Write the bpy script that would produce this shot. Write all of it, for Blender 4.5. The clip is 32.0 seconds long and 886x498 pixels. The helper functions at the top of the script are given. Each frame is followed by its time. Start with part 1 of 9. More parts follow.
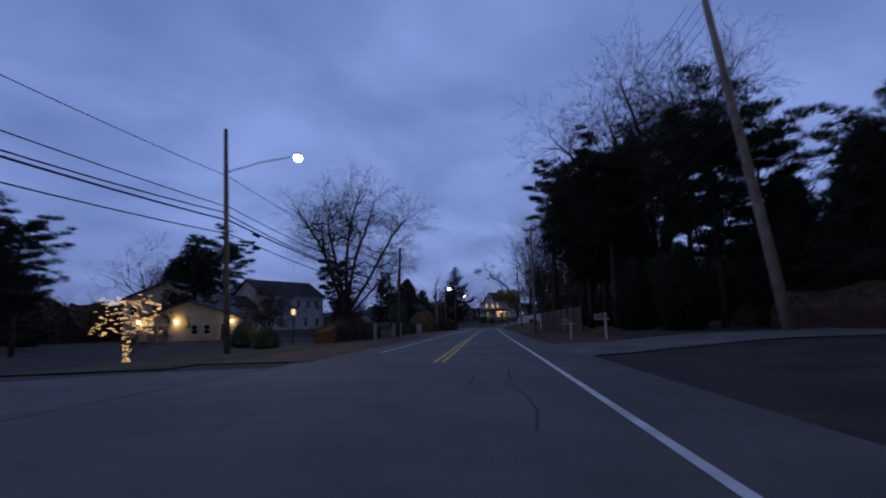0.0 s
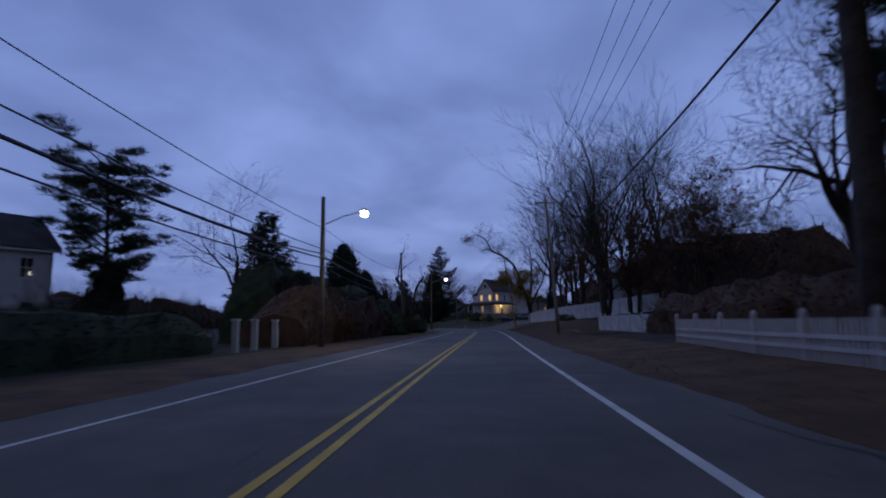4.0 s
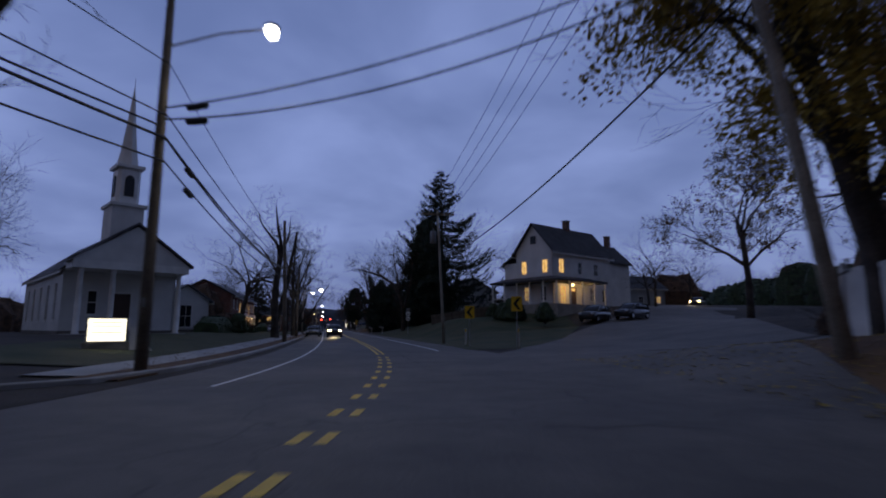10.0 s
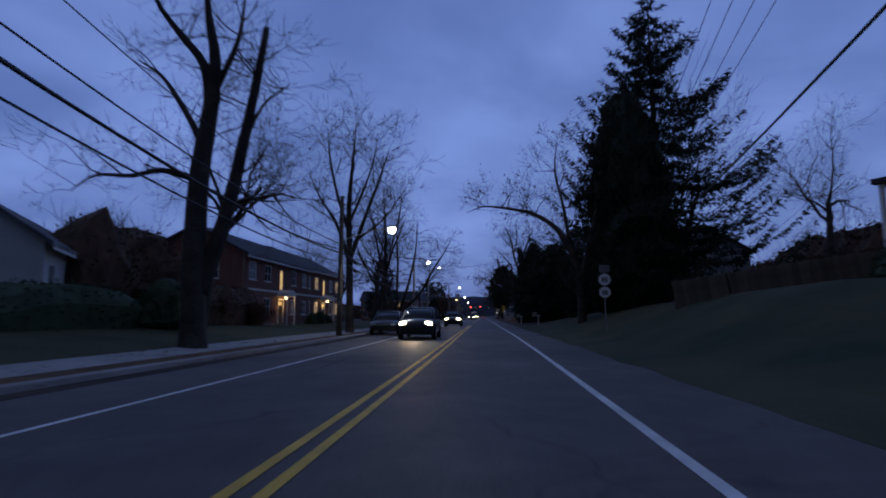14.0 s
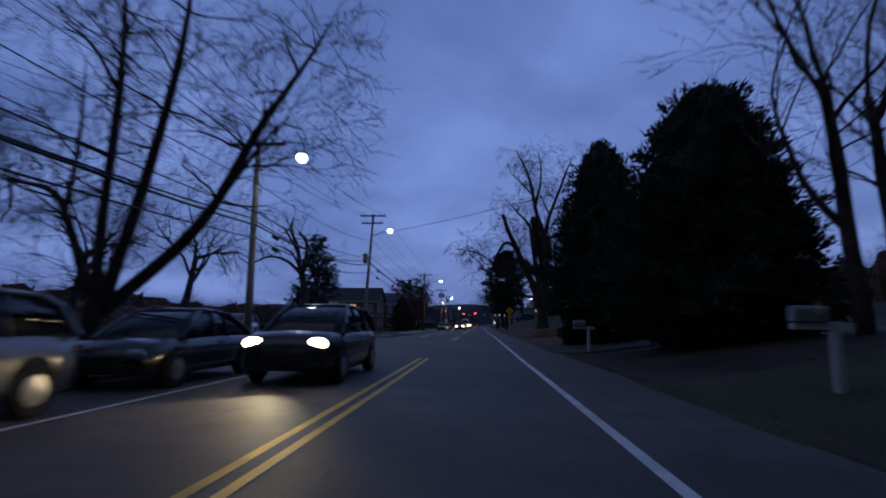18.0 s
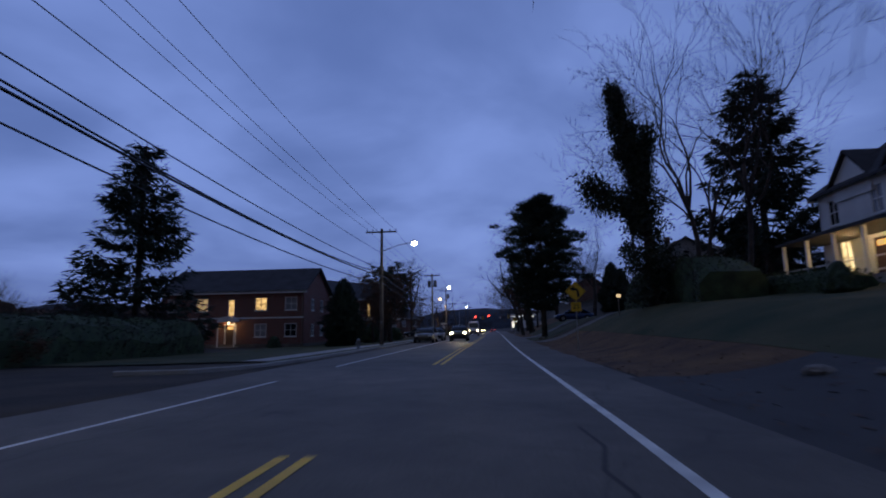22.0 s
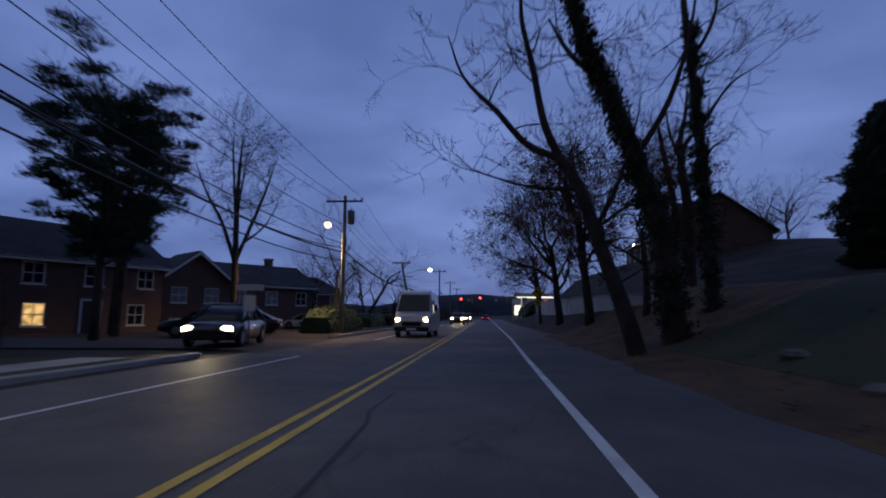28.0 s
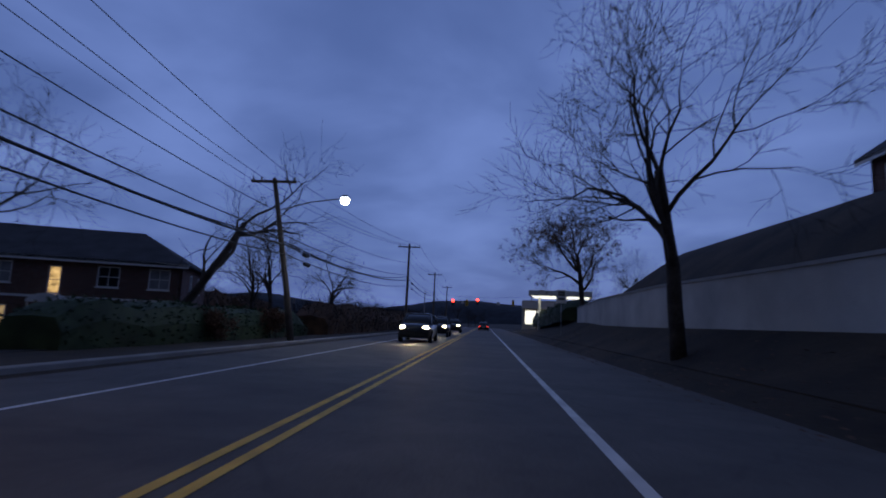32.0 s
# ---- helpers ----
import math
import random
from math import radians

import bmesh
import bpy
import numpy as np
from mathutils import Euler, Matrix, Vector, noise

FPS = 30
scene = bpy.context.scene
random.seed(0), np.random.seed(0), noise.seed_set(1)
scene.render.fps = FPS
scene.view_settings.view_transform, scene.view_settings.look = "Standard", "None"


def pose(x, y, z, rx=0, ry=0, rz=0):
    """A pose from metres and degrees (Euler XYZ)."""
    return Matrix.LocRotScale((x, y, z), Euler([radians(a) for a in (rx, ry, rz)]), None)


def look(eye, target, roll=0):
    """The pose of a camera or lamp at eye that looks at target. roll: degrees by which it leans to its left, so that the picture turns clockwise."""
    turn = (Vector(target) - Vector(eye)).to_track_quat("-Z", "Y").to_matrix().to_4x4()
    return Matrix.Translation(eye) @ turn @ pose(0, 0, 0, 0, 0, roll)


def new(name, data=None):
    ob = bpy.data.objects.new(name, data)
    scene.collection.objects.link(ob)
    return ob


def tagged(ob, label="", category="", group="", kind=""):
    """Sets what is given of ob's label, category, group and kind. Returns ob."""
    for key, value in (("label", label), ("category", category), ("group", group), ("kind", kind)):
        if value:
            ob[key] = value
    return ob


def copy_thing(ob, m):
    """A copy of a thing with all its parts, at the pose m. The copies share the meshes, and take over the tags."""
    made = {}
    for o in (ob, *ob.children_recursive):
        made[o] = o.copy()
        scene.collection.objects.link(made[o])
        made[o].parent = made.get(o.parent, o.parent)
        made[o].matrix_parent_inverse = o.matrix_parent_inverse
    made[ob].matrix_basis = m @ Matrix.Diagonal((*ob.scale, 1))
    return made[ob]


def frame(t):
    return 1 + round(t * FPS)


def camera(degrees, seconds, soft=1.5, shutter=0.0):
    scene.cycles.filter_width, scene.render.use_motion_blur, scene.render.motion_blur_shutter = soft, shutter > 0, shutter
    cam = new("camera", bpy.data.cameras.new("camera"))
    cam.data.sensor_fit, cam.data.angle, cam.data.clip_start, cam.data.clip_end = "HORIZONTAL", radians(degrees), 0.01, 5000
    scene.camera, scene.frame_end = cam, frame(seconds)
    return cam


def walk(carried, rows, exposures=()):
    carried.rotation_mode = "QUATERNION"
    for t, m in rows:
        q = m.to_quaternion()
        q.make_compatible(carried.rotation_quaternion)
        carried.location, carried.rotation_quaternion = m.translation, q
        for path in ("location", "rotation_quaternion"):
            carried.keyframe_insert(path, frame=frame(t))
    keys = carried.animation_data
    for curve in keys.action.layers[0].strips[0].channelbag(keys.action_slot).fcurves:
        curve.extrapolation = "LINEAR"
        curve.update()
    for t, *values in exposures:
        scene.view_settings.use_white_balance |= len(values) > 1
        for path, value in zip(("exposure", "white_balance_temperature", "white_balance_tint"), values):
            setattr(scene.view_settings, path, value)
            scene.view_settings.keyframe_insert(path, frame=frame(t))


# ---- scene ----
# A two-lane suburban road at dusk, driven along. s runs along the double yellow line, u to its right.
# ---- camera and walk ----
cam = camera(80.0, 32.0, soft=1.9, shutter=0.5)
PATH = [
    (0.0, (0.00, 0.00, 1.17), (-0.800, 9.865, 2.600), -1.38),
    (0.5, (0.02, 8.02, 1.17), (-0.808, 17.883, 2.570), -0.92),
    (1.0, (0.02, 15.72, 1.17), (-0.840, 25.586, 2.590), -0.75),
    (1.5, (0.00, 23.24, 1.17), (-0.879, 33.097, 2.588), -0.59),
    (2.0, (-0.02, 30.72, 1.17), (-0.896, 40.582, 2.584), -0.82),
    (2.5, (-0.04, 38.06, 1.17), (-0.891, 47.922, 2.582), -1.09),
    (3.0, (-0.04, 45.38, 1.17), (-0.890, 55.241, 2.585), -1.24),
    (3.5, (-0.02, 53.02, 1.17), (-0.801, 62.889, 2.560), -1.09),
    (5.5, (0.34, 84.60, 1.17), (-0.336, 94.469, 2.659), -0.68),
    (6.0, (0.48, 92.53, 1.17), (-0.191, 102.404, 2.637), -0.86),
    (6.5, (0.61, 100.39, 1.17), (-0.075, 110.249, 2.681), -0.44),
    (7.0, (0.73, 108.16, 1.17), (0.021, 118.016, 2.681), -0.09),
    (7.5, (0.82, 115.83, 1.17), (0.087, 125.689, 2.688), 0.40),
    (8.0, (0.88, 123.38, 1.17), (0.091, 133.229, 2.678), 0.55),
    (8.5, (0.88, 130.70, 1.17), (-0.015, 140.538, 2.710), 0.21),
    (9.0, (0.79, 137.71, 1.17), (-0.248, 147.533, 2.718), 0.36),
    (9.5, (0.57, 144.27, 1.17), (-0.718, 154.071, 2.690), 0.53),
    (10.0, (0.20, 150.24, 1.17), (-1.387, 160.008, 2.644), 0.00),
    (10.5, (-0.36, 155.74, 1.17), (-2.408, 165.414, 2.680), -0.43),
    (11.0, (-1.21, 160.98, 1.17), (-3.904, 170.492, 2.669), -0.91),
    (11.5, (-2.38, 165.99, 1.17), (-5.774, 175.306, 2.495), -1.37),
    (12.0, (-3.84, 170.86, 1.17), (-7.677, 180.001, 2.437), -2.51),
    (12.5, (-5.49, 175.71, 1.17), (-9.597, 184.730, 2.462), -2.53),
    (13.0, (-7.27, 180.55, 1.17), (-11.551, 189.489, 2.462), -1.49),
    (13.5, (-9.12, 185.40, 1.17), (-13.462, 194.315, 2.455), -0.75),
    (14.0, (-11.00, 190.30, 1.17), (-15.335, 199.222, 2.423), 0.07),
    (14.5, (-12.91, 195.23, 1.17), (-17.275, 204.143, 2.410), 0.03),
    (16.5, (-21.31, 216.85, 1.17), (-25.679, 225.737, 2.561), 0.96),
    (17.0, (-23.59, 222.72, 1.17), (-27.960, 231.606, 2.547), 0.83),
    (17.5, (-25.87, 228.60, 1.17), (-30.201, 237.509, 2.539), 0.68),
    (18.0, (-28.04, 234.31, 1.17), (-32.302, 243.243, 2.577), 0.48),
    (18.5, (-30.07, 239.74, 1.17), (-34.311, 248.679, 2.609), -0.57),
    (19.0, (-32.06, 244.96, 1.17), (-36.402, 253.862, 2.563), -1.03),
    (19.5, (-34.04, 250.01, 1.17), (-38.472, 258.868, 2.583), -1.59),
    (20.0, (-36.05, 255.03, 1.17), (-40.527, 263.862, 2.610), -1.83),
    (20.5, (-38.14, 260.17, 1.17), (-42.642, 268.974, 2.634), -1.61),
    (21.0, (-40.29, 265.44, 1.17), (-44.796, 274.239, 2.650), -1.42),
    (21.5, (-42.46, 270.76, 1.17), (-46.940, 279.573, 2.670), -1.28),
    (22.0, (-44.56, 275.97, 1.17), (-49.025, 284.793, 2.680), -0.94),
    (22.5, (-46.60, 281.05, 1.17), (-51.053, 289.896, 2.588), -0.80),
    (23.0, (-48.63, 286.13, 1.17), (-53.054, 294.991, 2.561), -0.68),
    (23.5, (-50.62, 291.18, 1.17), (-55.024, 300.065, 2.498), -0.69),
    (24.0, (-52.59, 296.21, 1.17), (-56.973, 305.103, 2.446), -1.01),
    (24.5, (-54.59, 301.34, 1.17), (-58.945, 310.245, 2.456), -0.66),
    (25.0, (-56.61, 306.60, 1.17), (-60.940, 315.520, 2.484), -0.83),
    (25.5, (-58.67, 311.99, 1.17), (-62.949, 320.936, 2.456), -0.37),
    (27.5, (-67.09, 333.86, 1.17), (-71.489, 342.756, 2.400), -0.44),
    (28.0, (-69.18, 339.18, 1.17), (-73.593, 348.067, 2.421), 0.49),
    (28.5, (-71.20, 344.31, 1.17), (-75.609, 353.192, 2.434), 0.42),
    (29.0, (-73.17, 349.29, 1.17), (-77.576, 358.171, 2.471), 0.50),
    (29.5, (-75.05, 354.06, 1.17), (-79.458, 362.928, 2.542), 0.83),
    (30.0, (-76.86, 358.64, 1.17), (-81.291, 367.497, 2.577), 1.46),
    (30.5, (-78.65, 363.13, 1.17), (-83.087, 371.980, 2.572), 2.12),
    (31.0, (-80.38, 367.47, 1.17), (-84.821, 376.318, 2.548), 2.36),
    (31.5, (-82.01, 371.54, 1.17), (-86.446, 380.395, 2.562), 2.54),
    (32.0, (-83.54, 375.40, 1.17), (-87.971, 384.262, 2.537), 2.62),
]
EXPOSURES = [(0.0, -1.45, 6800, 10), (3.5, -1.45, 6900, 10), (6.0, -1.5, 7250, 10), (9.0, -1.5, 7550, 10), (11.0, -1.68, 7350, 10), (13.0, -1.7, 6150, 10), (18.0, -1.75, 6200, 10), (21.0, -1.65, 6450, 10), (23.5, -1.75, 6150, 10), (26.0, -1.78, 6250, 10), (28.0, -1.86, 6450, 10), (30.5, -1.9, 6350, 10), (32.0, -2.02, 6150, 10)]
walk(cam, [(t, look(eye, target, roll)) for t, eye, target, roll in PATH], EXPOSURES)

# ---- the road's centre line ----
CENTRE = [(-1.76, -45.00), (-1.71, -10.00), (-1.62, 20.00), (-1.61, 50.01), (-1.48, 80.02),
          (-1.10, 110.02), (-0.96, 134.97), (-1.53, 149.84), (-2.68, 159.59), (-5.01, 169.10),
          (-8.20, 178.48), (-12.48, 189.68), (-19.01, 206.44), (-27.15, 226.89), (-33.74, 243.64),
          (-40.37, 260.33), (-48.50, 280.79), (-57.72, 304.05), (-68.57, 332.01), (-79.57, 359.91),
          (-96.21, 401.72), (-133.14, 494.65)]


def spline(points, steps=24):
    """A centripetal curve through the points."""
    q = [np.array(c, float) for c in points]
    q = [2 * q[0] - q[1]] + q + [2 * q[-1] - q[-2]]
    made = []
    for a, b, c, e in zip(q, q[1:], q[2:], q[3:]):
        t1 = np.linalg.norm(b - a) ** 0.5
        t2 = t1 + np.linalg.norm(c - b) ** 0.5
        t3 = t2 + np.linalg.norm(e - c) ** 0.5
        for t in np.linspace(t1, t2, steps, endpoint=False):
            a1, a2 = (t1 - t) / t1 * a + t / t1 * b, (t2 - t) / (t2 - t1) * b + (t - t1) / (t2 - t1) * c
            a3 = (t3 - t) / (t3 - t2) * c + (t - t2) / (t3 - t2) * e
            b1, b2 = (t2 - t) / t2 * a1 + t / t2 * a2, (t3 - t) / (t3 - t1) * a2 + (t - t1) / (t3 - t1) * a3
            made.append((t2 - t) / (t2 - t1) * b1 + (t - t1) / (t2 - t1) * b2)
    made.append(q[-2])
    return np.array(made)


LINE = spline(CENTRE)
ALONG = np.r_[0, np.cumsum(np.linalg.norm(np.diff(LINE, axis=0), axis=1))]
ALONG = ALONG - ALONG[24] - 10
WAY = np.gradient(LINE, axis=0)
WAY = WAY / np.linalg.norm(WAY, axis=1)[:, None]


def at(s, u, z=0.0):
    """The place s metres along the road and u metres right of its centre line."""
    hx, hy = np.interp(s, ALONG, WAY[:, 0]), np.interp(s, ALONG, WAY[:, 1])
    n = math.hypot(hx, hy)
    hx, hy = hx / n, hy / n
    over = max(0.0, s - ALONG[-1]) + min(0.0, s - ALONG[0])
    w = min(1.0, max(0.0, (abs(u) - 45) / 90))
    nx, ny = (1 - w) * hy + w * 0.97, -(1 - w) * hx + w * 0.24
    m = math.hypot(nx, ny)
    return Vector((np.interp(s, ALONG, LINE[:, 0]) + over * hx + u * nx / m,
                   np.interp(s, ALONG, LINE[:, 1]) + over * hy + u * ny / m, z))


def heading(s):
    """Degrees by which the road has turned to the left of +y at s."""
    return math.degrees(math.atan2(-np.interp(s, ALONG, WAY[:, 0]), np.interp(s, ALONG, WAY[:, 1])))


def table(s, rows):
    return float(np.interp(s, [r[0] for r in rows], [r[1] for r in rows]))


BANK_R = [(0, .3), (60, .6), (100, .3), (112, .35), (119, 1.2), (140, 1.5), (160, 1.2), (170, .3), (186, .3), (198, .8), (204, 1.7), (208, 2.3), (240, 1.6), (265, .6), (285, .7),
          (298, 1.9), (318, 2.6), (345, 2.3), (370, 2.4), (386, 2.9), (430, 3.0), (460, 1.6), (520, .8)]
HILL_R = [(0, 0), (110, 1.5), (150, 4.5), (172, 2), (204, .8), (222, 2.6), (245, 2.6), (262, 1.0), (290, 1.0), (298, 2.0), (314, 2.0), (330, 1.0), (345, 1.8), (372, 1.4), (398, 2.6), (440, 3.0), (470, 2), (520, 1)]
CREST_R = [(380, 0), (394, 1.6), (404, 3.3), (430, 3.6), (446, 1.2), (462, 0)]
BANK_L = [(0, -.2), (60, 0), (150, 0), (190, .7), (215, .7), (235, .3), (256, .4), (285, 0), (335, -.3), (380, 0), (415, -.4), (520, 0)]


def ground(s, u):
    """The height of the ground."""
    if u > 0:
        a, b = min(1, max(0, (u - 5.6) / 7.5)), min(1, max(0, (u - 13) / 16))
        z = table(s, BANK_R) * a * a * (3 - 2 * a) + table(s, HILL_R) * b * b * (3 - 2 * b)
        c = min(1, max(0, (u - 10.0) / 6.5))
        z += table(s, CREST_R) * c * c * (3 - 2 * c)
    else:
        a = min(1, max(0, (-u - 6.2) / 9))
        z = table(s, BANK_L) * a * a * (3 - 2 * a)
    return z


def put(ob, s, u, turn=0.0, z=None, scale=1.0):
    """Sets a thing down: its own +y runs along the road, turned left by turn degrees."""
    base = at(s, u, ground(s, u) if z is None else z)
    ob.matrix_basis = pose(base.x, base.y, base.z, 0, 0, heading(s) + turn) @ Matrix.Diagonal((scale, scale, scale, 1))
    return ob


def spot(s, u, turn=0.0, z=None):
    base = at(s, u, ground(s, u) if z is None else z)
    return pose(base.x, base.y, base.z, 0, 0, heading(s) + turn)


# ---- world and sky ----
world = bpy.data.worlds.new("dusk")
scene.world = world
world.use_nodes = True
wn, wl = world.node_tree.nodes, world.node_tree.links
wn.clear()
sky = wn.new("ShaderNodeTexSky")
sky.sky_type, sky.sun_disc = "NISHITA", False
sky.sun_elevation, sky.sun_rotation, sky.altitude = radians(2.0), radians(200), 100
coord = wn.new("ShaderNodeTexCoord")
# clouds lie on a high level sheet, so that they close up towards the horizon
axes, raised, spread_x, spread_y, sheet = (wn.new("ShaderNode" + k) for k in ("SeparateXYZ", "Math", "Math", "Math", "CombineXYZ"))
raised.operation, raised.inputs[1].default_value = "ADD", 0.22
spread_x.operation = spread_y.operation = "DIVIDE"
cloud = wn.new("ShaderNodeTexNoise")
cloud.inputs["Scale"].default_value, cloud.inputs["Detail"].default_value, cloud.inputs["Roughness"].default_value, cloud.inputs["Distortion"].default_value = 1.55, 5.0, 0.46, 0.25
ramp = wn.new("ShaderNodeValToRGB")
ramp.color_ramp.interpolation = "EASE"
ramp.color_ramp.elements[0].position, ramp.color_ramp.elements[0].color = 0.3, (0.17, 0.27, 0.69, 1)
ramp.color_ramp.elements[1].position, ramp.color_ramp.elements[1].color = 0.74, (0.32, 0.47, 1.08, 1)
dim = wn.new("ShaderNodeMixRGB")
dim.blend_type = "ADD"
dim.inputs[0].default_value = 0.02
back = wn.new("ShaderNodeBackground")
back.inputs["Strength"].default_value = 1.95
wout = wn.new("ShaderNodeOutputWorld")
wl.new(coord.outputs["Generated"], axes.inputs["Vector"])
wl.new(axes.outputs["Z"], raised.inputs[0])
for k, node in ((0, spread_x), (1, spread_y)):
    wl.new(axes.outputs[k], node.inputs[0])
    wl.new(raised.outputs[0], node.inputs[1])
    wl.new(node.outputs[0], sheet.inputs[k])
wl.new(sheet.outputs["Vector"], cloud.inputs["Vector"])
wl.new(cloud.outputs["Fac"], ramp.inputs["Fac"])
# after sunset the sky is brightest low in the west, ahead, and darker overhead and behind
west, glow_w, high, both, shade = (wn.new("ShaderNode" + k) for k in ("VectorMath", "MapRange", "MapRange", "Math", "VectorMath"))
west.operation, west.inputs[1].default_value = "DOT_PRODUCT", (-0.2, 0.98, 0.0)
glow_w.interpolation_type = high.interpolation_type = "SMOOTHSTEP"
for node, a, b, c, d in ((glow_w, -0.75, 0.6, 0.22, 1.0), (high, 0.45, 1.0, 1.0, 0.52)):
    node.inputs["From Min"].default_value, node.inputs["From Max"].default_value = a, b
    node.inputs["To Min"].default_value, node.inputs["To Max"].default_value = c, d
both.operation, shade.operation = "MULTIPLY", "SCALE"
wl.new(coord.outputs["Generated"], west.inputs[0])
wl.new(west.outputs["Value"], glow_w.inputs["Value"])
wl.new(axes.outputs["Z"], high.inputs["Value"])
wl.new(glow_w.outputs["Result"], both.inputs[0])
wl.new(high.outputs["Result"], both.inputs[1])
wl.new(ramp.outputs["Color"], shade.inputs[0])
wl.new(both.outputs[0], shade.inputs["Scale"])
wl.new(shade.outputs["Vector"], dim.inputs[1])
wl.new(sky.outputs["Color"], dim.inputs[2])
wl.new(dim.outputs["Color"], back.inputs["Color"])
wl.new(back.outputs["Background"], wout.inputs["Surface"])

sun = new("sun", bpy.data.lights.new("sun", "SUN"))
sun.data.energy, sun.data.angle, sun.data.color = 0.2, radians(40), (0.86, 0.9, 1.0)
sun.matrix_basis = look((0, 0, 60), (12, 32, 0))


# ---- materials ----
def mat(name, colour, rough=0.85, metal=0.0, vary=0.35, size=1.2, grain=0.25, fine=40.0, bump=0.25, warm=None, spread=0.0, coat=0.0):
    """A surface with stains of about size metres and a fine grain; warm: the colour of the stains; spread: how far single objects differ."""
    m = bpy.data.materials.new(name)
    m.use_nodes = True
    n, l = m.node_tree.nodes, m.node_tree.links
    b = n["Principled BSDF"]
    b.inputs["Roughness"].default_value, b.inputs["Metallic"].default_value = rough, metal
    b.inputs["Coat Weight"].default_value = coat
    tc = n.new("ShaderNodeTexCoord")
    big, small = n.new("ShaderNodeTexNoise"), n.new("ShaderNodeTexNoise")
    big.inputs["Scale"].default_value, big.inputs["Detail"].default_value = 1.0 / size, 4.0
    small.inputs["Scale"].default_value, small.inputs["Detail"].default_value = fine, 3.0
    l.new(tc.outputs["Object"], big.inputs["Vector"])
    l.new(tc.outputs["Object"], small.inputs["Vector"])
    r = n.new("ShaderNodeValToRGB")
    r.color_ramp.elements[0].position, r.color_ramp.elements[1].position = 0.3, 0.7
    dark = [c * (1 - vary) for c in colour]
    light = [min(1, c * (1 + vary)) for c in (warm or colour)]
    r.color_ramp.elements[0].color, r.color_ramp.elements[1].color = (*dark, 1), (*light, 1)
    l.new(big.outputs["Fac"], r.inputs["Fac"])
    g = n.new("ShaderNodeMixRGB")
    g.blend_type = "OVERLAY"
    g.inputs[0].default_value = grain
    l.new(r.outputs["Color"], g.inputs[1])
    l.new(small.outputs["Fac"], g.inputs[2])
    top = g
    if spread:
        info, hsv, span = n.new("ShaderNodeObjectInfo"), n.new("ShaderNodeHueSaturation"), n.new("ShaderNodeMapRange")
        span.inputs["To Min"].default_value, span.inputs["To Max"].default_value = 1 - spread, 1 + spread
        l.new(info.outputs["Random"], span.inputs["Value"])
        l.new(span.outputs["Result"], hsv.inputs["Value"])
        l.new(g.outputs["Color"], hsv.inputs["Color"])
        top = hsv
    l.new(top.outputs["Color"], b.inputs["Base Color"])
    bp = n.new("ShaderNodeBump")
    bp.inputs["Strength"].default_value, bp.inputs["Distance"].default_value = bump, 0.02
    l.new(small.outputs["Fac"], bp.inputs["Height"])
    l.new(bp.outputs["Normal"], b.inputs["Normal"])
    return m


def lined(m, spacing, axis="Z", depth=0.5):
    """Adds the shadow lines of clapboards or courses to a surface's relief."""
    n, l = m.node_tree.nodes, m.node_tree.links
    tc, wave, bp = n.new("ShaderNodeTexCoord"), n.new("ShaderNodeTexWave"), n.new("ShaderNodeBump")
    wave.bands_direction, wave.wave_profile = axis, "SAW"
    wave.inputs["Scale"].default_value = 1 / spacing / 3.183
    bp.inputs["Strength"].default_value, bp.inputs["Distance"].default_value = depth, 0.015
    l.new(tc.outputs["Object"], wave.inputs["Vector"])
    l.new(wave.outputs["Fac"], bp.inputs["Height"])
    l.new(n["Bump"].outputs["Normal"], bp.inputs["Normal"])
    l.new(bp.outputs["Normal"], n["Principled BSDF"].inputs["Normal"])
    return m


def bricked(name, colour, mortar):
    m = bpy.data.materials.new(name)
    m.use_nodes = True
    n, l = m.node_tree.nodes, m.node_tree.links
    b = n["Principled BSDF"]
    b.inputs["Roughness"].default_value = 0.9
    tc, mp, br, no, mx, bp = (n.new("ShaderNode" + k) for k in ("TexCoord", "Mapping", "TexBrick", "TexNoise", "MixRGB", "Bump"))
    mp.inputs["Rotation"].default_value = (radians(90), 0, 0)
    br.inputs["Scale"].default_value = 1.0
    br.inputs["Brick Width"].default_value, br.inputs["Row Height"].default_value, br.inputs["Mortar Size"].default_value = 0.21, 0.072, 0.007
    br.inputs["Color1"].default_value = (*colour, 1)
    br.inputs["Color2"].default_value = (*[c * 0.6 for c in colour], 1)
    br.inputs["Mortar"].default_value = (*mortar, 1)
    no.inputs["Scale"].default_value = 0.6
    mx.blend_type = "OVERLAY"
    mx.inputs[0].default_value = 0.35
    l.new(tc.outputs["Object"], mp.inputs["Vector"])
    l.new(mp.outputs["Vector"], br.inputs["Vector"])
    l.new(br.outputs["Color"], mx.inputs[1])
    l.new(no.outputs["Fac"], mx.inputs[2])
    l.new(mx.outputs["Color"], b.inputs["Base Color"])
    l.new(br.outputs["Fac"], bp.inputs["Height"])
    bp.inputs["Strength"].default_value = -0.4
    l.new(bp.outputs["Normal"], b.inputs["Normal"])
    return m


def glow(name, colour, strength):
    m = bpy.data.materials.new(name)
    m.use_nodes = True
    b = m.node_tree.nodes["Principled BSDF"]
    b.inputs["Base Color"].default_value = (*[min(1, c) * 0.6 for c in colour], 1)
    b.inputs["Emission Color"].default_value = (*colour, 1)
    b.inputs["Emission Strength"].default_value = strength
    return m


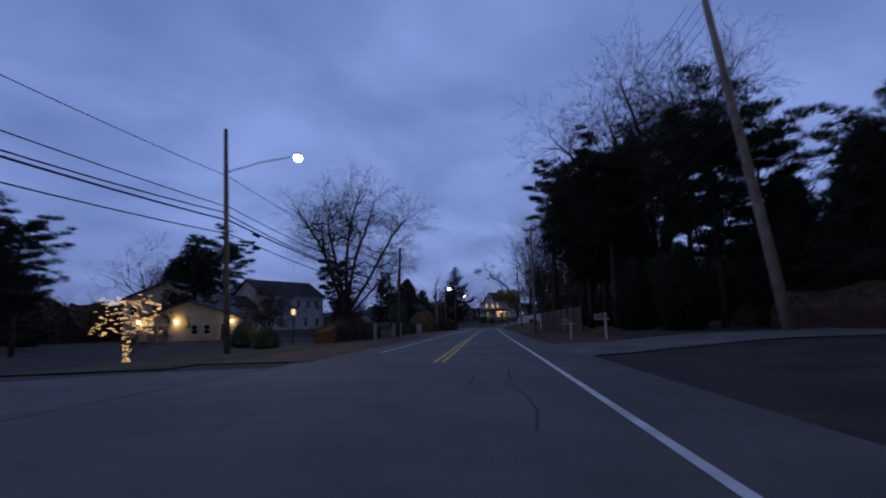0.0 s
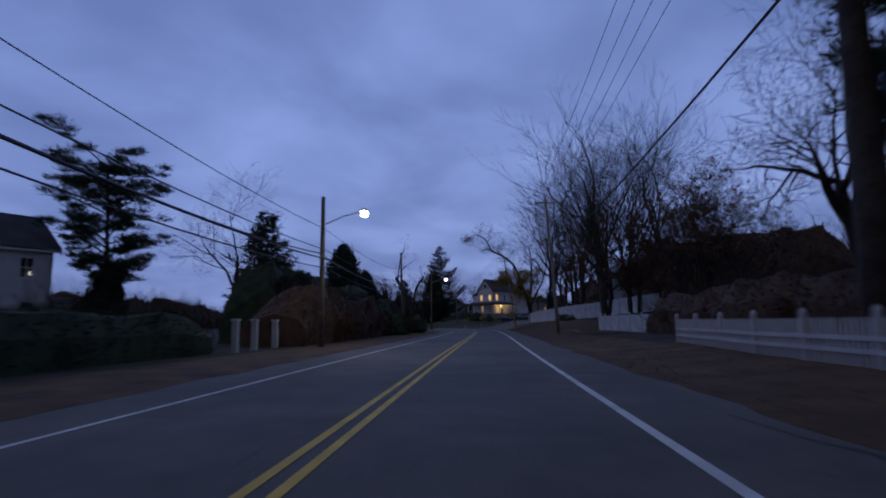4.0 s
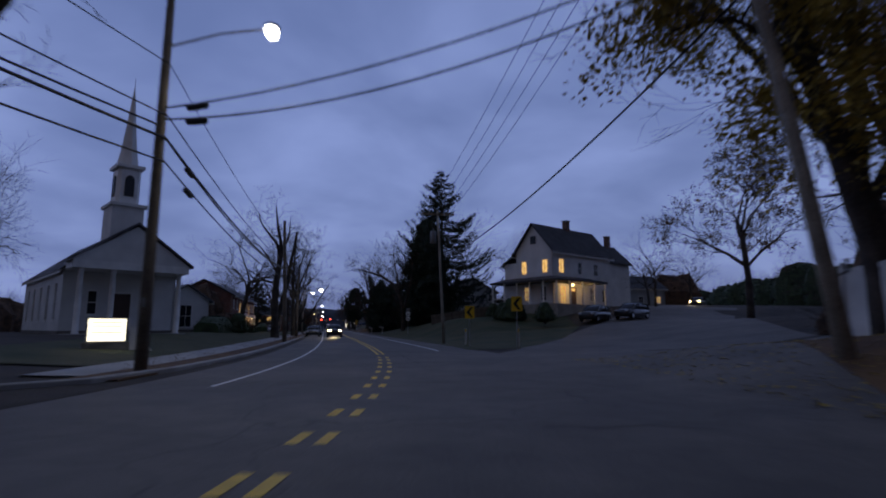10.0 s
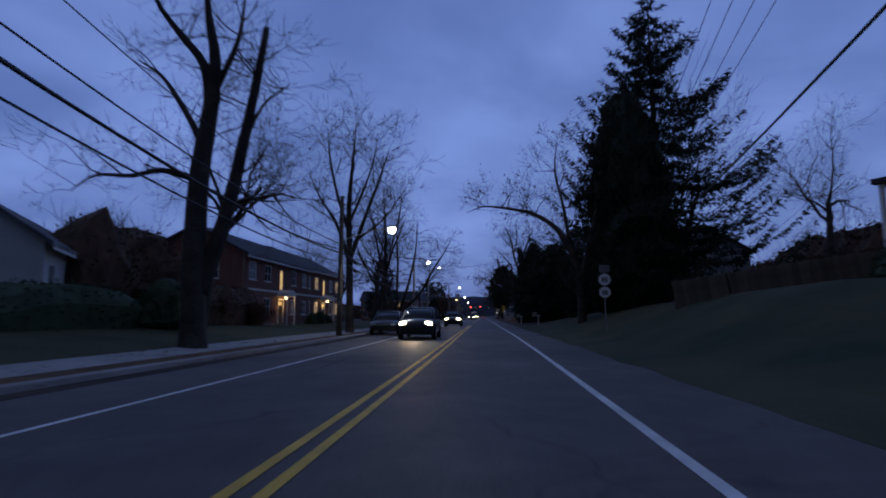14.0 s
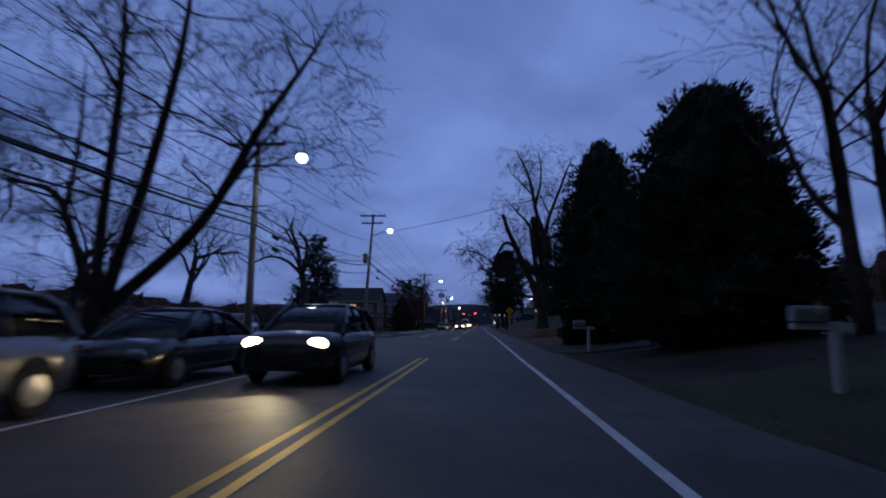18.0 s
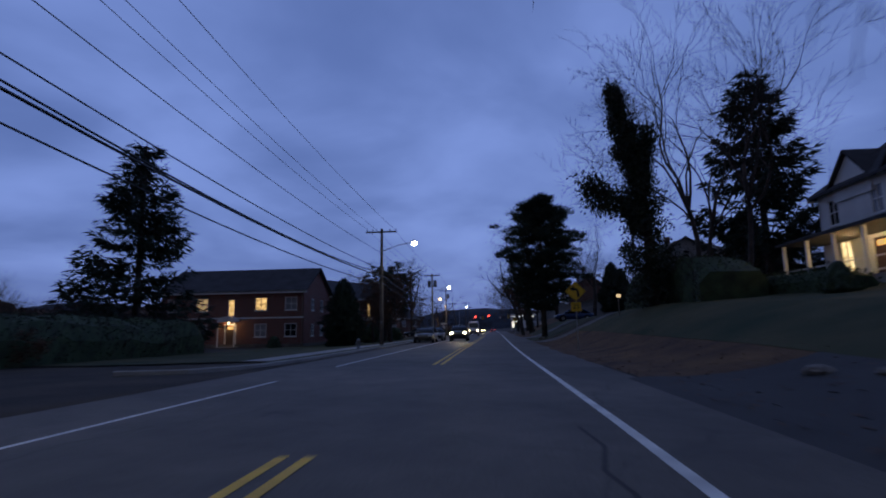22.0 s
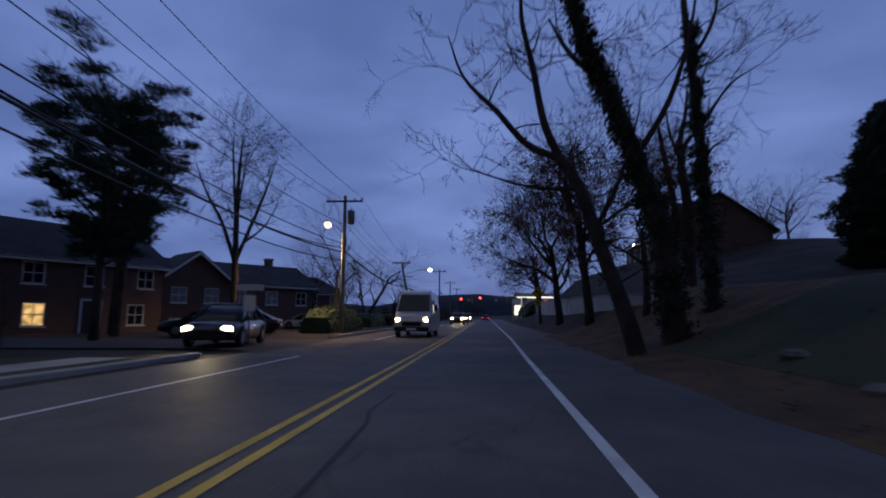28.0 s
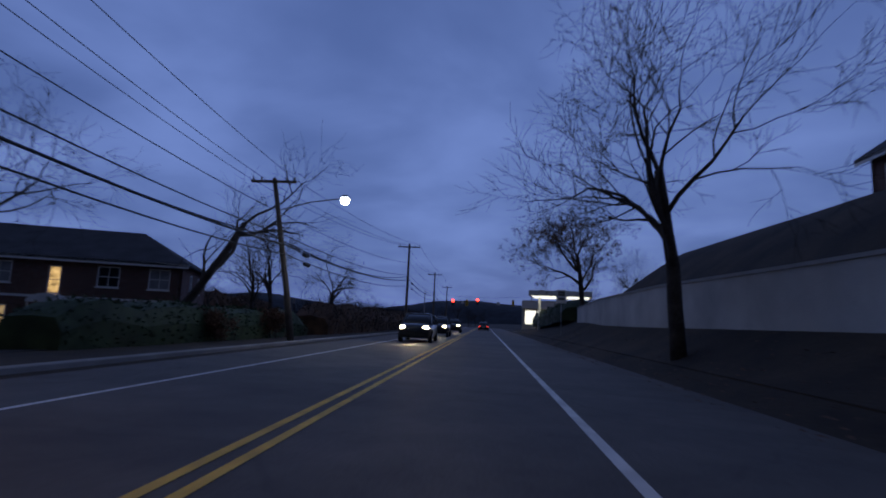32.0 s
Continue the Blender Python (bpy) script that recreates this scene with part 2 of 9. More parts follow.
def lit_pane(name, colour, strength):
    """A window with a lamp on behind it: curtains and furniture break up the light."""
    m = glow(name, colour, strength)
    n, l = m.node_tree.nodes, m.node_tree.links
    tc, no, mr = n.new("ShaderNodeTexCoord"), n.new("ShaderNodeTexNoise"), n.new("ShaderNodeMapRange")
    no.inputs["Scale"].default_value = 2.6
    mr.inputs["From Min"].default_value, mr.inputs["From Max"].default_value = 0.32, 0.62
    mr.inputs["To Min"].default_value, mr.inputs["To Max"].default_value = strength * 0.25, strength * 1.25
    l.new(tc.outputs["Object"], no.inputs["Vector"])
    l.new(no.outputs["Fac"], mr.inputs["Value"])
    l.new(mr.outputs["Result"], n["Principled BSDF"].inputs["Emission Strength"])
    return m


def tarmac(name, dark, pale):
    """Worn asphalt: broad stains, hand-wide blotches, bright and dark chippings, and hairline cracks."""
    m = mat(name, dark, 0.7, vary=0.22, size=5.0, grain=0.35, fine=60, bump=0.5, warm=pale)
    n, l = m.node_tree.nodes, m.node_tree.links
    b = n["Principled BSDF"]
    tc, mid, chip, crack, cut, a, c, d = (n.new("ShaderNode" + k) for k in ("TexCoord", "TexNoise", "TexNoise", "TexVoronoi", "MapRange", "MixRGB", "MixRGB", "MixRGB"))
    mid.inputs["Scale"].default_value, mid.inputs["Detail"].default_value, mid.inputs["Roughness"].default_value = 0.9, 6.0, 0.7
    chip.inputs["Scale"].default_value, chip.inputs["Detail"].default_value = 28.0, 4.0
    crack.feature, crack.inputs["Scale"].default_value = "DISTANCE_TO_EDGE", 0.23
    warp, add = n.new("ShaderNodeTexNoise"), n.new("ShaderNodeVectorMath")
    warp.inputs["Scale"].default_value, add.operation = 0.8, "ADD"
    cut.inputs["From Min"].default_value, cut.inputs["From Max"].default_value = 0.0, 0.006
    cut.inputs["To Min"].default_value, cut.inputs["To Max"].default_value = 0.55, 1.0
    l.new(tc.outputs["Object"], mid.inputs["Vector"])
    l.new(tc.outputs["Object"], chip.inputs["Vector"])
    l.new(tc.outputs["Object"], warp.inputs["Vector"])
    l.new(tc.outputs["Object"], add.inputs[0])
    l.new(warp.outputs["Color"], add.inputs[1])
    l.new(add.outputs["Vector"], crack.inputs["Vector"])
    l.new(crack.outputs["Distance"], cut.inputs["Value"])
    a.blend_type = c.blend_type = "OVERLAY"
    d.blend_type = "MULTIPLY"
    a.inputs[0].default_value, c.inputs[0].default_value, d.inputs[0].default_value = 0.75, 0.7, 1.0
    l.new(b.inputs["Base Color"].links[0].from_socket, a.inputs[1])
    l.new(mid.outputs["Fac"], a.inputs[2])
    l.new(a.outputs["Color"], c.inputs[1])
    l.new(chip.outputs["Fac"], c.inputs[2])
    l.new(c.outputs["Color"], d.inputs[1])
    l.new(cut.outputs["Result"], d.inputs[2])
    l.new(d.outputs["Color"], b.inputs["Base Color"])
    return m


# The brown tint puts the driving car's warm headlight glow into the colour.
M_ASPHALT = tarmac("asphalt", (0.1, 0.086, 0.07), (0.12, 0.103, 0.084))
M_PATCH = mat("asphalt_old", (0.048, 0.045, 0.043), 0.8, vary=0.3, size=2.5, grain=0.5, fine=50, bump=0.5)
M_WHITE_LINE = mat("worn_white_paint", (0.8, 0.79, 0.75), 0.6, vary=0.22, size=0.5, grain=0.45, fine=70)
M_YELLOW_LINE = mat("worn_yellow_paint", (0.82, 0.5, 0.045), 0.6, vary=0.25, size=0.5, grain=0.45, fine=70)
M_SOIL = mat("soil_and_litter", (0.032, 0.024, 0.018), 0.95, vary=0.5, size=2.2, grain=0.6, fine=14, bump=0.8, warm=(0.045, 0.033, 0.02))
M_LITTER = mat("fallen_leaves", (0.1, 0.045, 0.018), 0.9, vary=0.5, size=1.3, grain=0.7, fine=16, bump=1.0, warm=(0.12, 0.062, 0.02))
M_LAWN = mat("autumn_lawn", (0.038, 0.068, 0.016), 0.95, vary=0.4, size=3.0, grain=0.6, fine=22, bump=1.0, warm=(0.062, 0.055, 0.02))
M_CONCRETE = mat("concrete", (0.36, 0.35, 0.33), 0.85, vary=0.22, size=1.6, grain=0.35, fine=30)
M_GRAVEL = mat("gravel", (0.16, 0.15, 0.14), 0.95, vary=0.35, size=1.5, grain=0.7, fine=25, bump=1.0)
M_POLE = mat("weathered_pole_wood", (0.16, 0.13, 0.1), 0.9, vary=0.35, size=0.8, grain=0.5, fine=18, bump=0.6)
M_POLE_PALE = mat("grey_pole_wood", (0.3, 0.27, 0.23), 0.9, vary=0.3, size=0.8, grain=0.5, fine=18, bump=0.6)
M_CABLE = mat("black_cable", (0.015, 0.015, 0.017), 0.6, vary=0.1)
M_STEEL = mat("galvanised_steel", (0.42, 0.43, 0.44), 0.45, 0.8, vary=0.2, size=0.3)
M_TIN = mat("grey_can", (0.22, 0.23, 0.24), 0.5, 0.3, vary=0.2, size=0.4)
M_BARK = mat("bark", (0.062, 0.05, 0.042), 0.95, vary=0.45, size=0.7, grain=0.6, fine=12, bump=1.0)
M_TWIG = mat("twigs", (0.05, 0.04, 0.035), 0.95, vary=0.3, spread=0.25)
M_IVY = mat("ivy", (0.022, 0.036, 0.016), 0.6, vary=0.4, size=0.5, spread=0.15)
M_PINE = mat("pine_needles", (0.032, 0.055, 0.036), 0.8, vary=0.4, size=0.7, spread=0.2)
M_DARKFIR = mat("fir_needles", (0.022, 0.038, 0.024), 0.85, vary=0.4, size=0.7, spread=0.2)
M_HEDGE = mat("hedge_leaves", (0.035, 0.058, 0.022), 0.75, vary=0.45, size=0.6, spread=0.15)
M_BROWNHEDGE = mat("brown_hedge_leaves", (0.095, 0.05, 0.026), 0.85, vary=0.45, size=0.7)
M_YELLOWLEAF = mat("yellow_leaves", (0.36, 0.25, 0.04), 0.75, vary=0.4, size=0.8)
M_BROWNLEAF = mat("dry_brown_leaves", (0.12, 0.062, 0.034), 0.85, vary=0.4, size=0.8)
M_SIDING = lined(mat("white_clapboard", (0.7, 0.7, 0.68), 0.65, vary=0.12, size=1.6, grain=0.15), 0.14)
M_CREAM = lined(mat("cream_clapboard", (0.62, 0.57, 0.45), 0.65, vary=0.12, size=1.6, grain=0.15), 0.14)
M_GREYSIDE = lined(mat("grey_clapboard", (0.33, 0.35, 0.36), 0.7, vary=0.15, size=1.6), 0.14)
M_PAINT = mat("white_trim_paint", (0.78, 0.78, 0.76), 0.5, vary=0.1, size=0.8, grain=0.12)
M_BRICK = bricked("red_brick", (0.26, 0.085, 0.06), (0.3, 0.28, 0.26))
M_DARKBRICK = bricked("brown_brick", (0.17, 0.08, 0.06), (0.24, 0.22, 0.2))
M_ROOF = lined(mat("dark_shingles", (0.05, 0.05, 0.056), 0.9, vary=0.3, size=1.2, grain=0.5, fine=10), 0.13)
M_ROOF_GREY = lined(mat("grey_shingles", (0.11, 0.11, 0.12), 0.9, vary=0.3, size=1.2, grain=0.5, fine=10), 0.13)
M_WALLPALE = mat("pale_rendered_wall", (0.52, 0.5, 0.46), 0.85, vary=0.2, size=1.8, grain=0.3)
M_STOCKADE = mat("weathered_fence_boards", (0.15, 0.125, 0.1), 0.9, vary=0.35, size=0.6, grain=0.5, fine=20, spread=0.25)
M_VINYL = mat("white_vinyl", (0.56, 0.56, 0.55), 0.5, vary=0.18, size=0.9, spread=0.06)
M_DOOR = mat("dark_door_paint", (0.08, 0.05, 0.04), 0.5, vary=0.15)
M_SHUTTER = mat("dark_shutters", (0.03, 0.035, 0.04), 0.6, vary=0.15)
M_SIGNYEL = mat("yellow_sign_sheet", (0.82, 0.5, 0.03), 0.4, vary=0.06, size=0.5)
M_SIGNBLK = mat("black_sign_ink", (0.012, 0.012, 0.012), 0.5, vary=0.1)
M_SIGNWHT = mat("white_sign_sheet", (0.82, 0.82, 0.8), 0.4, vary=0.06, size=0.5)
M_RUBBER = mat("tyre_rubber", (0.018, 0.018, 0.018), 0.85, vary=0.2)
M_RIM = mat("alloy", (0.45, 0.46, 0.48), 0.35, 0.9, vary=0.1)
M_CARGLASS = mat("tinted_car_glass", (0.012, 0.014, 0.016), 0.06, vary=0.1, grain=0.0, bump=0.0)
M_CARDARK = mat("dark_car_paint", (0.018, 0.02, 0.024), 0.3, 0.3, vary=0.12, grain=0.05, bump=0.0, coat=0.7)
M_CARGREY = mat("grey_car_paint", (0.16, 0.17, 0.18), 0.3, 0.4, vary=0.12, grain=0.05, bump=0.0, coat=0.7)
M_CARSILVER = mat("silver_car_paint", (0.42, 0.43, 0.45), 0.3, 0.5, vary=0.1, grain=0.05, bump=0.0, coat=0.7)
M_CARWHITE = mat("white_car_paint", (0.66, 0.67, 0.68), 0.35, 0.0, vary=0.08, grain=0.05, bump=0.0, coat=0.7)
M_CARBLUE = mat("blue_car_paint", (0.03, 0.06, 0.16), 0.3, 0.3, vary=0.12, grain=0.05, bump=0.0, coat=0.7)
M_PANE = mat("dark_window_glass", (0.02, 0.024, 0.03), 0.05, vary=0.2, size=1.0, grain=0.0, bump=0.0)
M_BLIND = mat("window_with_pale_blind", (0.3, 0.31, 0.33), 0.2, vary=0.25, size=0.8, grain=0.0, bump=0.0)
M_STONE = mat("field_stone", (0.2, 0.18, 0.16), 0.9, vary=0.4, size=0.5, grain=0.5, fine=14, bump=0.8, spread=0.25)
M_HILLS = mat("far_wooded_hill", (0.022, 0.028, 0.04), 1.0, vary=0.4, size=14.0, grain=0.5, fine=0.3)
G_LED = glow("white_street_lamp", (0.95, 0.98, 1.0), 60.0)
G_SODIUM = glow("orange_street_lamp", (1.0, 0.66, 0.26), 26.0)
G_LANTERN = glow("garden_lantern", (1.0, 0.7, 0.36), 3.0)
G_HEAD = glow("headlamp_on", (1.0, 0.76, 0.4), 60.0)
G_TAIL = glow("tail_lamp_on", (1.0, 0.05, 0.03), 9.0)
G_WARM = glow("warm_bulb", (1.0, 0.72, 0.36), 30.0)
G_FAIRY = glow("fairy_lights", (1.0, 0.6, 0.26), 8.0)
G_SIGN = glow("lit_sign_face", (1.0, 0.97, 0.82), 5.5)
G_RED = glow("red_signal", (1.0, 0.05, 0.03), 26.0)
G_STORE = glow("shop_front_light", (1.0, 0.93, 0.75), 6.0)
G_STORERED = glow("red_shop_sign", (1.0, 0.12, 0.08), 7.0)
G_WINDOW = lit_pane("lamp_lit_window", (1.0, 0.62, 0.22), 3.0)
G_WINDOWDIM = lit_pane("dimly_lit_window", (1.0, 0.66, 0.3), 1.1)
G_PORCH = lit_pane("bright_porch_window", (1.0, 0.72, 0.34), 5.0)


# ---- mesh building ----
class Shape:
    """Collects corners and faces, and becomes one mesh."""

    def __init__(self):
        self.v, self.f = [], []

    def add(self, verts, faces):
        n = len(self.v)
        self.v.extend(tuple(p) for p in verts)
        self.f.extend(tuple(i + n for i in f) for f in faces)
        return self

    def box(self, x0, x1, y0, y1, z0, z1, m=None, cut=0.0):
        """A block; cut: the width of its chamfered upright edges."""
        if cut:
            ring = [(x0 + cut, y0), (x1 - cut, y0), (x1, y0 + cut), (x1, y1 - cut), (x1 - cut, y1), (x0 + cut, y1), (x0, y1 - cut), (x0, y0 + cut)]
        else:
            ring = [(x0, y0), (x1, y0), (x1, y1), (x0, y1)]
        n = len(ring)
        top = [(x + (cut if x < (x0 + x1) / 2 else -cut) * 0.7, y + (cut if y < (y0 + y1) / 2 else -cut) * 0.7, z1) for x, y in ring] if cut else [(x, y, z1) for x, y in ring]
        levels = [[(x, y, z0) for x, y in ring]] + ([[(x, y, z1 - cut) for x, y in ring]] if cut else []) + [top]
        v = [p for lev in levels for p in lev]
        f = [tuple(range(n))[::-1], tuple(range(len(v) - n, len(v)))]
        for k in range(len(levels) - 1):
            f += [(k * n + i, k * n + (i + 1) % n, (k + 1) * n + (i + 1) % n, (k + 1) * n + i) for i in range(n)]
        if m is not None:
            v = [m @ Vector(p) for p in v]
        return self.add(v, f)

    def tube(self, points, radii, sides=8, caps=True):
        """A tapered tube along points."""
        pts = [Vector(p) for p in points]
        n = len(pts)
        v, f = [], []
        up = Vector((0.31, 0.17, 0.94))
        for i, p in enumerate(pts):
            d = (pts[min(i + 1, n - 1)] - pts[max(i - 1, 0)]).normalized()
            a = d.cross(up)
            if a.length < 0.05:
                a = d.cross(Vector((1, 0, 0)))
            a.normalize()
            b = d.cross(a)
            for k in range(sides):
                w = 2 * math.pi * k / sides
                v.append(p + (a * math.cos(w) + b * math.sin(w)) * radii[i])
        for i in range(n - 1):
            f += [(i * sides + k, i * sides + (k + 1) % sides, (i + 1) * sides + (k + 1) % sides, (i + 1) * sides + k) for k in range(sides)]
        if caps:
            f += [tuple(range(sides))[::-1], tuple(range((n - 1) * sides, n * sides))]
        return self.add(v, f)

    def lathe(self, rings, sides=12, m=None):
        """Turned about z: rings of (radius, height)."""
        v = [(r * math.cos(2 * math.pi * k / sides), r * math.sin(2 * math.pi * k / sides), z) for r, z in rings for k in range(sides)]
        f = [(i * sides + k, i * sides + (k + 1) % sides, (i + 1) * sides + (k + 1) % sides, (i + 1) * sides + k) for i in range(len(rings) - 1) for k in range(sides)]
        f += [tuple(range(sides))[::-1], tuple(range((len(rings) - 1) * sides, len(rings) * sides))]
        if m is not None:
            v = [m @ Vector(p) for p in v]
        return self.add(v, f)

    def slab(self, outline, z0, z1, m=None):
        """An upright extrusion of a flat outline (x, y)."""
        n = len(outline)
        v = [(x, y, z0) for x, y in outline] + [(x, y, z1) for x, y in outline]
        f = [tuple(range(n))[::-1], tuple(range(n, 2 * n))] + [(i, (i + 1) % n, n + (i + 1) % n, n + i) for i in range(n)]
        if m is not None:
            v = [m @ Vector(p) for p in v]
        return self.add(v, f)

    def mesh(self, name, material, smooth=False):
        me = bpy.data.meshes.new(name)
        me.from_pydata(self.v, [], self.f)
        me.materials.append(material)
        if smooth:
            me.polygons.foreach_set("use_smooth", [True] * len(me.polygons))
        me.update()
        return me


def part(name, shape, material, parent=None, label="", smooth=False):
    """Links a shape as one mesh object, under a thing or a part."""
    ob = new(name, shape.mesh(name, material, smooth))
    if parent is not None:
        ob.parent = parent
    return tagged(ob, label)


def again(name, mesh, parent, m=None, label=""):
    """One more object on a mesh that is there already."""
    ob = new(name, mesh)
    ob.parent = parent
    if m is not None:
        ob.matrix_basis = m
    return tagged(ob, label)


def thing(name, label, category, group=""):
    return tagged(new(name), label, category, group)


def structure(name, shape, material, label, category, smooth=False):
    return tagged(part(name, shape, material, None, "", smooth), label, category, kind="structure")


# ---- ground, road and pavements ----
def spans(a, b, step):
    return list(np.linspace(a, b, max(2, int(round((b - a) / step)) + 1)))


def draped(rows_s, left, right, lift, cols=6, level=None, feather=0):
    """A sheet over the ground between two edges, each u as a function of s; raised sheets turn down at both sides. feather: the side (-1 or 1) that thins out."""
    sh = Shape()
    v, f = [], []
    steps = [(k / cols, lift) for k in range(cols + 1)]
    if feather:
        k = 0 if feather < 0 else -1
        steps[k] = (steps[k][0], 0.005)
    if lift > 0.01:
        steps = [(0, -0.12)] + steps + [(1, -0.12)]
    for s in rows_s:
        a, b = left(s), right(s)
        for q, up in steps:
            u = a + (b - a) * q
            v.append(at(s, u, (ground(s, u) if level is None else level) + up))
    w = len(steps)
    for i in range(len(rows_s) - 1):
        f += [(i * w + k, i * w + k + 1, (i + 1) * w + k + 1, (i + 1) * w + k) for k in range(w - 1)]
    return sh.add(v, f)


def fixed(u):
    return lambda s: u


def edged(rows):
    return lambda s: table(s, rows)


us = [-1600, -700, -320, -160, -90, -60, -45, -34, -27, -22, -18, -15.5, -13.5, -11.5, -10, -8.6, -7.4, -6.4, -5.9, -5.3, -5.05, -4.75, -4.4, 0, 4.4, 5.0, 5.2, 5.55, 5.9, 6.25, 6.6, 7.4, 8.4,
      9.6, 10.8, 12, 13.2, 14.5, 16, 18, 20.5, 23.5, 27, 32, 40, 52, 70, 100, 170, 330, 700, 1600]
EDGE_R = [(-60, 5.2), (100, 5.4), (140, 5.6), (152, 6.2), (162, 5.6), (176, 5.4), (300, 5.4), (360, 5.6), (385, 6.6), (540, 6.6)]
EDGE_L = [(-60, -5.1), (130, -5.0), (160, -5.2), (540, -5.4)]
rows_s = [-900, -400, -200, -120, -80] + spans(-60, 540, 3.0) + [580, 650, 780, 1000, 1400, 2000]
gsh = Shape()
gv, gf = [], []
for s in rows_s:
    for u in us:
        z = ground(s, u) + (-0.07 if table(s, EDGE_L) + 0.2 < u < table(s, EDGE_R) - 0.2 else 0.03)
        if abs(u) > 6:
            z += 0.03 * noise.noise(Vector((s * 0.21, u * 0.21, 0))) + 0.02 * noise.noise(Vector((s * 0.7, u * 0.7, 3)))
        gv.append(at(s, u, z - 0.02))
w = len(us)
for i in range(len(rows_s) - 1):
    gf += [(i * w + k, i * w + k + 1, (i + 1) * w + k + 1, (i + 1) * w + k) for k in range(w - 1)]
structure("ground", gsh.add(gv, gf), M_SOIL, "dark autumn soil and leaf litter on gentle banks", "ground", True)

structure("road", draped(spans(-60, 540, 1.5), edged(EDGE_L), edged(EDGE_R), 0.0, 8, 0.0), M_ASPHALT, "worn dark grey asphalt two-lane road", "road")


def ribbon(points, lift, cols=6):
    """A side road: rows of (s, u, half width), draped over the ground."""
    mids = [at(s, u) for s, u, h in points]
    line = spline([(p.x, p.y) for p in mids], 12)
    half = np.interp(np.linspace(0, 1, len(line)), np.linspace(0, 1, len(points)), [p[2] for p in points])
    way = np.gradient(line, axis=0)
    way /= np.linalg.norm(way, axis=1)[:, None]
    v, f = [], []
    for (x, y), (dx, dy), h in zip(line, way, half):
        for k in np.linspace(-1, 1, cols + 1):
            px, py = x + dy * h * k, y - dx * h * k
            i = int(np.argmin((LINE[:, 0] - px) ** 2 + (LINE[:, 1] - py) ** 2))
            u = (px - LINE[i, 0]) * WAY[i, 1] - (py - LINE[i, 1]) * WAY[i, 0]
            s = ALONG[i] + (px - LINE[i, 0]) * WAY[i, 0] + (py - LINE[i, 1]) * WAY[i, 1]
            over = min(1.0, max(0.0, (abs(u) - 4.7) / 0.7))
            v.append((px, py, ground(s, u) - 0.03 + over * (lift + 0.03)))
    w = cols + 1
    for i in range(len(line) - 1):
        f += [(i * w + k, i * w + k + 1, (i + 1) * w + k + 1, (i + 1) * w + k) for k in range(cols)]
    return Shape().add(v, f)


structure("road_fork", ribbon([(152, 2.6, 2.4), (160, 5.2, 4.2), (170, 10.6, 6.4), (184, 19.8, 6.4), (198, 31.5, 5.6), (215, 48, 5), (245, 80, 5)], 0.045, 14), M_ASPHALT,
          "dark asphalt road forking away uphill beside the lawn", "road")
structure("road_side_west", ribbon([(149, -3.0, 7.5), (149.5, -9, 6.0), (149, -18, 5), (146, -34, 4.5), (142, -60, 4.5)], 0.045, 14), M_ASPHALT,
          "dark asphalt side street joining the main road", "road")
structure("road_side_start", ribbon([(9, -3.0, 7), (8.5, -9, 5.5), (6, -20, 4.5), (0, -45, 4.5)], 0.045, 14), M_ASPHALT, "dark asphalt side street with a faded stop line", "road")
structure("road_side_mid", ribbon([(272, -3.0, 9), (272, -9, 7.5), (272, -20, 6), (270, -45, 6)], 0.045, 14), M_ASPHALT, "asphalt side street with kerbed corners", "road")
for name, s0, u1, h, m, lab in (("driveway", 24, 26, 4.2, M_GRAVEL, "dark gravel driveway"), ("driveway.001", 264, 24, 2.6, M_PATCH, "dark asphalt driveway"),
                                ("driveway.002", 291.5, 30, 3.6, M_PATCH, "dark asphalt driveway climbing to a house"),
                                ("driveway.003", 329, 18, 2.0, M_GRAVEL, "gravel driveway up the lawn"), ("driveway.004", 349, 17, 2.6, M_GRAVEL, "gravel driveway apron")):
    structure(name, ribbon([(s0, 4.6, h * 1.35), (s0, 7.5, h), (s0, 12, h * 0.92), (s0 + 1, u1, h * 0.9)], 0.06), m, lab, "driveway")
structure("driveway.005", ribbon([(42, -4.6, 3.2), (42, -8, 2.6), (43, -14, 2.4), (45, -20, 2.4)], 0.06), M_PATCH, "asphalt driveway to a small garage", "driveway")
structure("driveway.006", ribbon([(61, -4.6, 2.6), (61, -9, 1.9), (62, -20, 1.8), (66, -40, 1.8)], 0.06), M_GRAVEL, "gravel driveway between white gate posts", "driveway")
structure("driveway.007", ribbon([(371, -4.8, 4), (371, -9, 3.2), (371, -20, 3.0)], 0.06), M_PATCH, "asphalt driveway of a parking court", "driveway")
structure("parking_court", draped(spans(395, 408, 3), fixed(-17.5), fixed(-9.8), 0.03), M_PATCH, "small asphalt parking court", "parking")

# road markings: thin paint on the asphalt, with the gaps at the side streets
def stripe(name, s0, s1, u, width, m, label):
    structure(name, draped(spans(s0, s1, 1.5), lambda s: u(s) - width / 2, lambda s: u(s) + width / 2, 0.006, 1, 0.0), m, label, "road marking")


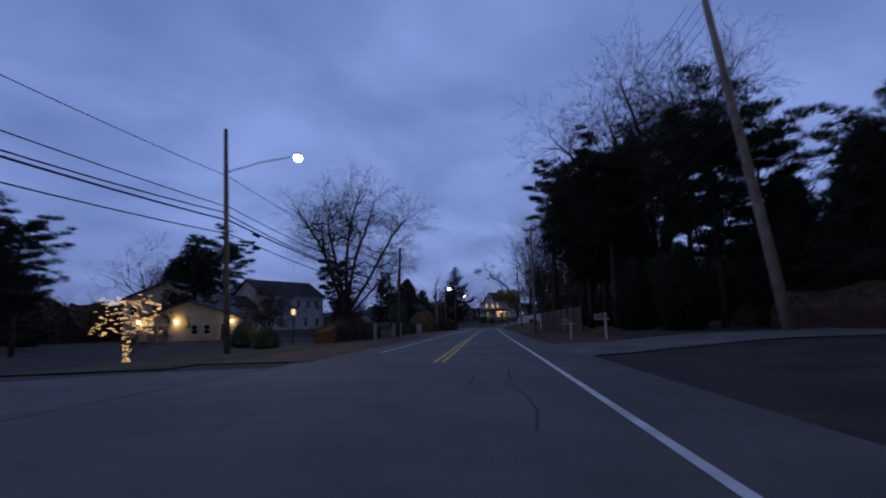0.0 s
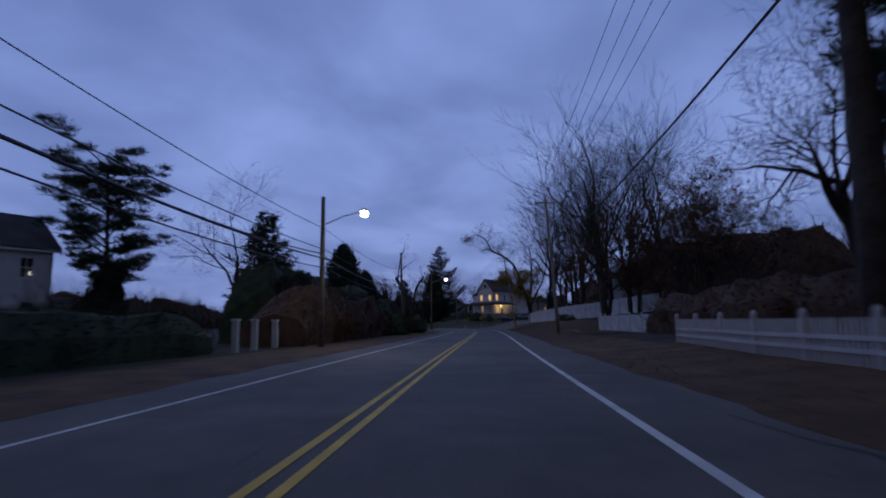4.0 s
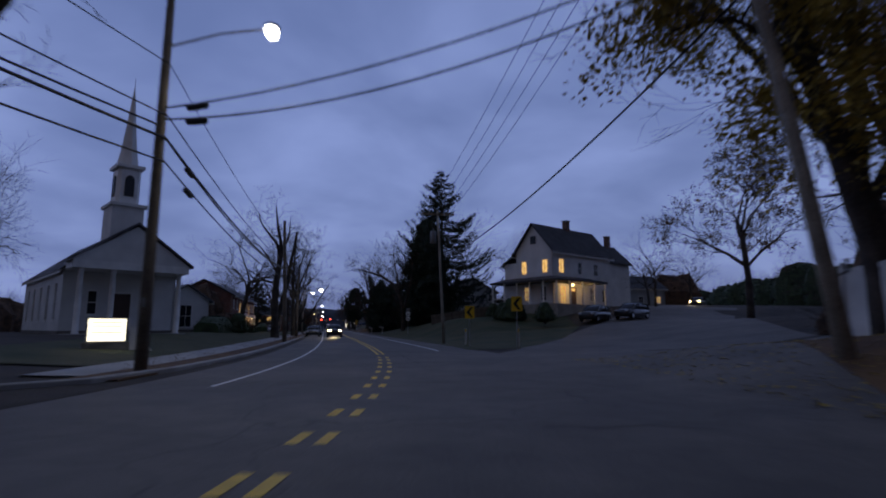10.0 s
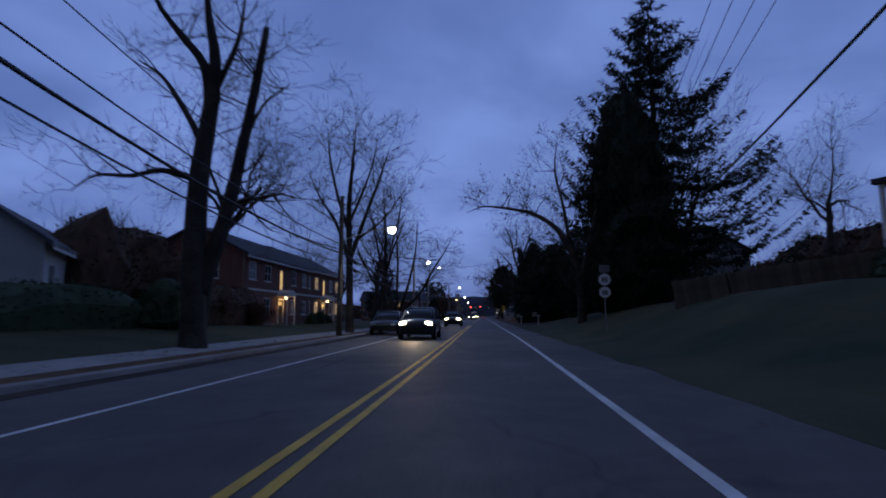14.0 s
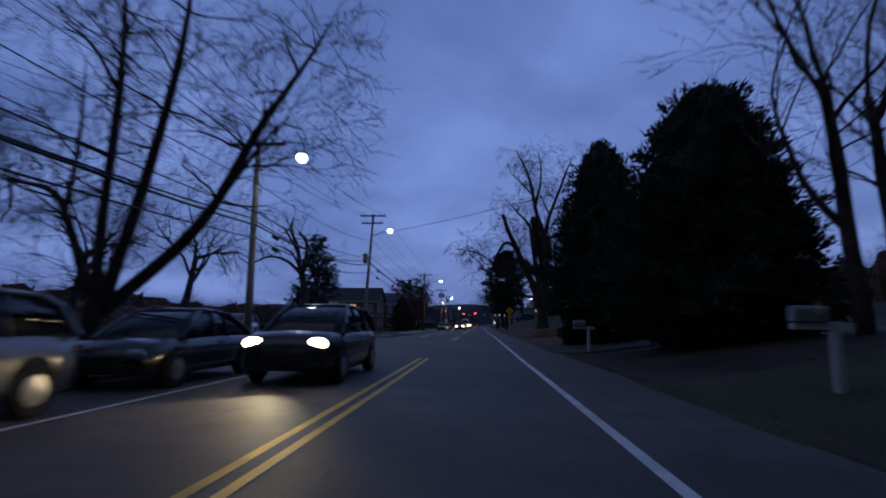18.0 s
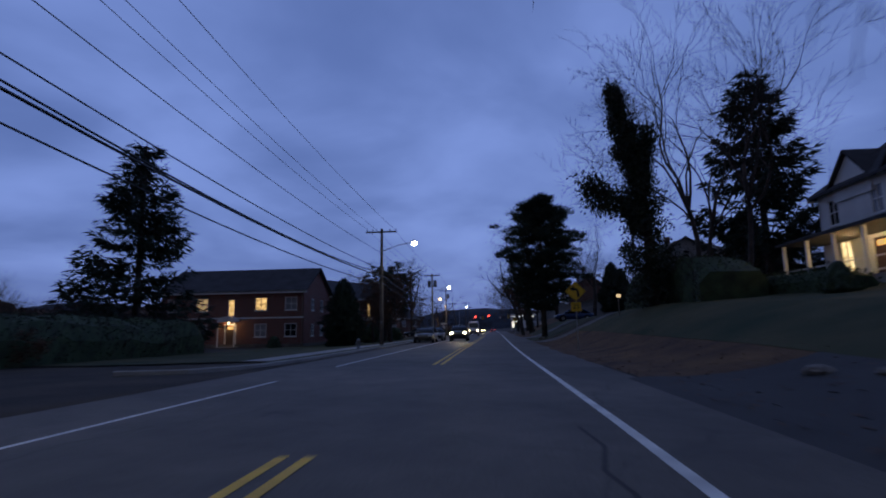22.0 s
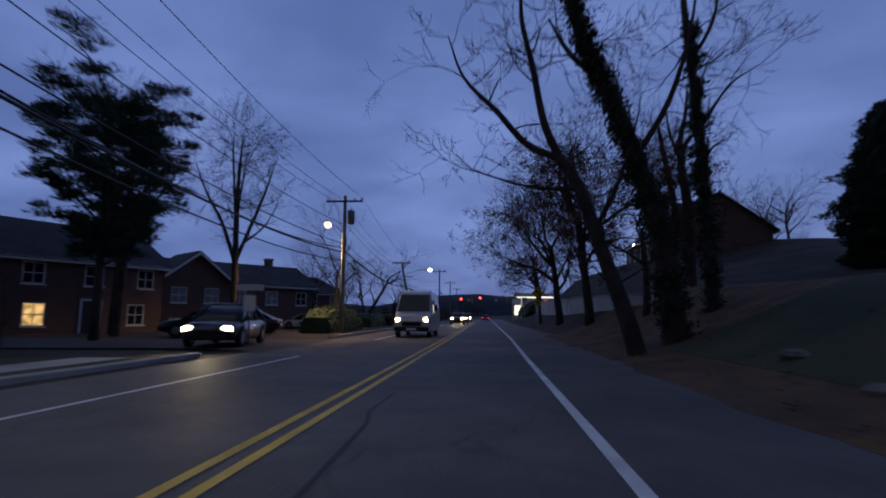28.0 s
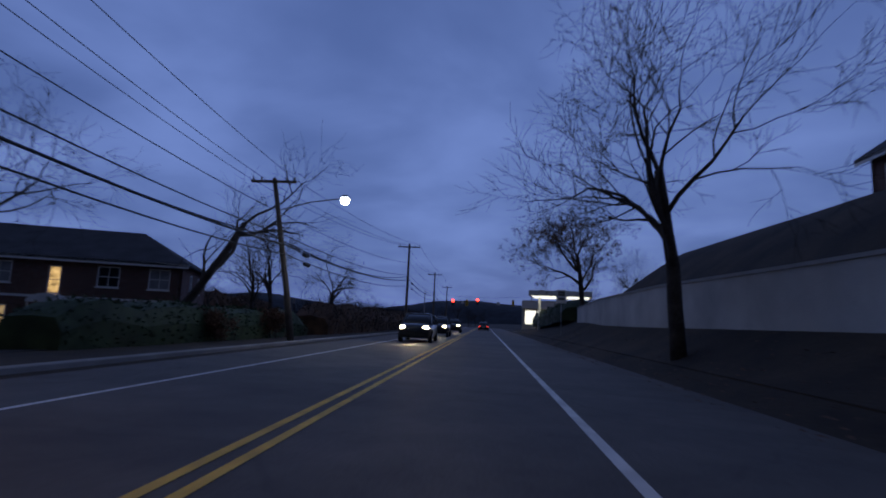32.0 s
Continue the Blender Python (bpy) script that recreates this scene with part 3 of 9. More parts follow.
WHITE_R = [(-60, 3.35), (112, 3.36), (126, 3.2), (145, 3.1), (152, 3.2), (176, 3.08), (225, 3.4), (256, 3.3), (290, 3.4), (304, 3.26), (322, 3.16), (352, 3.08), (366, 3.12), (380, 3.26), (540, 3.3)]
WHITE_L = [(-60, -3.3), (95, -3.25), (172, -3.25), (196, -3.1), (225, -3.2), (300, -3.35), (540, -3.0)]
for k, (a, b) in enumerate(((-60, 151.6), (176.5, 540))):
    stripe("white_edge_line", a, b, edged(WHITE_R), 0.13, M_WHITE_LINE, "worn white edge line on asphalt")
for a, b in ((-60, -4), (24, 139), (161, 264), (286.5, 296), (301, 366), (376, 540)):
    stripe("white_edge_line", a, b, edged(WHITE_L), 0.1, M_WHITE_LINE, "thin worn white edge line on asphalt")
for a, b in ((-60, 3), (17.2, 132.6), (173.6, 257), (276.8, 288.5), (301.5, 540)):
    for off in (-0.13, 0.13):
        stripe("yellow_centre_line", a, b, fixed(off), 0.11, M_YELLOW_LINE, "double yellow centre line on asphalt")
for s in np.arange(133.2, 172.6, 1.72):
    for off in (-0.15, 0.15):
        stripe("yellow_dash", s, s + 0.62, fixed(off), 0.13, M_YELLOW_LINE, "short yellow guide dash across the junction")
for s0 in (2.0, 156.5):
    structure("white_stop_line", Shape().add([at(s0, -7.2, 0.006), at(s0, -6.8, 0.006), at(s0 + 5, -6.8, 0.006), at(s0 + 5, -7.2, 0.006)], [(0, 1, 2, 3)]), M_WHITE_LINE, "faded white stop line on a side street", "road marking")

# sealed cracks wandering over the lanes
for k in range(46):
    s0 = 4 + k * 8.6 + random.uniform(-3, 3)
    u0 = random.choice((-2.2, -1.0, 1.2, 2.6, 4.4)) + random.uniform(-0.5, 0.5)
    n = random.randint(4, 9)
    cross = random.random() < 0.35
    pts, s, u = [], s0, u0
    for i in range(n):
        pts.append((s, u))
        s += random.uniform(-0.2, 0.3) if cross else random.uniform(0.5, 1.5)
        u += random.uniform(0.2, 0.6) if cross else random.uniform(-0.22, 0.22)
    pts = [(a, max(-4.8, min(5, b))) for a, b in pts]
    sh = Shape()
    v, f = [], []
    for a, b in pts:
        v += [at(a - (0.025 if cross else 0), b - (0 if cross else 0.025), 0.004), at(a + (0.025 if cross else 0), b + (0 if cross else 0.025), 0.004)]
    f = [(2 * i, 2 * i + 1, 2 * i + 3, 2 * i + 2) for i in range(n - 1)]
    structure("sealed_crack", sh.add(v, f), M_PATCH, "dark tar-sealed crack in the asphalt", "road crack")


def kerb(name, pts, label="grey concrete kerb, a real step up from the road"):
    """A kerb stone run along (s, u) points, 0.13 high and 0.16 wide."""
    line = [at(s, u) for s, u in pts]
    v, f = [], []
    for i, p in enumerate(line):
        d = (line[min(i + 1, len(line) - 1)] - line[max(i - 1, 0)])
        d.normalize()
        side = Vector((d.y, -d.x, 0))
        for a, z in ((0, -0.06), (0, 0.11), (0.025, 0.135), (0.16, 0.135), (0.16, -0.06)):
            v.append(p - side * a + Vector((0, 0, z)))
    for i in range(len(line) - 1):
        f += [(i * 5 + k, i * 5 + (k + 1) % 5, i * 5 + 5 + (k + 1) % 5, i * 5 + 5 + k) for k in range(5)]
    structure(name, Shape().add(v, f), M_CONCRETE, label, "kerb")


kerb("kerb", [(158.5, -14), (158.4, -10), (159.3, -7.4), (161.5, -5.9)] + [(s, -5.5) for s in spans(165, 250, 3)] + [(254, -5.5), (258, -5.9), (262, -7.2), (264.5, -9.6), (265.3, -16)])
kerb("kerb", [(281, -17), (280.2, -11), (281.3, -8.6), (284, -6.9), (287, -6.3), (290, -6.6), (291.5, -8), (291, -10.2), (288, -11.2)], "pale kerb round a small planted island")
kerb("kerb", [(298, -9), (298.5, -7), (300.5, -5.9)] + [(s, -5.6) for s in spans(304, 365, 3)])
kerb("kerb", [(s, -5.6) for s in spans(377, 520, 3)])
kerb("kerb", [(520 - k * 3, 6.9) for k in range(46)])

for name, s0, s1, a, b, m, lab, cat in (
        ("pavement", 163, 256, -8.3, -6.9, M_CONCRETE, "pale concrete pavement along a grass verge", "pavement"),
        ("pavement.001", 304, 364, -8.2, -6.9, M_CONCRETE, "pale concrete pavement along a grass verge", "pavement"),
        ("pavement.002", 279.5, 292, -13.2, -11.3, M_CONCRETE, "pale concrete pavement at the corner", "pavement"),
        ("verge", 162, 258, -6.9, -5.62, M_LITTER, "leaf-strewn grass verge behind the kerb", "verge"),
        ("verge.001", 303, 364, -6.9, -5.72, M_LAWN, "narrow grass verge behind the kerb", "verge"),
        ("verge.002", 28, 139, 5.35, 9.0, M_LITTER, "verge covered in fallen leaves", "verge"),
        ("verge.003", 290, 328, 5.5, 8.5, M_LITTER, "leaf-strewn grass verge", "verge"),
        ("verge.004", 353, 384, 5.7, 7.2, M_LITTER, "leaf-strewn verge below a bank", "verge"),
        ("verge.005", 384, 520, 7.0, 9.0, M_SOIL, "bare earth verge below a retaining wall", "verge"),
        ("verge.006", 18, 139, -8.5, -5.05, M_LITTER, "leaf-strewn verge beside the road", "verge"),
        ("lawn", 166, 232, -15, -8.3, M_LAWN, "dim green lawn in front of a church", "lawn"),
        ("lawn.001", 232, 258, -16, -8.3, M_LAWN, "dim green lawn before brick flats", "lawn"),
        ("lawn.002", 262, 283, 5.6, 20, M_LITTER, "leaf-covered front yard under conifers", "lawn"),
        ("lawn.003", 333.5, 346, 5.6, 16, M_LAWN, "green front lawn on a bank", "lawn"),
        ("lawn.004", 352, 366.5, 7.0, 15, M_LAWN, "green lawn on a bank beside the road", "lawn"),
        ("lawn.014", 366.5, 384, 7.0, 15, M_LITTER, "bank covered in reddish fallen leaves", "lawn"),
        ("lawn.005", 304, 364, -18, -8.2, M_LAWN, "dim green lawn before brick flats", "lawn"),
        ("lawn.006", 40, 84, 9, 22, M_LITTER, "ground under pines covered in brown needles", "lawn"),
        ("lawn.007", 104, 139, 9, 13, M_LITTER, "leaf-covered front yard", "lawn"),
        ("lawn.008", 287.5, 328, 8.5, 22, M_LAWN, "dim green lawn in front of a lit house", "lawn"),
        ("lawn.009", 282.2, 290, -10.2, -7.6, M_LITTER, "planted island with leaves inside its kerb", "lawn"),
        ("lawn.010", 16, 40, -14, -8.5, M_LAWN, "dim lawn round a tree with fairy lights", "lawn")):
    inner = min(a, b, key=abs)
    if cat == "verge" and s0 < 140 or name in ("verge.003", "verge.004", "lawn.002", "lawn.003"):
        # the turf creeps raggedly over the edge of the asphalt
        ragged = lambda s: inner - math.copysign(0.3 + 0.22 * noise.noise(Vector((s * 0.45, inner, 1))) + 0.12 * noise.noise(Vector((s * 1.7, inner, 4))), inner)
        structure(name, draped(spans(s0, s1, 0.8), ragged if a == inner else fixed(a), ragged if b == inner else fixed(b), 0.05, 8, None, -1 if a == inner else 1), m, lab, cat)
    else:
        structure(name, draped(spans(s0, s1, 2.5), fixed(a), fixed(b), 0.06, 8), m, lab, cat)
structure("lawn.012", draped(spans(150.5, 167, 0.75), edged([(150.5, 7.2), (152, 6.1), (156, 6.6), (160, 8.8), (164, 11.4), (167, 13)]), fixed(14), 0.055, 8), M_LITTER, "bank under a maple strewn with orange leaves", "lawn")
structure("lawn.013", draped(spans(139, 151, 1.5), edged([(139, 9.0), (145, 10.4), (151, 10.6)]), fixed(14), 0.055, 6), M_LITTER, "leaf-strewn bank below a white fence", "lawn")
structure("lawn.011", draped(spans(177.3, 250, 0.9), lambda s: 5.1 + 0.25 * noise.noise(Vector((s * 0.45, 5, 1))) + 0.12 * noise.noise(Vector((s * 1.7, 5, 4))), edged([(177.3, 7.6), (180, 10), (186, 14.0), (196, 20.3), (205, 23.2), (250, 24)]), 0.05, 10, None, -1), M_LAWN, "dim green lawn between the two roads", "lawn")

mound = Shape().lathe([(3.4, -0.3), (3.0, 0.0), (2.4, 0.3), (1.8, 0.58), (1.1, 0.78), (0.4, 0.84)], 26, Matrix.Translation(at(287.6, 8.3, 0.02)))
structure("mound", mound, M_LITTER, "low earth mound of fallen leaves round an old tree", "ground", True)

# the wooded ridge that closes the view
v, f = [], []
for i in range(61):
    a = -75 + i * 2.5
    d = 900
    x, y = -150 + d * math.sin(radians(a - 8)), 430 + d * math.cos(radians(a - 8))
    h = 46 + 14 * math.sin(a * 0.09 + 1) + 9 * math.sin(a * 0.31) + 5 * noise.noise(Vector((a * 0.5, 0, 0)))
    for k, (dz, back_off) in enumerate(((-2, 0), (0.55, 60), (0.85, 130), (1.0, 210), (0.9, 300))):
        q = 1 + back_off / d
        wob = 1 + 0.1 * noise.noise(Vector((a * 1.3, k, 2)))
        v.append((-150 + (x + 150) * q, 430 + (y - 430) * q, h * dz * wob if dz > 0 else -2))
for i in range(60):
    f += [(i * 5 + k, i * 5 + k + 1, i * 5 + 6 + k, i * 5 + 5 + k) for k in range(4)]
structure("backdrop_hills", Shape().add(v, f), M_HILLS, "dark wooded ridge on the horizon", "hills", True)


# ---- plants ----
def rand_dirs(rng, n):
    d = rng.normal(size=(n, 3))
    return d / np.linalg.norm(d, axis=1)[:, None]


def blades(sh, c, d, length, width, rng):
    """Leaves or needle sprays: one small pointed face at each centre."""
    c, d = np.asarray(c, float), np.asarray(d, float)
    n = len(c)
    d = d / (np.linalg.norm(d, axis=1)[:, None] + 1e-9)
    side = np.cross(d, rand_dirs(rng, n))
    side /= np.linalg.norm(side, axis=1)[:, None] + 1e-9
    ln = np.broadcast_to(length, (n,))[:, None] * rng.uniform(0.6, 1.3, (n, 1))
    wd = np.broadcast_to(width, (n,))[:, None] * rng.uniform(0.6, 1.3, (n, 1))
    mid = c + d * ln * 0.45
    v = np.stack([c, mid - side * wd / 2, c + d * ln, mid + side * wd / 2], 1).reshape(-1, 3)
    k = len(sh.v)
    sh.v.extend(map(tuple, v))
    sh.f.extend((k + 4 * i, k + 4 * i + 1, k + 4 * i + 2, k + 4 * i + 3) for i in range(n))


def grow(rng, limbs, twigs, tips, p, d, length, r, level, depth, spread, droop, kids):
    """One branch and, from it, its own branches."""
    n = (6, 5, 4, 3, 2, 2)[min(level, 5)]
    pts, rad = [p.copy()], [r]
    taper = 0.62 if level == 0 else 0.38
    for i in range(n):
        d = d + rng.normal(size=3) * (0.05 if level == 0 else 0.17)
        d[2] += (0.06 if level < 2 else 0.04) - droop * level * (i / n)
        d = d / np.linalg.norm(d)
        p = p + d * length / n
        pts.append(p.copy())
        rad.append(r * (1 - (1 - taper) * (i + 1) / n))
    (limbs if r > 0.035 else twigs).tube(pts, rad, 8 if level == 0 else (6 if level == 1 else (4 if level == 2 else 3)), level == 0)
    if level >= depth:
        tips.append((pts[-1], d))
        return
    for k in range(kids[min(level, len(kids) - 1)]):
        f = rng.uniform(0.34 if level else 0.42, 1.0)
        if k == 0:
            f = 1.0
        i = min(n - 1, int(f * n))
        w = f * n - i
        q = pts[i] * (1 - w) + pts[i + 1] * w
        axis = np.cross(d, rng.normal(size=3))
        axis /= np.linalg.norm(axis) + 1e-9
        a = radians(rng.uniform(16, 40) * spread) if k == 0 else radians(rng.uniform(26, 58) * spread)
        e = d * math.cos(a) + axis * math.sin(a)
        grow(rng, limbs, twigs, tips, q, e, length * rng.uniform(0.48, 0.78), max(0.009, rad[i] * rng.uniform(0.45, 0.68)), level + 1, depth, spread, droop, kids)


def bare_tree(seed, height, girth, spread=1.0, droop=0.0, lean=(0, 0), kids=(6, 5, 5, 4, 3), leaf=None, leaves=0, leafy=0.0, depth=4, fork=0.42,
              label="bare deciduous tree with a spreading crown of fine twigs"):
    """A leafless tree > trunk, crown (and the leaves that still hang on)."""
    rng = np.random.default_rng(seed)
    limbs, twigs, tips = Shape(), Shape(), []
    grow(rng, limbs, twigs, tips, np.zeros(3) + (0, 0, -0.25), np.array([lean[0], lean[1], 1.0]), height * fork, girth, 0, depth, spread, droop, kids)
    root = thing("bare_tree", label, "tree", "trees along the road")
    part("trunk", limbs, M_BARK, root, "", True)
    part("crown", twigs, M_TWIG, root)
    if leaves:
        sh = Shape()
        pick = rng.choice(len(tips), min(len(tips), leaves))
        c = np.array([tips[i][0] for i in pick]) + rng.normal(size=(len(pick), 3)) * 0.12
        c = np.concatenate([c + rng.normal(size=c.shape) * 0.13 for _ in range(18)])
        if leafy:
            c = c[c[:, 2] < height * leafy]
        blades(sh, c, rng.normal(size=c.shape) + (0, 0, -0.6), 0.105, 0.07, rng)
        part("leaves", sh, leaf, root, "dry leaves still hanging on the twigs")
    return root


def limbed(name, label, limbs, seed, sprouts=9, length=1.8, kids=(4, 4, 3), droop=0.0, lo=0.35, category="tree", r=0.05):
    """A tree of named thick limbs (points and radii), each bearing its own fine twigs."""
    rng = np.random.default_rng(seed)
    root = thing(name, label, category, "trees along the road")
    twigs, tips = Shape(), []
    for what, pts, radii in limbs:
        n = 4 * (len(pts) - 1) + 1
        f = np.linspace(0, len(pts) - 1, n)
        fine = spline(pts, 4)
        thick = np.interp(f, range(len(pts)), radii) * (1 + 0.1 * np.array([noise.noise(Vector((i * 0.9, seed, 0))) for i in range(n)]))
        part(what, Shape().tube(fine, list(thick), 9), M_BARK, root, "", True)
        for k in range(int(sprouts * n / 16)):
            i = rng.integers(int(n * lo), n)
            d = rng.normal(size=3) * (1, 1, 0.6) + (0, 0, 0.45)
            d /= np.linalg.norm(d)
            grow(rng, twigs, twigs, tips, np.array(fine[i]), d, length * rng.uniform(0.6, 1.3), max(0.014, min(r, thick[i] * 0.5)), 2, 2 + len(kids), 1.0, droop, (0, 0) + kids)
    part("crown", twigs, M_TWIG, root)
    return root, tips


def foliage(root, centres, each, spread, size, material, seed, label, name="foliage"):
    """Clumps of leaves about the centres."""
    rng = np.random.default_rng(seed)
    c = np.repeat(np.array(centres, float), each, 0) + rng.normal(size=(len(centres) * each, 3)) * spread
    sh = Shape()
    blades(sh, c, rng.normal(size=c.shape) + (0, 0, -0.5), size, size * 0.65, rng)
    part(name, sh, material, root, label)


def spruce(seed, height, reach, ragged=0.3, label="tall dark spruce with drooping ragged branches", needles=None, start=0.08, every=0.55, name="spruce"):
    """trunk, branches and sprays of needles that hang from them."""
    rng = np.random.default_rng(seed)
    wood, green = Shape(), Shape()
    wood.tube([(0, 0, -0.2), (0, 0, height * 0.5), (0, 0, height)], [height * 0.016, height * 0.009, 0.02], 8)
    z = height * start
    c, d = [], []
    while z < height * 0.985:
        f = (z / height - start) / (1 - start)
        for k in range(rng.integers(5, 8)):
            if rng.random() < ragged * 0.45:
                continue
            a = rng.uniform(0, 2 * math.pi)
            ln = reach * (1 - f) ** 0.75 * rng.uniform(1 - ragged, 1.08) + 0.25
            out = np.array([math.cos(a), math.sin(a), 0.0])
            pts = [np.array([0, 0, z]) + out * ln * t + np.array([0, 0, ln * (-0.42 * t + 0.66 * t * t * t)]) for t in (0, 0.33, 0.66, 1.0)]
            wood.tube(pts, [0.045, 0.035, 0.022, 0.01], 3, False)
            n = max(10, int(ln * 30))
            t = rng.uniform(0.16, 1.0, n)
            base = np.array([0, 0, z]) + out * (ln * t)[:, None] + np.stack([0 * t, 0 * t, ln * (-0.42 * t + 0.66 * t ** 3)], 1)
            side = np.array([-out[1], out[0], 0])
            base += side * (rng.normal(size=n) * 0.2 * (1.1 - t) * ln * 0.5)[:, None]
            c.append(base)
            d.append(out * 0.7 + rng.normal(size=(n, 3)) * 0.45 + (0, 0, -0.35))
        z += every * rng.uniform(0.7, 1.3) * (1.0 - 0.35 * f)
    blades(green, np.concatenate(c), np.concatenate(d), 0.5, 0.1, rng)
    root = thing(name, label, "tree", "evergreens along the road")
    part("trunk", wood, M_BARK, root)
    part("crown", green, needles or M_DARKFIR, root)
    return root


def pine(seed, height, reach, bare=0.3, label="tall pine with layered tufts of dark needles", pads=42, crook=0.03, taper=0.0):
    """An irregular pine: pads of needles at the ends of rising limbs."""
    rng = np.random.default_rng(seed)
    wood, green = Shape(), Shape()
    bend = rng.normal(size=2) * crook * height
    stem = [np.array([bend[0] * t * t, bend[1] * t * t, height * t * 0.95 - 0.2]) for t in np.linspace(0, 1, 7)]
    wood.tube(stem, list(np.linspace(height * 0.02, 0.05, 7)), 8)
    c, d = [], []
    for k in range(pads):
        f = bare + (1 - bare) * (k + rng.random()) / pads
        a = k * 2.4 + rng.uniform(-0.5, 0.5)
        ln = reach * (0.32 + 0.75 * math.sin(math.pi * min(1, 0.28 + 0.72 * (1 - f) / (1 - bare)))) * rng.uniform(0.55, 1.15) * (1 - taper * ((f - bare) / (1 - bare)) ** 1.6)
        p0 = np.array([np.interp(f, np.linspace(0, 1, 7), [q[j] for q in stem]) for j in range(3)])
        out = np.array([math.cos(a), math.sin(a), rng.uniform(0.1, 0.5)])
        end = p0 + out * ln
        wood.tube([p0, p0 + out * ln * 0.5 + (0, 0, 0.12 * ln), end], [0.075, 0.05, 0.02], 4, False)
        for j in range(rng.integers(6, 10)):
            t = rng.uniform(0.35, 1.06)
            q = p0 + out * ln * t + (0, 0, 0.5 * ln * t * t * 0.25) + rng.normal(size=3) * (0.4, 0.4, 0.14)
            n = 120
            e = rand_dirs(rng, n)
            e[:, 2] = e[:, 2] * 0.32 + 0.08
            r = rng.uniform(0.55, 1.05)
            c.append(q + e * r * rng.uniform(0.15, 0.95, (n, 1)))
            d.append(e * 0.8 + out * 0.5 + (0, 0, 0.45) + rng.normal(size=(n, 3)) * 0.3)
    blades(green, np.concatenate(c), np.concatenate(d), 0.36, 0.06, rng)
    root = thing("pine_tree", label, "tree", "evergreens along the road")
    part("trunk", wood, M_BARK, root, "", True)
    part("crown", green, M_PINE, root)
    return root


def dense_cone(seed, height, reach, label="dense dark conical evergreen", material=None, count=6500, blunt=0.8, low=-0.04, leaf=0.42, core=M_DARKFIR, foot=5.0, jag=0.0):
    """A close-growing evergreen: a dark heart under an uneven coat of sprays."""
    rng = np.random.default_rng(seed)
    heart, coat = Shape(), Shape()

    def radius(z, a):
        f = z / height
        base = reach * (1 - f) ** blunt * min(1.0, 0.55 + f * foot)
        base *= 1 + jag * noise.noise(Vector((math.cos(a) * 2.4, math.sin(a) * 2.4, z * 2.3 + 3 * seed)))
        return base * (0.9 + 0.18 * noise.noise(Vector((math.cos(a) * 1.7, math.sin(a) * 1.7, z * 0.5 + seed))) + 0.3 * noise.noise(Vector((math.cos(a) * 4, math.sin(a) * 4, z * 1.6 + seed))))

    sides, rings = 20, 16
    zs = [height * (low + (0.985 - low) * i / (rings - 1)) for i in range(rings)]
    v = [(0.82 * radius(z, 2 * math.pi * k / sides) * math.cos(2 * math.pi * k / sides), 0.82 * radius(z, 2 * math.pi * k / sides) * math.sin(2 * math.pi * k / sides), z) for z in zs for k in range(sides)]
    f = [(i * sides + k, i * sides + (k + 1) % sides, (i + 1) * sides + (k + 1) % sides, (i + 1) * sides + k) for i in range(rings - 1) for k in range(sides)]
    heart.add(v, f + [tuple(range(sides))[::-1], tuple(range((rings - 1) * sides, rings * sides))])
    c, d = [], []
    for _ in range(count):
        z = height * (1 - math.sqrt(rng.random()) * (1 - low))
        a = rng.uniform(0, 2 * math.pi)
        r = radius(z, a) * rng.uniform(0.78, 1.02)
        c.append((r * math.cos(a), r * math.sin(a), z))
        d.append((math.cos(a) * 0.8, math.sin(a) * 0.8, 0.55 + rng.normal() * 0.4))
    d = np.array(d) + rng.normal(size=(count, 3)) * 0.35
    blades(coat, c, d, leaf, leaf * 0.36, rng)
    pick = rng.choice(count, count // 7)
    blades(coat, np.array(c)[pick] * (0.97, 0.97, 1.0), d[pick] + (0, 0, 0.2), leaf * 1.6, leaf * 0.4, rng)
    root = thing("evergreen_tree", label, "tree", "evergreens along the road")
    stem = Shape().tube([(0, 0, -0.3), (0, 0, height * 0.4)], [0.16, 0.08], 7)
    part("trunk", stem, M_BARK, root)
    part("heart", heart, core, root)
    part("crown", coat, material or M_DARKFIR, root)
    return root


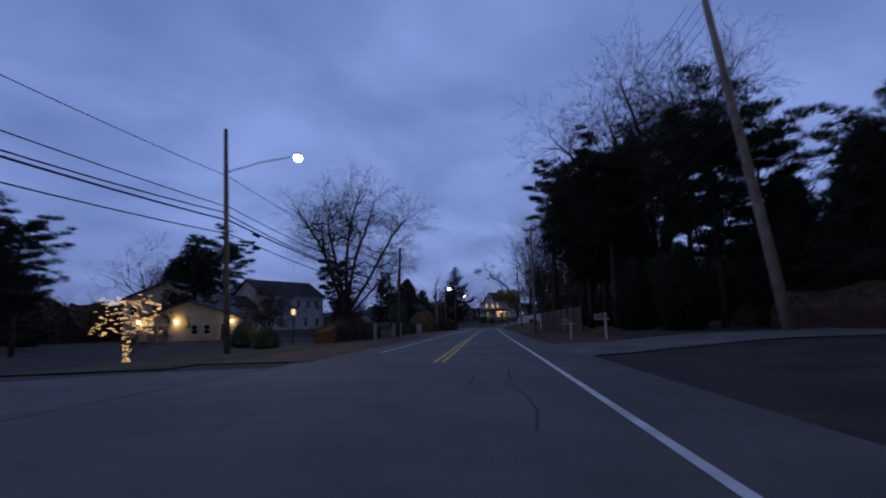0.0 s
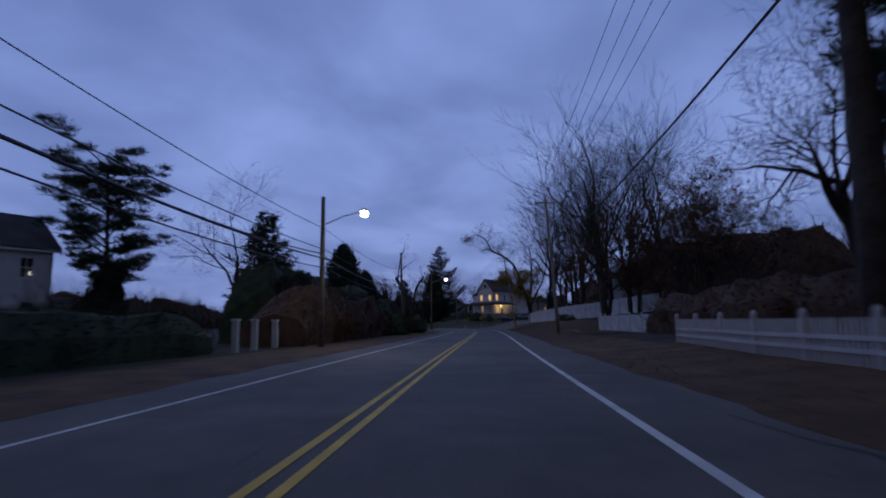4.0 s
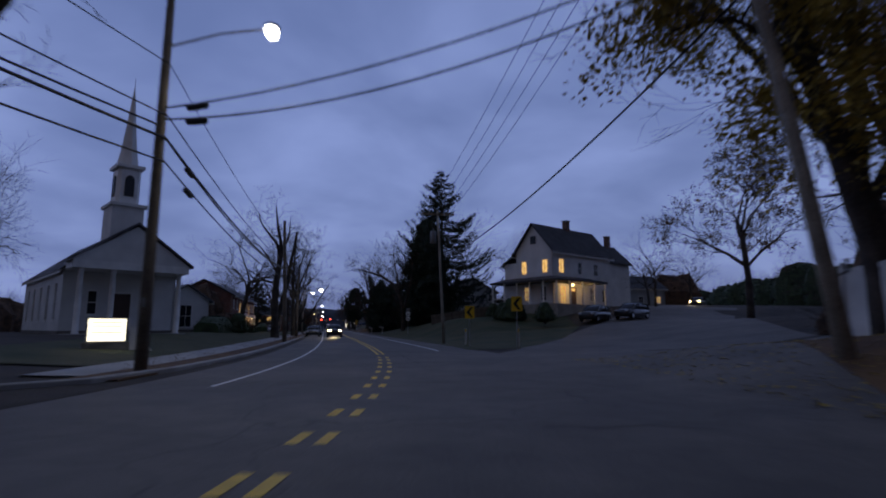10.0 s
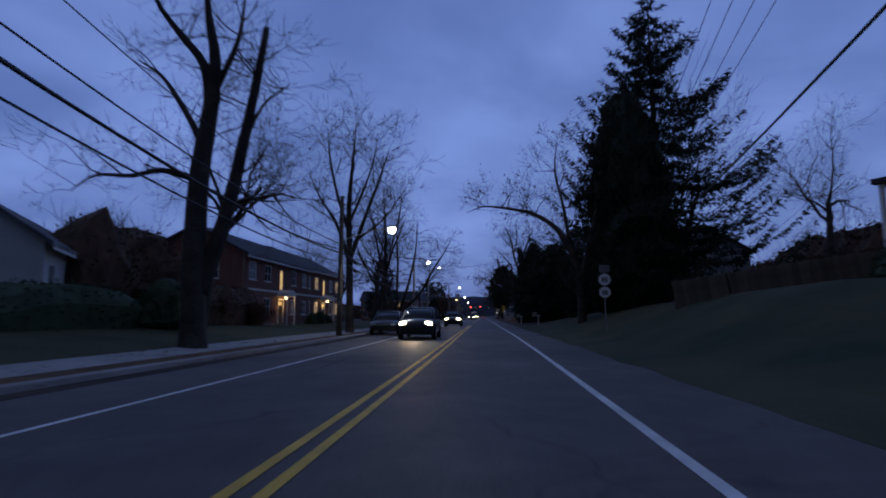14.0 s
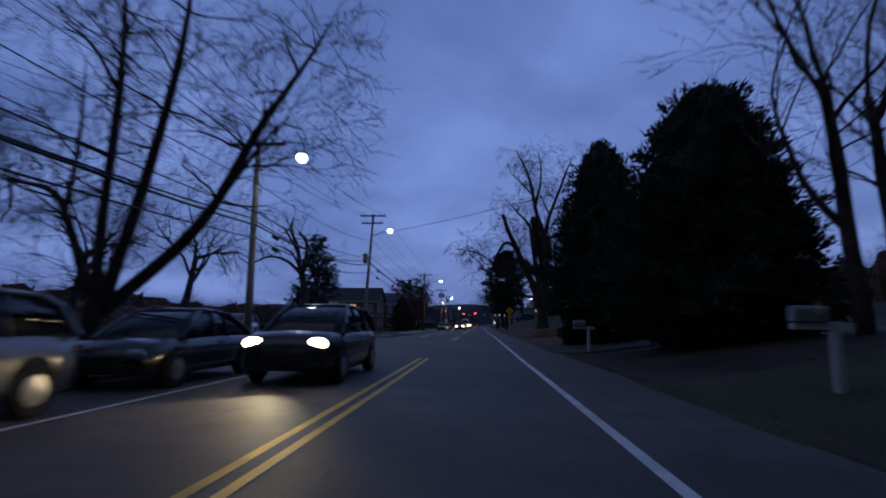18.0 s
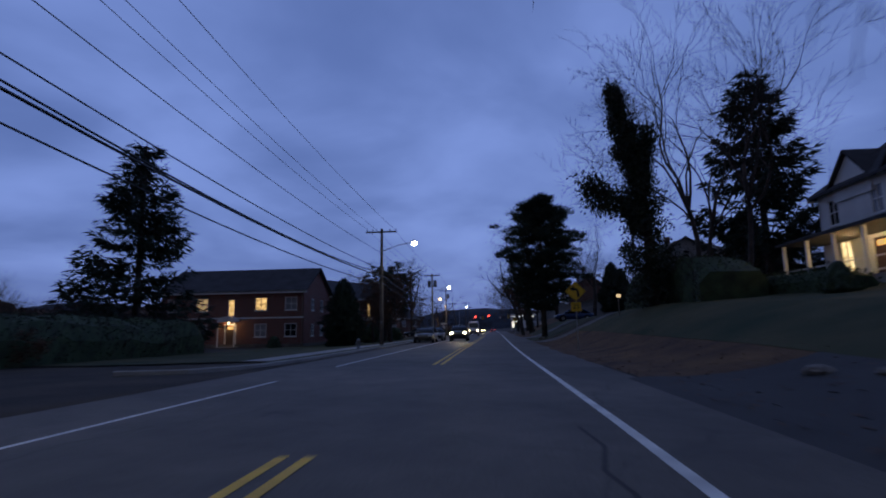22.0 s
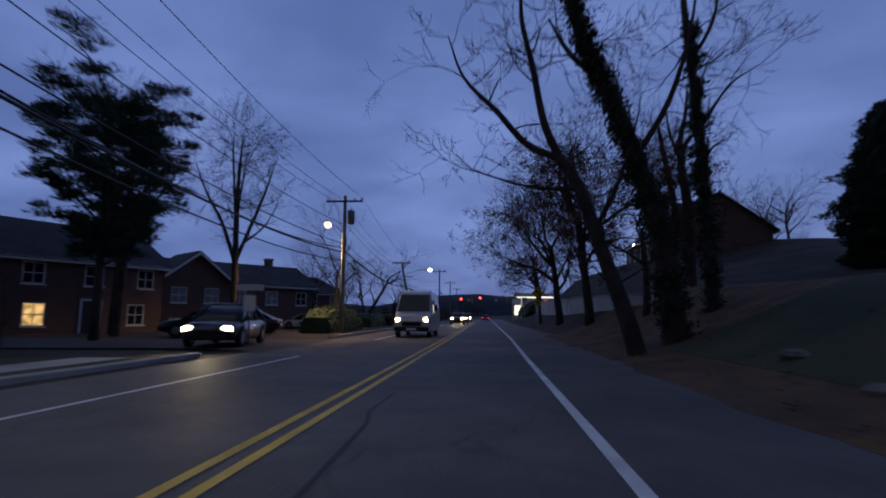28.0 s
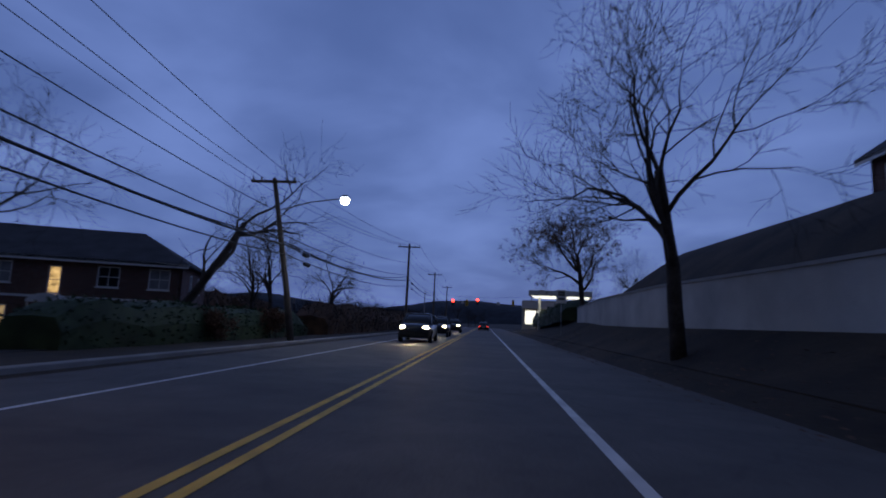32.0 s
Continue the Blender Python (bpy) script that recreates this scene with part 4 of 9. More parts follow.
def hedge(s0, s1, u, width, height, material, label, seed=1, density=70, rough=0.25, name="hedge", leaf=0.16, wild=0.0):
    """A run of bushes along the road: a dark heart with leaves all over."""
    rng = np.random.default_rng(seed)
    heart, coat = Shape(), Shape()
    n = max(3, int((s1 - s0) / 0.9))

    def top(s, w):
        return height * (1 + rough * noise.noise(Vector((s * 0.35, w, seed))) + rough * 0.5 * noise.noise(Vector((s * 1.1, w, seed + 5))))

    v, f, c, d = [], [], [], []
    cross = [(-0.5, 0.0), (-0.52, 0.55), (-0.38, 0.93), (0, 1.0), (0.38, 0.93), (0.52, 0.55), (0.5, 0.0)]
    uu = u if callable(u) else (lambda s: u)
    for i in range(n + 1):
        s = s0 + (s1 - s0) * i / n
        end = 1 - 0.35 * (max(0, 1 - i / 1.5) + max(0, 1 - (n - i) / 1.5))
        for a, b in cross:
            w = width * (1 + rough * 0.7 * noise.noise(Vector((s * 0.5, a * 3, seed + 9))))
            v.append(at(s, uu(s) + a * w * 0.9, ground(s, uu(s)) - 0.05 + b * top(s, a) * 0.93 * end))
    m = len(cross)
    for i in range(n):
        f += [(i * m + k, i * m + k + 1, (i + 1) * m + k + 1, (i + 1) * m + k) for k in range(m - 1)]
    f += [tuple(range(m)), tuple(range(n * m, (n + 1) * m))[::-1]]
    heart.add(v, f)
    count = int((s1 - s0) * density * (height + width) / 3)
    for _ in range(count):
        i, k = rng.integers(0, n), rng.integers(0, m - 1)
        a, b = rng.random(), rng.random()
        p = (v[i * m + k] * (1 - a) + v[i * m + k + 1] * a) * (1 - b) + (v[(i + 1) * m + k] * (1 - a) + v[(i + 1) * m + k + 1] * a) * b
        mid = at(s0 + (s1 - s0) * (i + b) / n, uu(s0 + (s1 - s0) * (i + b) / n), p.z * 0.8)
        o = (p - mid).normalized()
        c.append(p + o * rng.uniform(-0.05, 0.12))
        d.append(o * 0.6 + Vector(rng.normal(size=3)) * 0.6 + Vector((0, 0, 0.25)))
    blades(coat, np.array([tuple(q) for q in c]), np.array([tuple(q) for q in d]), leaf, leaf * 0.6, rng)
    root = thing(name, label, "hedge")
    if wild:
        # bare shoots that stand out of the mass
        pick = rng.choice(len(c), int((s1 - s0) * 26))
        base = np.array([tuple(c[i]) for i in pick])
        way = np.array([tuple(d[i]) for i in pick]) * 0.5 + (0, 0, 0.7) + rng.normal(size=(len(pick), 3)) * 0.4
        way /= np.linalg.norm(way, axis=1)[:, None]
        shoots = Shape()
        for q, e in zip(base, way):
            ln = wild * rng.uniform(0.3, 1.1)
            k = e + rng.normal(size=3) * 0.25
            shoots.tube([q - e * 0.2, q + e * ln * 0.5, q + (e + k) * ln * 0.5], [0.013, 0.01, 0.005], 3, False)
            for _ in range(2):
                w = e + rng.normal(size=3) * 0.5
                shoots.tube([q + e * ln * 0.35, q + e * ln * 0.35 + w * ln * 0.45], [0.008, 0.004], 3, False)
        part("undergrowth", shoots, M_TWIG, root, "bare shoots")
    part("heart", heart, material, root)
    part("leaves", coat, material, root)
    return root


# ---- poles, wires, lamps and signs ----
POLES = {}


def lamp_head(root, m, warm=False):
    """A street lamp at the end of its arm; m places the lamp's eye."""
    p = m.translation
    head = part("lamp_head", Shape().lathe([(0.05, 0.26), (0.14, 0.24), (0.22, 0.18), (0.25, 0.13)], 12, m), M_TIN, root, "grey lamp head", True)
    # The lens swells into a bowl that stands for the lamp's round glare.
    part("lens", Shape().lathe([(0.04, -0.21), (0.14, -0.17), (0.2, -0.08), (0.22, 0.0), (0.2, 0.1)], 12, m), G_SODIUM if warm else G_LED, head, "glowing lens")
    return p


def utility_pole(key, s, u, height, arms=(), cans=(), lamp=None, lean=0.0, lean_along=0.0, pale=False, label="", girth=0.15, warm=False):
    """pole > shaft, cross_arm > insulator, transformer, lamp_arm, lamp_head. lean: metres by which the top stands off towards the road's right."""
    root = thing("utility_pole", label or "weathered wooden utility pole carrying overhead wires", "utility pole", "utility poles")
    put(root, s, u)
    top = Vector((lean, lean_along, height))
    shaft = Shape().tube([(0, 0, -0.4), top * 0.3, top * 0.65, top], [girth * 1.15, girth, girth * 0.85, girth * 0.7], 10)
    part("shaft", shaft, M_POLE_PALE if pale else M_POLE, root, "", True)
    for z, half in arms:
        q = top * (z / height)
        arm = part("cross_arm", Shape().box(q.x - half, q.x + half, q.y - 0.2, q.y - 0.09, z - 0.06, z + 0.06), M_POLE, root, "wooden cross-arm")
        for k in (-0.92, -0.55, 0.55, 0.92):
            part("insulator", Shape().lathe([(0.02, 0), (0.05, 0.05), (0.03, 0.09), (0.05, 0.13), (0.02, 0.18)], 8, Matrix.Translation((q.x + k * half, q.y - 0.145, z + 0.06))), M_TIN, arm, "small insulator")
    for z, side in cans:
        q = top * (z / height)
        can = part("transformer", Shape().lathe([(0.16, -0.5), (0.23, -0.46), (0.24, 0.36), (0.2, 0.42)], 12, Matrix.Translation((q.x + side * 0.42, q.y, z))), M_TIN, root, "grey transformer can", True)
        part("bushing", Shape().lathe([(0.03, 0.42), (0.05, 0.5), (0.03, 0.56), (0.015, 0.66)], 8, Matrix.Translation((q.x + side * 0.42, q.y, z))), M_TIN, can)
    if lamp:
        x, z = lamp
        q = top * (min(z, height - 0.3) / height)
        part("lamp_arm", Shape().tube([(q.x, q.y, z - 0.6), (q.x + (x - q.x) * 0.5, q.y, z - 0.12), (x, q.y, z + 0.12)], [0.035, 0.03, 0.03], 6), M_STEEL, root, "curved steel lamp arm")
        lamp_head(root, Matrix.Translation((x, q.y, z)), warm)
        eye = new("lamp_light", bpy.data.lights.new("lamp_light", "SPOT"))
        eye.data.spot_size, eye.data.spot_blend = radians(152), 0.5
        eye.data.energy, eye.data.color, eye.data.shadow_soft_size = (4600 if warm else 460), ((1.0, 0.62, 0.25) if warm else (0.95, 0.97, 1.0)), 0.15
        eye.matrix_basis = root.matrix_basis @ Matrix.Translation((x, q.y, z - 0.45))
    part("number_plate", Shape().box(-0.05, 0.05, -girth - 0.01, -girth, 1.7, 1.95), M_TIN, root, "small metal tag")
    POLES[key] = (root.matrix_basis.copy(), top, height)
    return root


def hold(key, z, off=0.0):
    """Where a wire is tied on: z up the pole and off to its right."""
    m, top, height = POLES[key]
    return m @ (top * (z / height) + Vector((off, 0, 0)))


def wire(a, b, sag, r, lumps=0, name="overhead_wire", label="black overhead wire sagging between poles"):
    n = 14
    pts = [a.lerp(b, i / n) - Vector((0, 0, sag * 4 * (i / n) * (1 - i / n))) for i in range(n + 1)]
    root = part(name, Shape().tube(pts, [r] * (n + 1), 4, False), M_CABLE)
    tagged(root, label, "overhead wire", "overhead wires")
    for k in range(lumps):
        f = 0.08 + 0.1 * k
        i = int(f * n)
        p, d = pts[i].lerp(pts[i + 1], f * n - i), (pts[i + 1] - pts[i]).normalized()
        part("splice_case", Shape().tube([p - d * 0.35 - Vector((0, 0, 0.09)), p - d * 0.28 - Vector((0, 0, 0.09)), p + d * 0.28 - Vector((0, 0, 0.09)), p + d * 0.35 - Vector((0, 0, 0.09))], [0.04, 0.1, 0.1, 0.04], 8), M_CABLE, root, "black splice case on the cable")
    return root


# left-hand line
utility_pole("a0", -14, -12.5, 11.0, arms=((10.4, 1.1),), lean=0.2)
utility_pole("a", 26, -11.5, 11.9, lamp=(3.5, 10.1), lean=-0.5, cans=())
utility_pole("b", 58.3, -8.3, 9.9, lean=0.3)
utility_pole("c", 88.6, -7.2, 8.2, lamp=(2.3, 7.2))
utility_pole("d", 125.2, -8.8, 10.0, lean=-0.2)
utility_pole("e", 164.6, -6.3, 11.0, arms=((10.8, 1.15),), lamp=(2.9, 9.7), label="tall utility pole with cross-arm and street lamp at a junction")
utility_pole("f", 194, -5.9, 9.8, lean=-0.4)
utility_pole("h", 220.7, -6.5, 8.0, lamp=(2.9, 6.0))
utility_pole("i", 259.5, -7.4, 8.8, arms=((8.55, 1.25),), lamp=(1.9, 8.0), pale=True, label="grey wooden utility pole with cross-arm and street lamp")
utility_pole("j", 287, -8.7, 11.4, arms=((11.2, 1.2), (10.5, 1.0)), lamp=(2.3, 9.8), lean=0.7, pale=True, cans=((7.2, -1),), label="grey wooden utility pole with two cross-arms and a street lamp")
utility_pole("k", 325.6, -7.1, 9.5, arms=((9.2, 1.3),), lamp=(2.7, 8.2))
utility_pole("n", 356.2, -6.6, 8.9, arms=((8.6, 1.1),), lamp=(2.3, 6.9), cans=((7.5, -1), (7.5, 1)), pale=True, label="grey utility pole with two transformer cans")
utility_pole("o", 384.5, -7.2, 8.9, arms=((8.5, 1.2),), cans=((7.5, 1),), lamp=(-1.1, 7.0), warm=True, pale=True, label="utility pole with an orange street lamp and a transformer")
utility_pole("q", 414, -6.7, 7.6, arms=((7.4, 1.1),), lamp=(2.0, 6.6), lean=-1.5, label="leaning utility pole with cross-arm and lamp")
utility_pole("q2", 447, -6.5, 9.5, arms=((9.1, 1.2),))
utility_pole("q3", 480, -6.8, 9.5, arms=((9.1, 1.2),))
utility_pole("q4", 512, -7.0, 9.5, arms=((9.1, 1.2),))
chain = ["a0", "a", "b", "c", "d", "e", "f", "h", "i", "j", "k", "n", "o", "q", "q2", "q3", "q4"]
for x, y in zip(chain, chain[1:]):
    hx, hy = POLES[x][2], POLES[y][2]
    for fx, r, sag, off in ((0.58, 0.04, 0.55, 0.17), (0.64, 0.022, 0.5, 0.17), (0.52, 0.026, 0.6, 0.17), (0.62, 0.03, 0.75, -0.17)):
        wire(hold(x, hx * fx, off), hold(y, hy * fx, off), sag, r, 1 if (r == 0.04 or fx == 0.52) else 0)
    wire(hold(x, hx * 0.78, 0.12), hold(y, hy * 0.78, 0.12), 0.5, 0.016)
    if x in ("h", "i", "j", "k", "n", "o", "q", "q2", "q3"):
        for off in (-1.1, -0.4, 1.1):
            wire(hold(x, hx - 0.1, off), hold(y, hy - 0.1, off), 0.45, 0.013, name="power_line", label="thin power line between cross-arms")

# right-hand line
utility_pole("r0", 27, 16.1, 17.5, pale=True, lean=-2.4, girth=0.25)
utility_pole("r1", 60, 6.8, 12.0, arms=((11.6, 0.8),), cans=((10.4, -1),), pale=True)
utility_pole("r2", 112, 8.2, 13.0, arms=((12.6, 1.1),), pale=True, lean=-0.7)
utility_pole("r3", 160, 9.1, 13.2, arms=((12.9, 1.2), (12.2, 0.9)), pale=True, lean=-2.0)
utility_pole("g", 188.3, 5.75, 9.9, lean=-0.5, girth=0.11, arms=((9.6, 1.25),), cans=((7.9, -1),), pale=True, label="leaning grey utility pole with cross-arm and transformer on the lawn")
utility_pole("g2", 246, 17.5, 10.5, arms=((10.2, 1.0),))
for x, y in (("r0", "r1"), ("r1", "r2"), ("r2", "r3"), ("r3", "g"), ("g", "g2")):
    hx, hy = POLES[x][2], POLES[y][2]
    for off in (-0.9, -0.3, 0.3, 0.9):
        wire(hold(x, hx - 0.2, off), hold(y, hy - 0.2, off), 0.5, 0.012, name="power_line", label="thin power line between cross-arms")
    wire(hold(x, hx * 0.6, 0.1), hold(y, hy * 0.62, 0.1), 0.7, 0.035)
for fx, sag in ((0.66, 0.6), (0.63, 0.9)):
    wire(hold("e", 11 * fx), hold("r3", 13.2 * fx + 0.3), sag, 0.035, 1, label="heavy cable slung across the road")
wire(hold("j", 9.4), at(266, 15.0, 10.6), 0.4, 0.02, label="service wire crossing the road")
wire(hold("h", 5.8), at(246, -17, 5.6), 0.4, 0.014, label="thin service wire to a building")


def square_post(root, h, m=None, w=0.05, label="galvanised sign post"):
    return part("post", Shape().box(-w / 2, w / 2, 0.0, w * 0.6, -0.3, h, m), M_STEEL, root, label)


def plate(outline, m, thick=0.006):
    """A flat sign blank from its outline in x and z."""
    sh = Shape()
    n = len(outline)
    v = [(x, -thick, z) for x, z in outline] + [(x, 0, z) for x, z in outline]
    f = [tuple(range(n)), tuple(range(n, 2 * n))[::-1]] + [(i, n + i, n + (i + 1) % n, (i + 1) % n) for i in range(n)]
    return sh.add([m @ Vector(p) for p in v], f)


def rounded(w, h, r=0.04, n=4):
    pts = []
    for cx, cz, a0 in ((w / 2 - r, -h / 2 + r, -90), (w / 2 - r, h / 2 - r, 0), (-w / 2 + r, h / 2 - r, 90), (-w / 2 + r, -h / 2 + r, 180)):
        pts += [(cx + r * math.cos(radians(a0 + 90 * k / n)), cz + r * math.sin(radians(a0 + 90 * k / n))) for k in range(n + 1)]
    return pts


def lettering(text, size, material, parent, m, name="lettering"):
    cu = bpy.data.curves.new(name, "FONT")
    cu.body, cu.size, cu.align_x, cu.align_y, cu.extrude = text, size, "CENTER", "CENTER", 0.002
    ob = new(name, cu)
    me = bpy.data.meshes.new_from_object(ob.evaluated_get(bpy.context.evaluated_depsgraph_get()))
    bpy.data.objects.remove(ob)
    me.materials.clear()
    me.materials.append(material)
    ob = new(name, me)
    ob.parent = parent
    ob.matrix_basis = m @ pose(0, 0, 0, 90, 0, 0)
    return ob


def chevron_sign(s, u, z, turn=0.0, w=0.62, h=0.76):
    root = thing("chevron_sign", "yellow chevron alignment sign with a black arrow on a steel post", "road sign", "chevron signs at the bend")
    put(root, s, u, turn)
    square_post(root, z + 0.25)
    m = Matrix.Translation((0, -0.005, z))
    board = part("board", plate(rounded(w, h), m), M_SIGNYEL, root, "yellow sign board")
    a = w * 0.36
    part("arrow", plate([(-a, 0), (0.06, -h * 0.4), (a, -h * 0.4), (-0.02, 0), (a, h * 0.4), (0.06, h * 0.4)][::1], Matrix.Translation((0, -0.015, z)), 0.003), M_SIGNBLK, board, "black chevron")
    return root


def curve_sign(s, u, z, turn=0.0):
    """A yellow diamond with a bent arrow over a plate that says 25."""
    root = thing("curve_warning_sign", "yellow diamond left-curve sign above a 25 plate", "road sign", "curve warning signs")
    put(root, s, u, turn)
    square_post(root, z + 0.4, w=0.06)
    m = Matrix.Translation((0, -0.01, z))
    q = 0.52
    board = part("diamond", plate([(0, -q), (q, 0), (0, q), (-q, 0)], m), M_SIGNYEL, root, "yellow diamond board")
    rim = Shape()
    for i in range(4):
        a, b = [(0, -q), (q, 0), (0, q), (-q, 0)][i], [(q, 0), (0, q), (-q, 0), (0, -q)][i]
        rim.add(plate([(a[0] * .94, a[1] * .94), (b[0] * .94, b[1] * .94), (b[0] * .9, b[1] * .9), (a[0] * .9, a[1] * .9)], Matrix.Translation((0, -0.018, z)), 0.002).v, [(0, 1, 2, 3)])
    part("border", rim, M_SIGNBLK, board, "thin black border")
    arrow = Shape()
    path = [(0.13, -0.28), (0.13, -0.08), (0.1, 0.03), (0.02, 0.1), (-0.08, 0.13)]
    for (x0, z0), (x1, z1) in zip(path, path[1:]):
        d = Vector((x1 - x0, 0, z1 - z0)).normalized() * 0.055
        n = Vector((-d.z, 0, d.x))
        arrow.add([(x0 - n.x, -0.02, z + z0 - n.z), (x0 + n.x, -0.02, z + z0 + n.z), (x1 + n.x, -0.02, z + z1 + n.z), (x1 - n.x, -0.02, z + z1 - n.z)], [(0, 3, 2, 1)])
    arrow.add([(-0.06, -0.021, z + 0.27), (-0.3, -0.021, z + 0.14), (-0.06, -0.021, z - 0.01)], [(0, 1, 2)])
    part("arrow", arrow, M_SIGNBLK, board, "black bent arrow")
    low = part("speed_plate", plate(rounded(0.5, 0.46), Matrix.Translation((0, -0.01, z - 0.78))), M_SIGNYEL, root, "yellow plate reading 25")
    lettering("25", 0.36, M_SIGNBLK, low, Matrix.Translation((0, -0.022, z - 0.76)))
    return root


chevron_sign(154.1, 6.9, 2.65)
chevron_sign(175.9, 7.0, 2.35, 10)
chevron_sign(181.5, 5.9, 2.1, 8)
curve_sign(310.7, 6.1, 2.95)
curve_sign(395.0, 6.2, 3.0)

root = thing("route_sign", "two small white route markers with an arrow plate on a post", "road sign")
put(root, 217.5, 7.4)
square_post(root, 3.0)
for z, r in ((2.62, 0.3), (2.0, 0.28)):
    b = part("marker", plate([(r * math.cos(k * math.pi / 8), r * 0.95 * math.sin(k * math.pi / 8)) for k in range(16)], Matrix.Translation((0, -0.01, z))), M_SIGNWHT, root, "round white route marker")
    for k in (-0.09, 0, 0.09):
        part("bar", Shape().box(k - 0.03, k + 0.03, -0.022, -0.018, z - 0.13, z + 0.1), M_SIGNBLK, b, "dark bar")
part("direction_plate", plate(rounded(0.5, 0.36), Matrix.Translation((0, -0.01, 3.15))), M_TIN, root, "plain grey plate")

for s, u in ((184.5, 6.4), (186.3, 6.9), (190.8, 6.3), (153.0, 7.3), (177.5, 7.6)):
    d = thing("delineator_post", "slim white roadside marker post in the grass", "marker post", "marker posts")
    put(d, s, u)
    part("post", Shape().box(-0.05, 0.05, -0.02, 0.02, -0.2, 1.1, None, 0.012), M_VINYL, d)
    part("reflector", Shape().box(-0.035, 0.035, -0.026, -0.02, 0.9, 1.05), M_SIGNYEL, d, "small reflector")


def mailbox(s, u, turn=0.0, z=None, board=False, h=1.1):
    root = thing("mailbox", "pale wooden mailbox post with a rounded metal box", "mailbox", "mailboxes")
    put(root, s, u, turn, z)
    part("post", Shape().box(-0.06, 0.06, -0.06, 0.06, -0.3, h + (0.3 if board else 0), None, 0.012), M_VINYL, root)
    part("arm", Shape().box(-0.62, 0.25, -0.045, 0.045, h - 0.12, h - 0.02), M_VINYL, root, "cross bar")
    prof = [(-0.1, 0), (0.1, 0)] + [(0.1 * math.cos(a), 0.14 + 0.1 * math.sin(a)) for a in np.linspace(0, math.pi, 8)]
    n = len(prof)
    v = [(-0.62, y, h + z0) for y, z0 in prof] + [(-0.12, y, h + z0) for y, z0 in prof]
    box = part("box", Shape().add(v, [tuple(range(n)), tuple(range(n, 2 * n))[::-1]] + [(i, n + i, n + (i + 1) % n, (i + 1) % n) for i in range(n)]), M_TIN, root, "rounded metal box")
    part("flag", Shape().box(-0.3, -0.27, -0.13, -0.115, h + 0.1, h + 0.3), M_SIGNYEL, box)
    return root


mailbox(36.2, 7.1)
mailbox(31.1, 8.3, board=True, h=1.25)
mailbox(261.5, 6.5)
mailbox(357, 8.6)
mailbox(247, 7.2)
root = thing("post_lamp_sign", "small lit lantern sign on a slim post on the bank", "sign")
put(root, 322, 10.75)
square_post(root, 1.3, w=0.07)
part("face", plate(rounded(0.3, 0.22), Matrix.Translation((0, -0.05, 1.38))), G_LANTERN, root, "glowing face")

root = thing("notice_board", "tall white kerbside notice with dark print on a post", "sign")
put(root, 282.6, -10.3, -6)
square_post(root, 1.0)
bd = part("board", plate(rounded(0.85, 1.9), Matrix.Translation((0, -0.02, 2.0))), M_SIGNWHT, root, "white board")
for z, wdt, hgt in ((2.6, 0.6, 0.12), (2.35, 0.5, 0.1), (1.6, 0.55, 0.34), (1.35, 0.4, 0.12)):
    part("bar", Shape().box(-wdt / 2, wdt / 2, -0.034, -0.03, z - hgt / 2, z + hgt / 2), M_SIGNBLK, bd, "dark bar of print")
root = thing("speed_sign", "white rectangular road sign on a post beside the road", "road sign")
put(root, 430, 7.6)
square_post(root, 2.9)
bd = part("board", plate(rounded(0.76, 1.0), Matrix.Translation((0, -0.02, 2.9))), M_SIGNWHT, root, "white board")
for z, wdt in ((3.2, 0.5), (3.02, 0.5), (2.72, 0.46)):
    part("bar", Shape().box(-wdt / 2, wdt / 2, -0.034, -0.03, z - 0.07, z + 0.07), M_SIGNBLK, bd, "dark bar of print")
root = thing("street_name_sign", "street name blade and stop sign back on a post", "road sign")
put(root, 284.5, -11.5, 20)
square_post(root, 2.7)
part("blade", plate(rounded(0.9, 0.22), Matrix.Translation((0, -0.02, 2.75))), M_HEDGE, root, "green name blade")
part("board", plate([(0.36 * math.cos(radians(22.5 + 45 * k)), 0.36 * math.sin(radians(22.5 + 45 * k))) for k in range(8)], Matrix.Translation((0, -0.02, 2.2))), M_TIN, root, "grey back of an octagonal sign")
root = thing("driveway_sign", "small white plates on a post beside the kerb", "sign")
put(root, 369.3, -6.3)
square_post(root, 1.9)
part("face", plate(rounded(1.0, 0.22), Matrix.Translation((0, -0.02, 2.1))), M_SIGNWHT, root, "white blade")
part("board", plate(rounded(0.45, 0.55), Matrix.Translation((0, -0.02, 1.55))), M_SIGNWHT, root, "white board")

# lit church sign
root = thing("church_sign", "brightly lit white notice sign with a sloping flank", "sign")
put(root, 173.9, -11.2, 30, scale=0.76)
part("plinth", Shape().box(-1.1, 1.1, -0.2, 0.2, -0.2, 0.45, None, 0.03), M_STONE, root, "stone plinth")
cab = part("cabinet", Shape().box(-0.95, 0.95, -0.14, 0.14, 0.45, 1.75, None, 0.02), M_TIN, root, "metal sign cabinet")
part("face", Shape().box(-0.88, 0.88, -0.155, -0.143, 0.5, 1.7), G_SIGN, cab, "glowing white face")
for z in (1.5, 1.3, 0.95):
    part("bar", Shape().box(-0.7, 0.7, -0.162, -0.157, z - 0.02, z + 0.02), M_TIN, cab, "grey bar of print")
part("flank", Shape().slab([(1.1, -0.2), (2.3, -0.2), (1.6, 1.2), (1.1, 1.2)], -0.15, 0.15, pose(0, 0, 0, 90, 0, 0)), M_PAINT, root, "pale sloping flank")

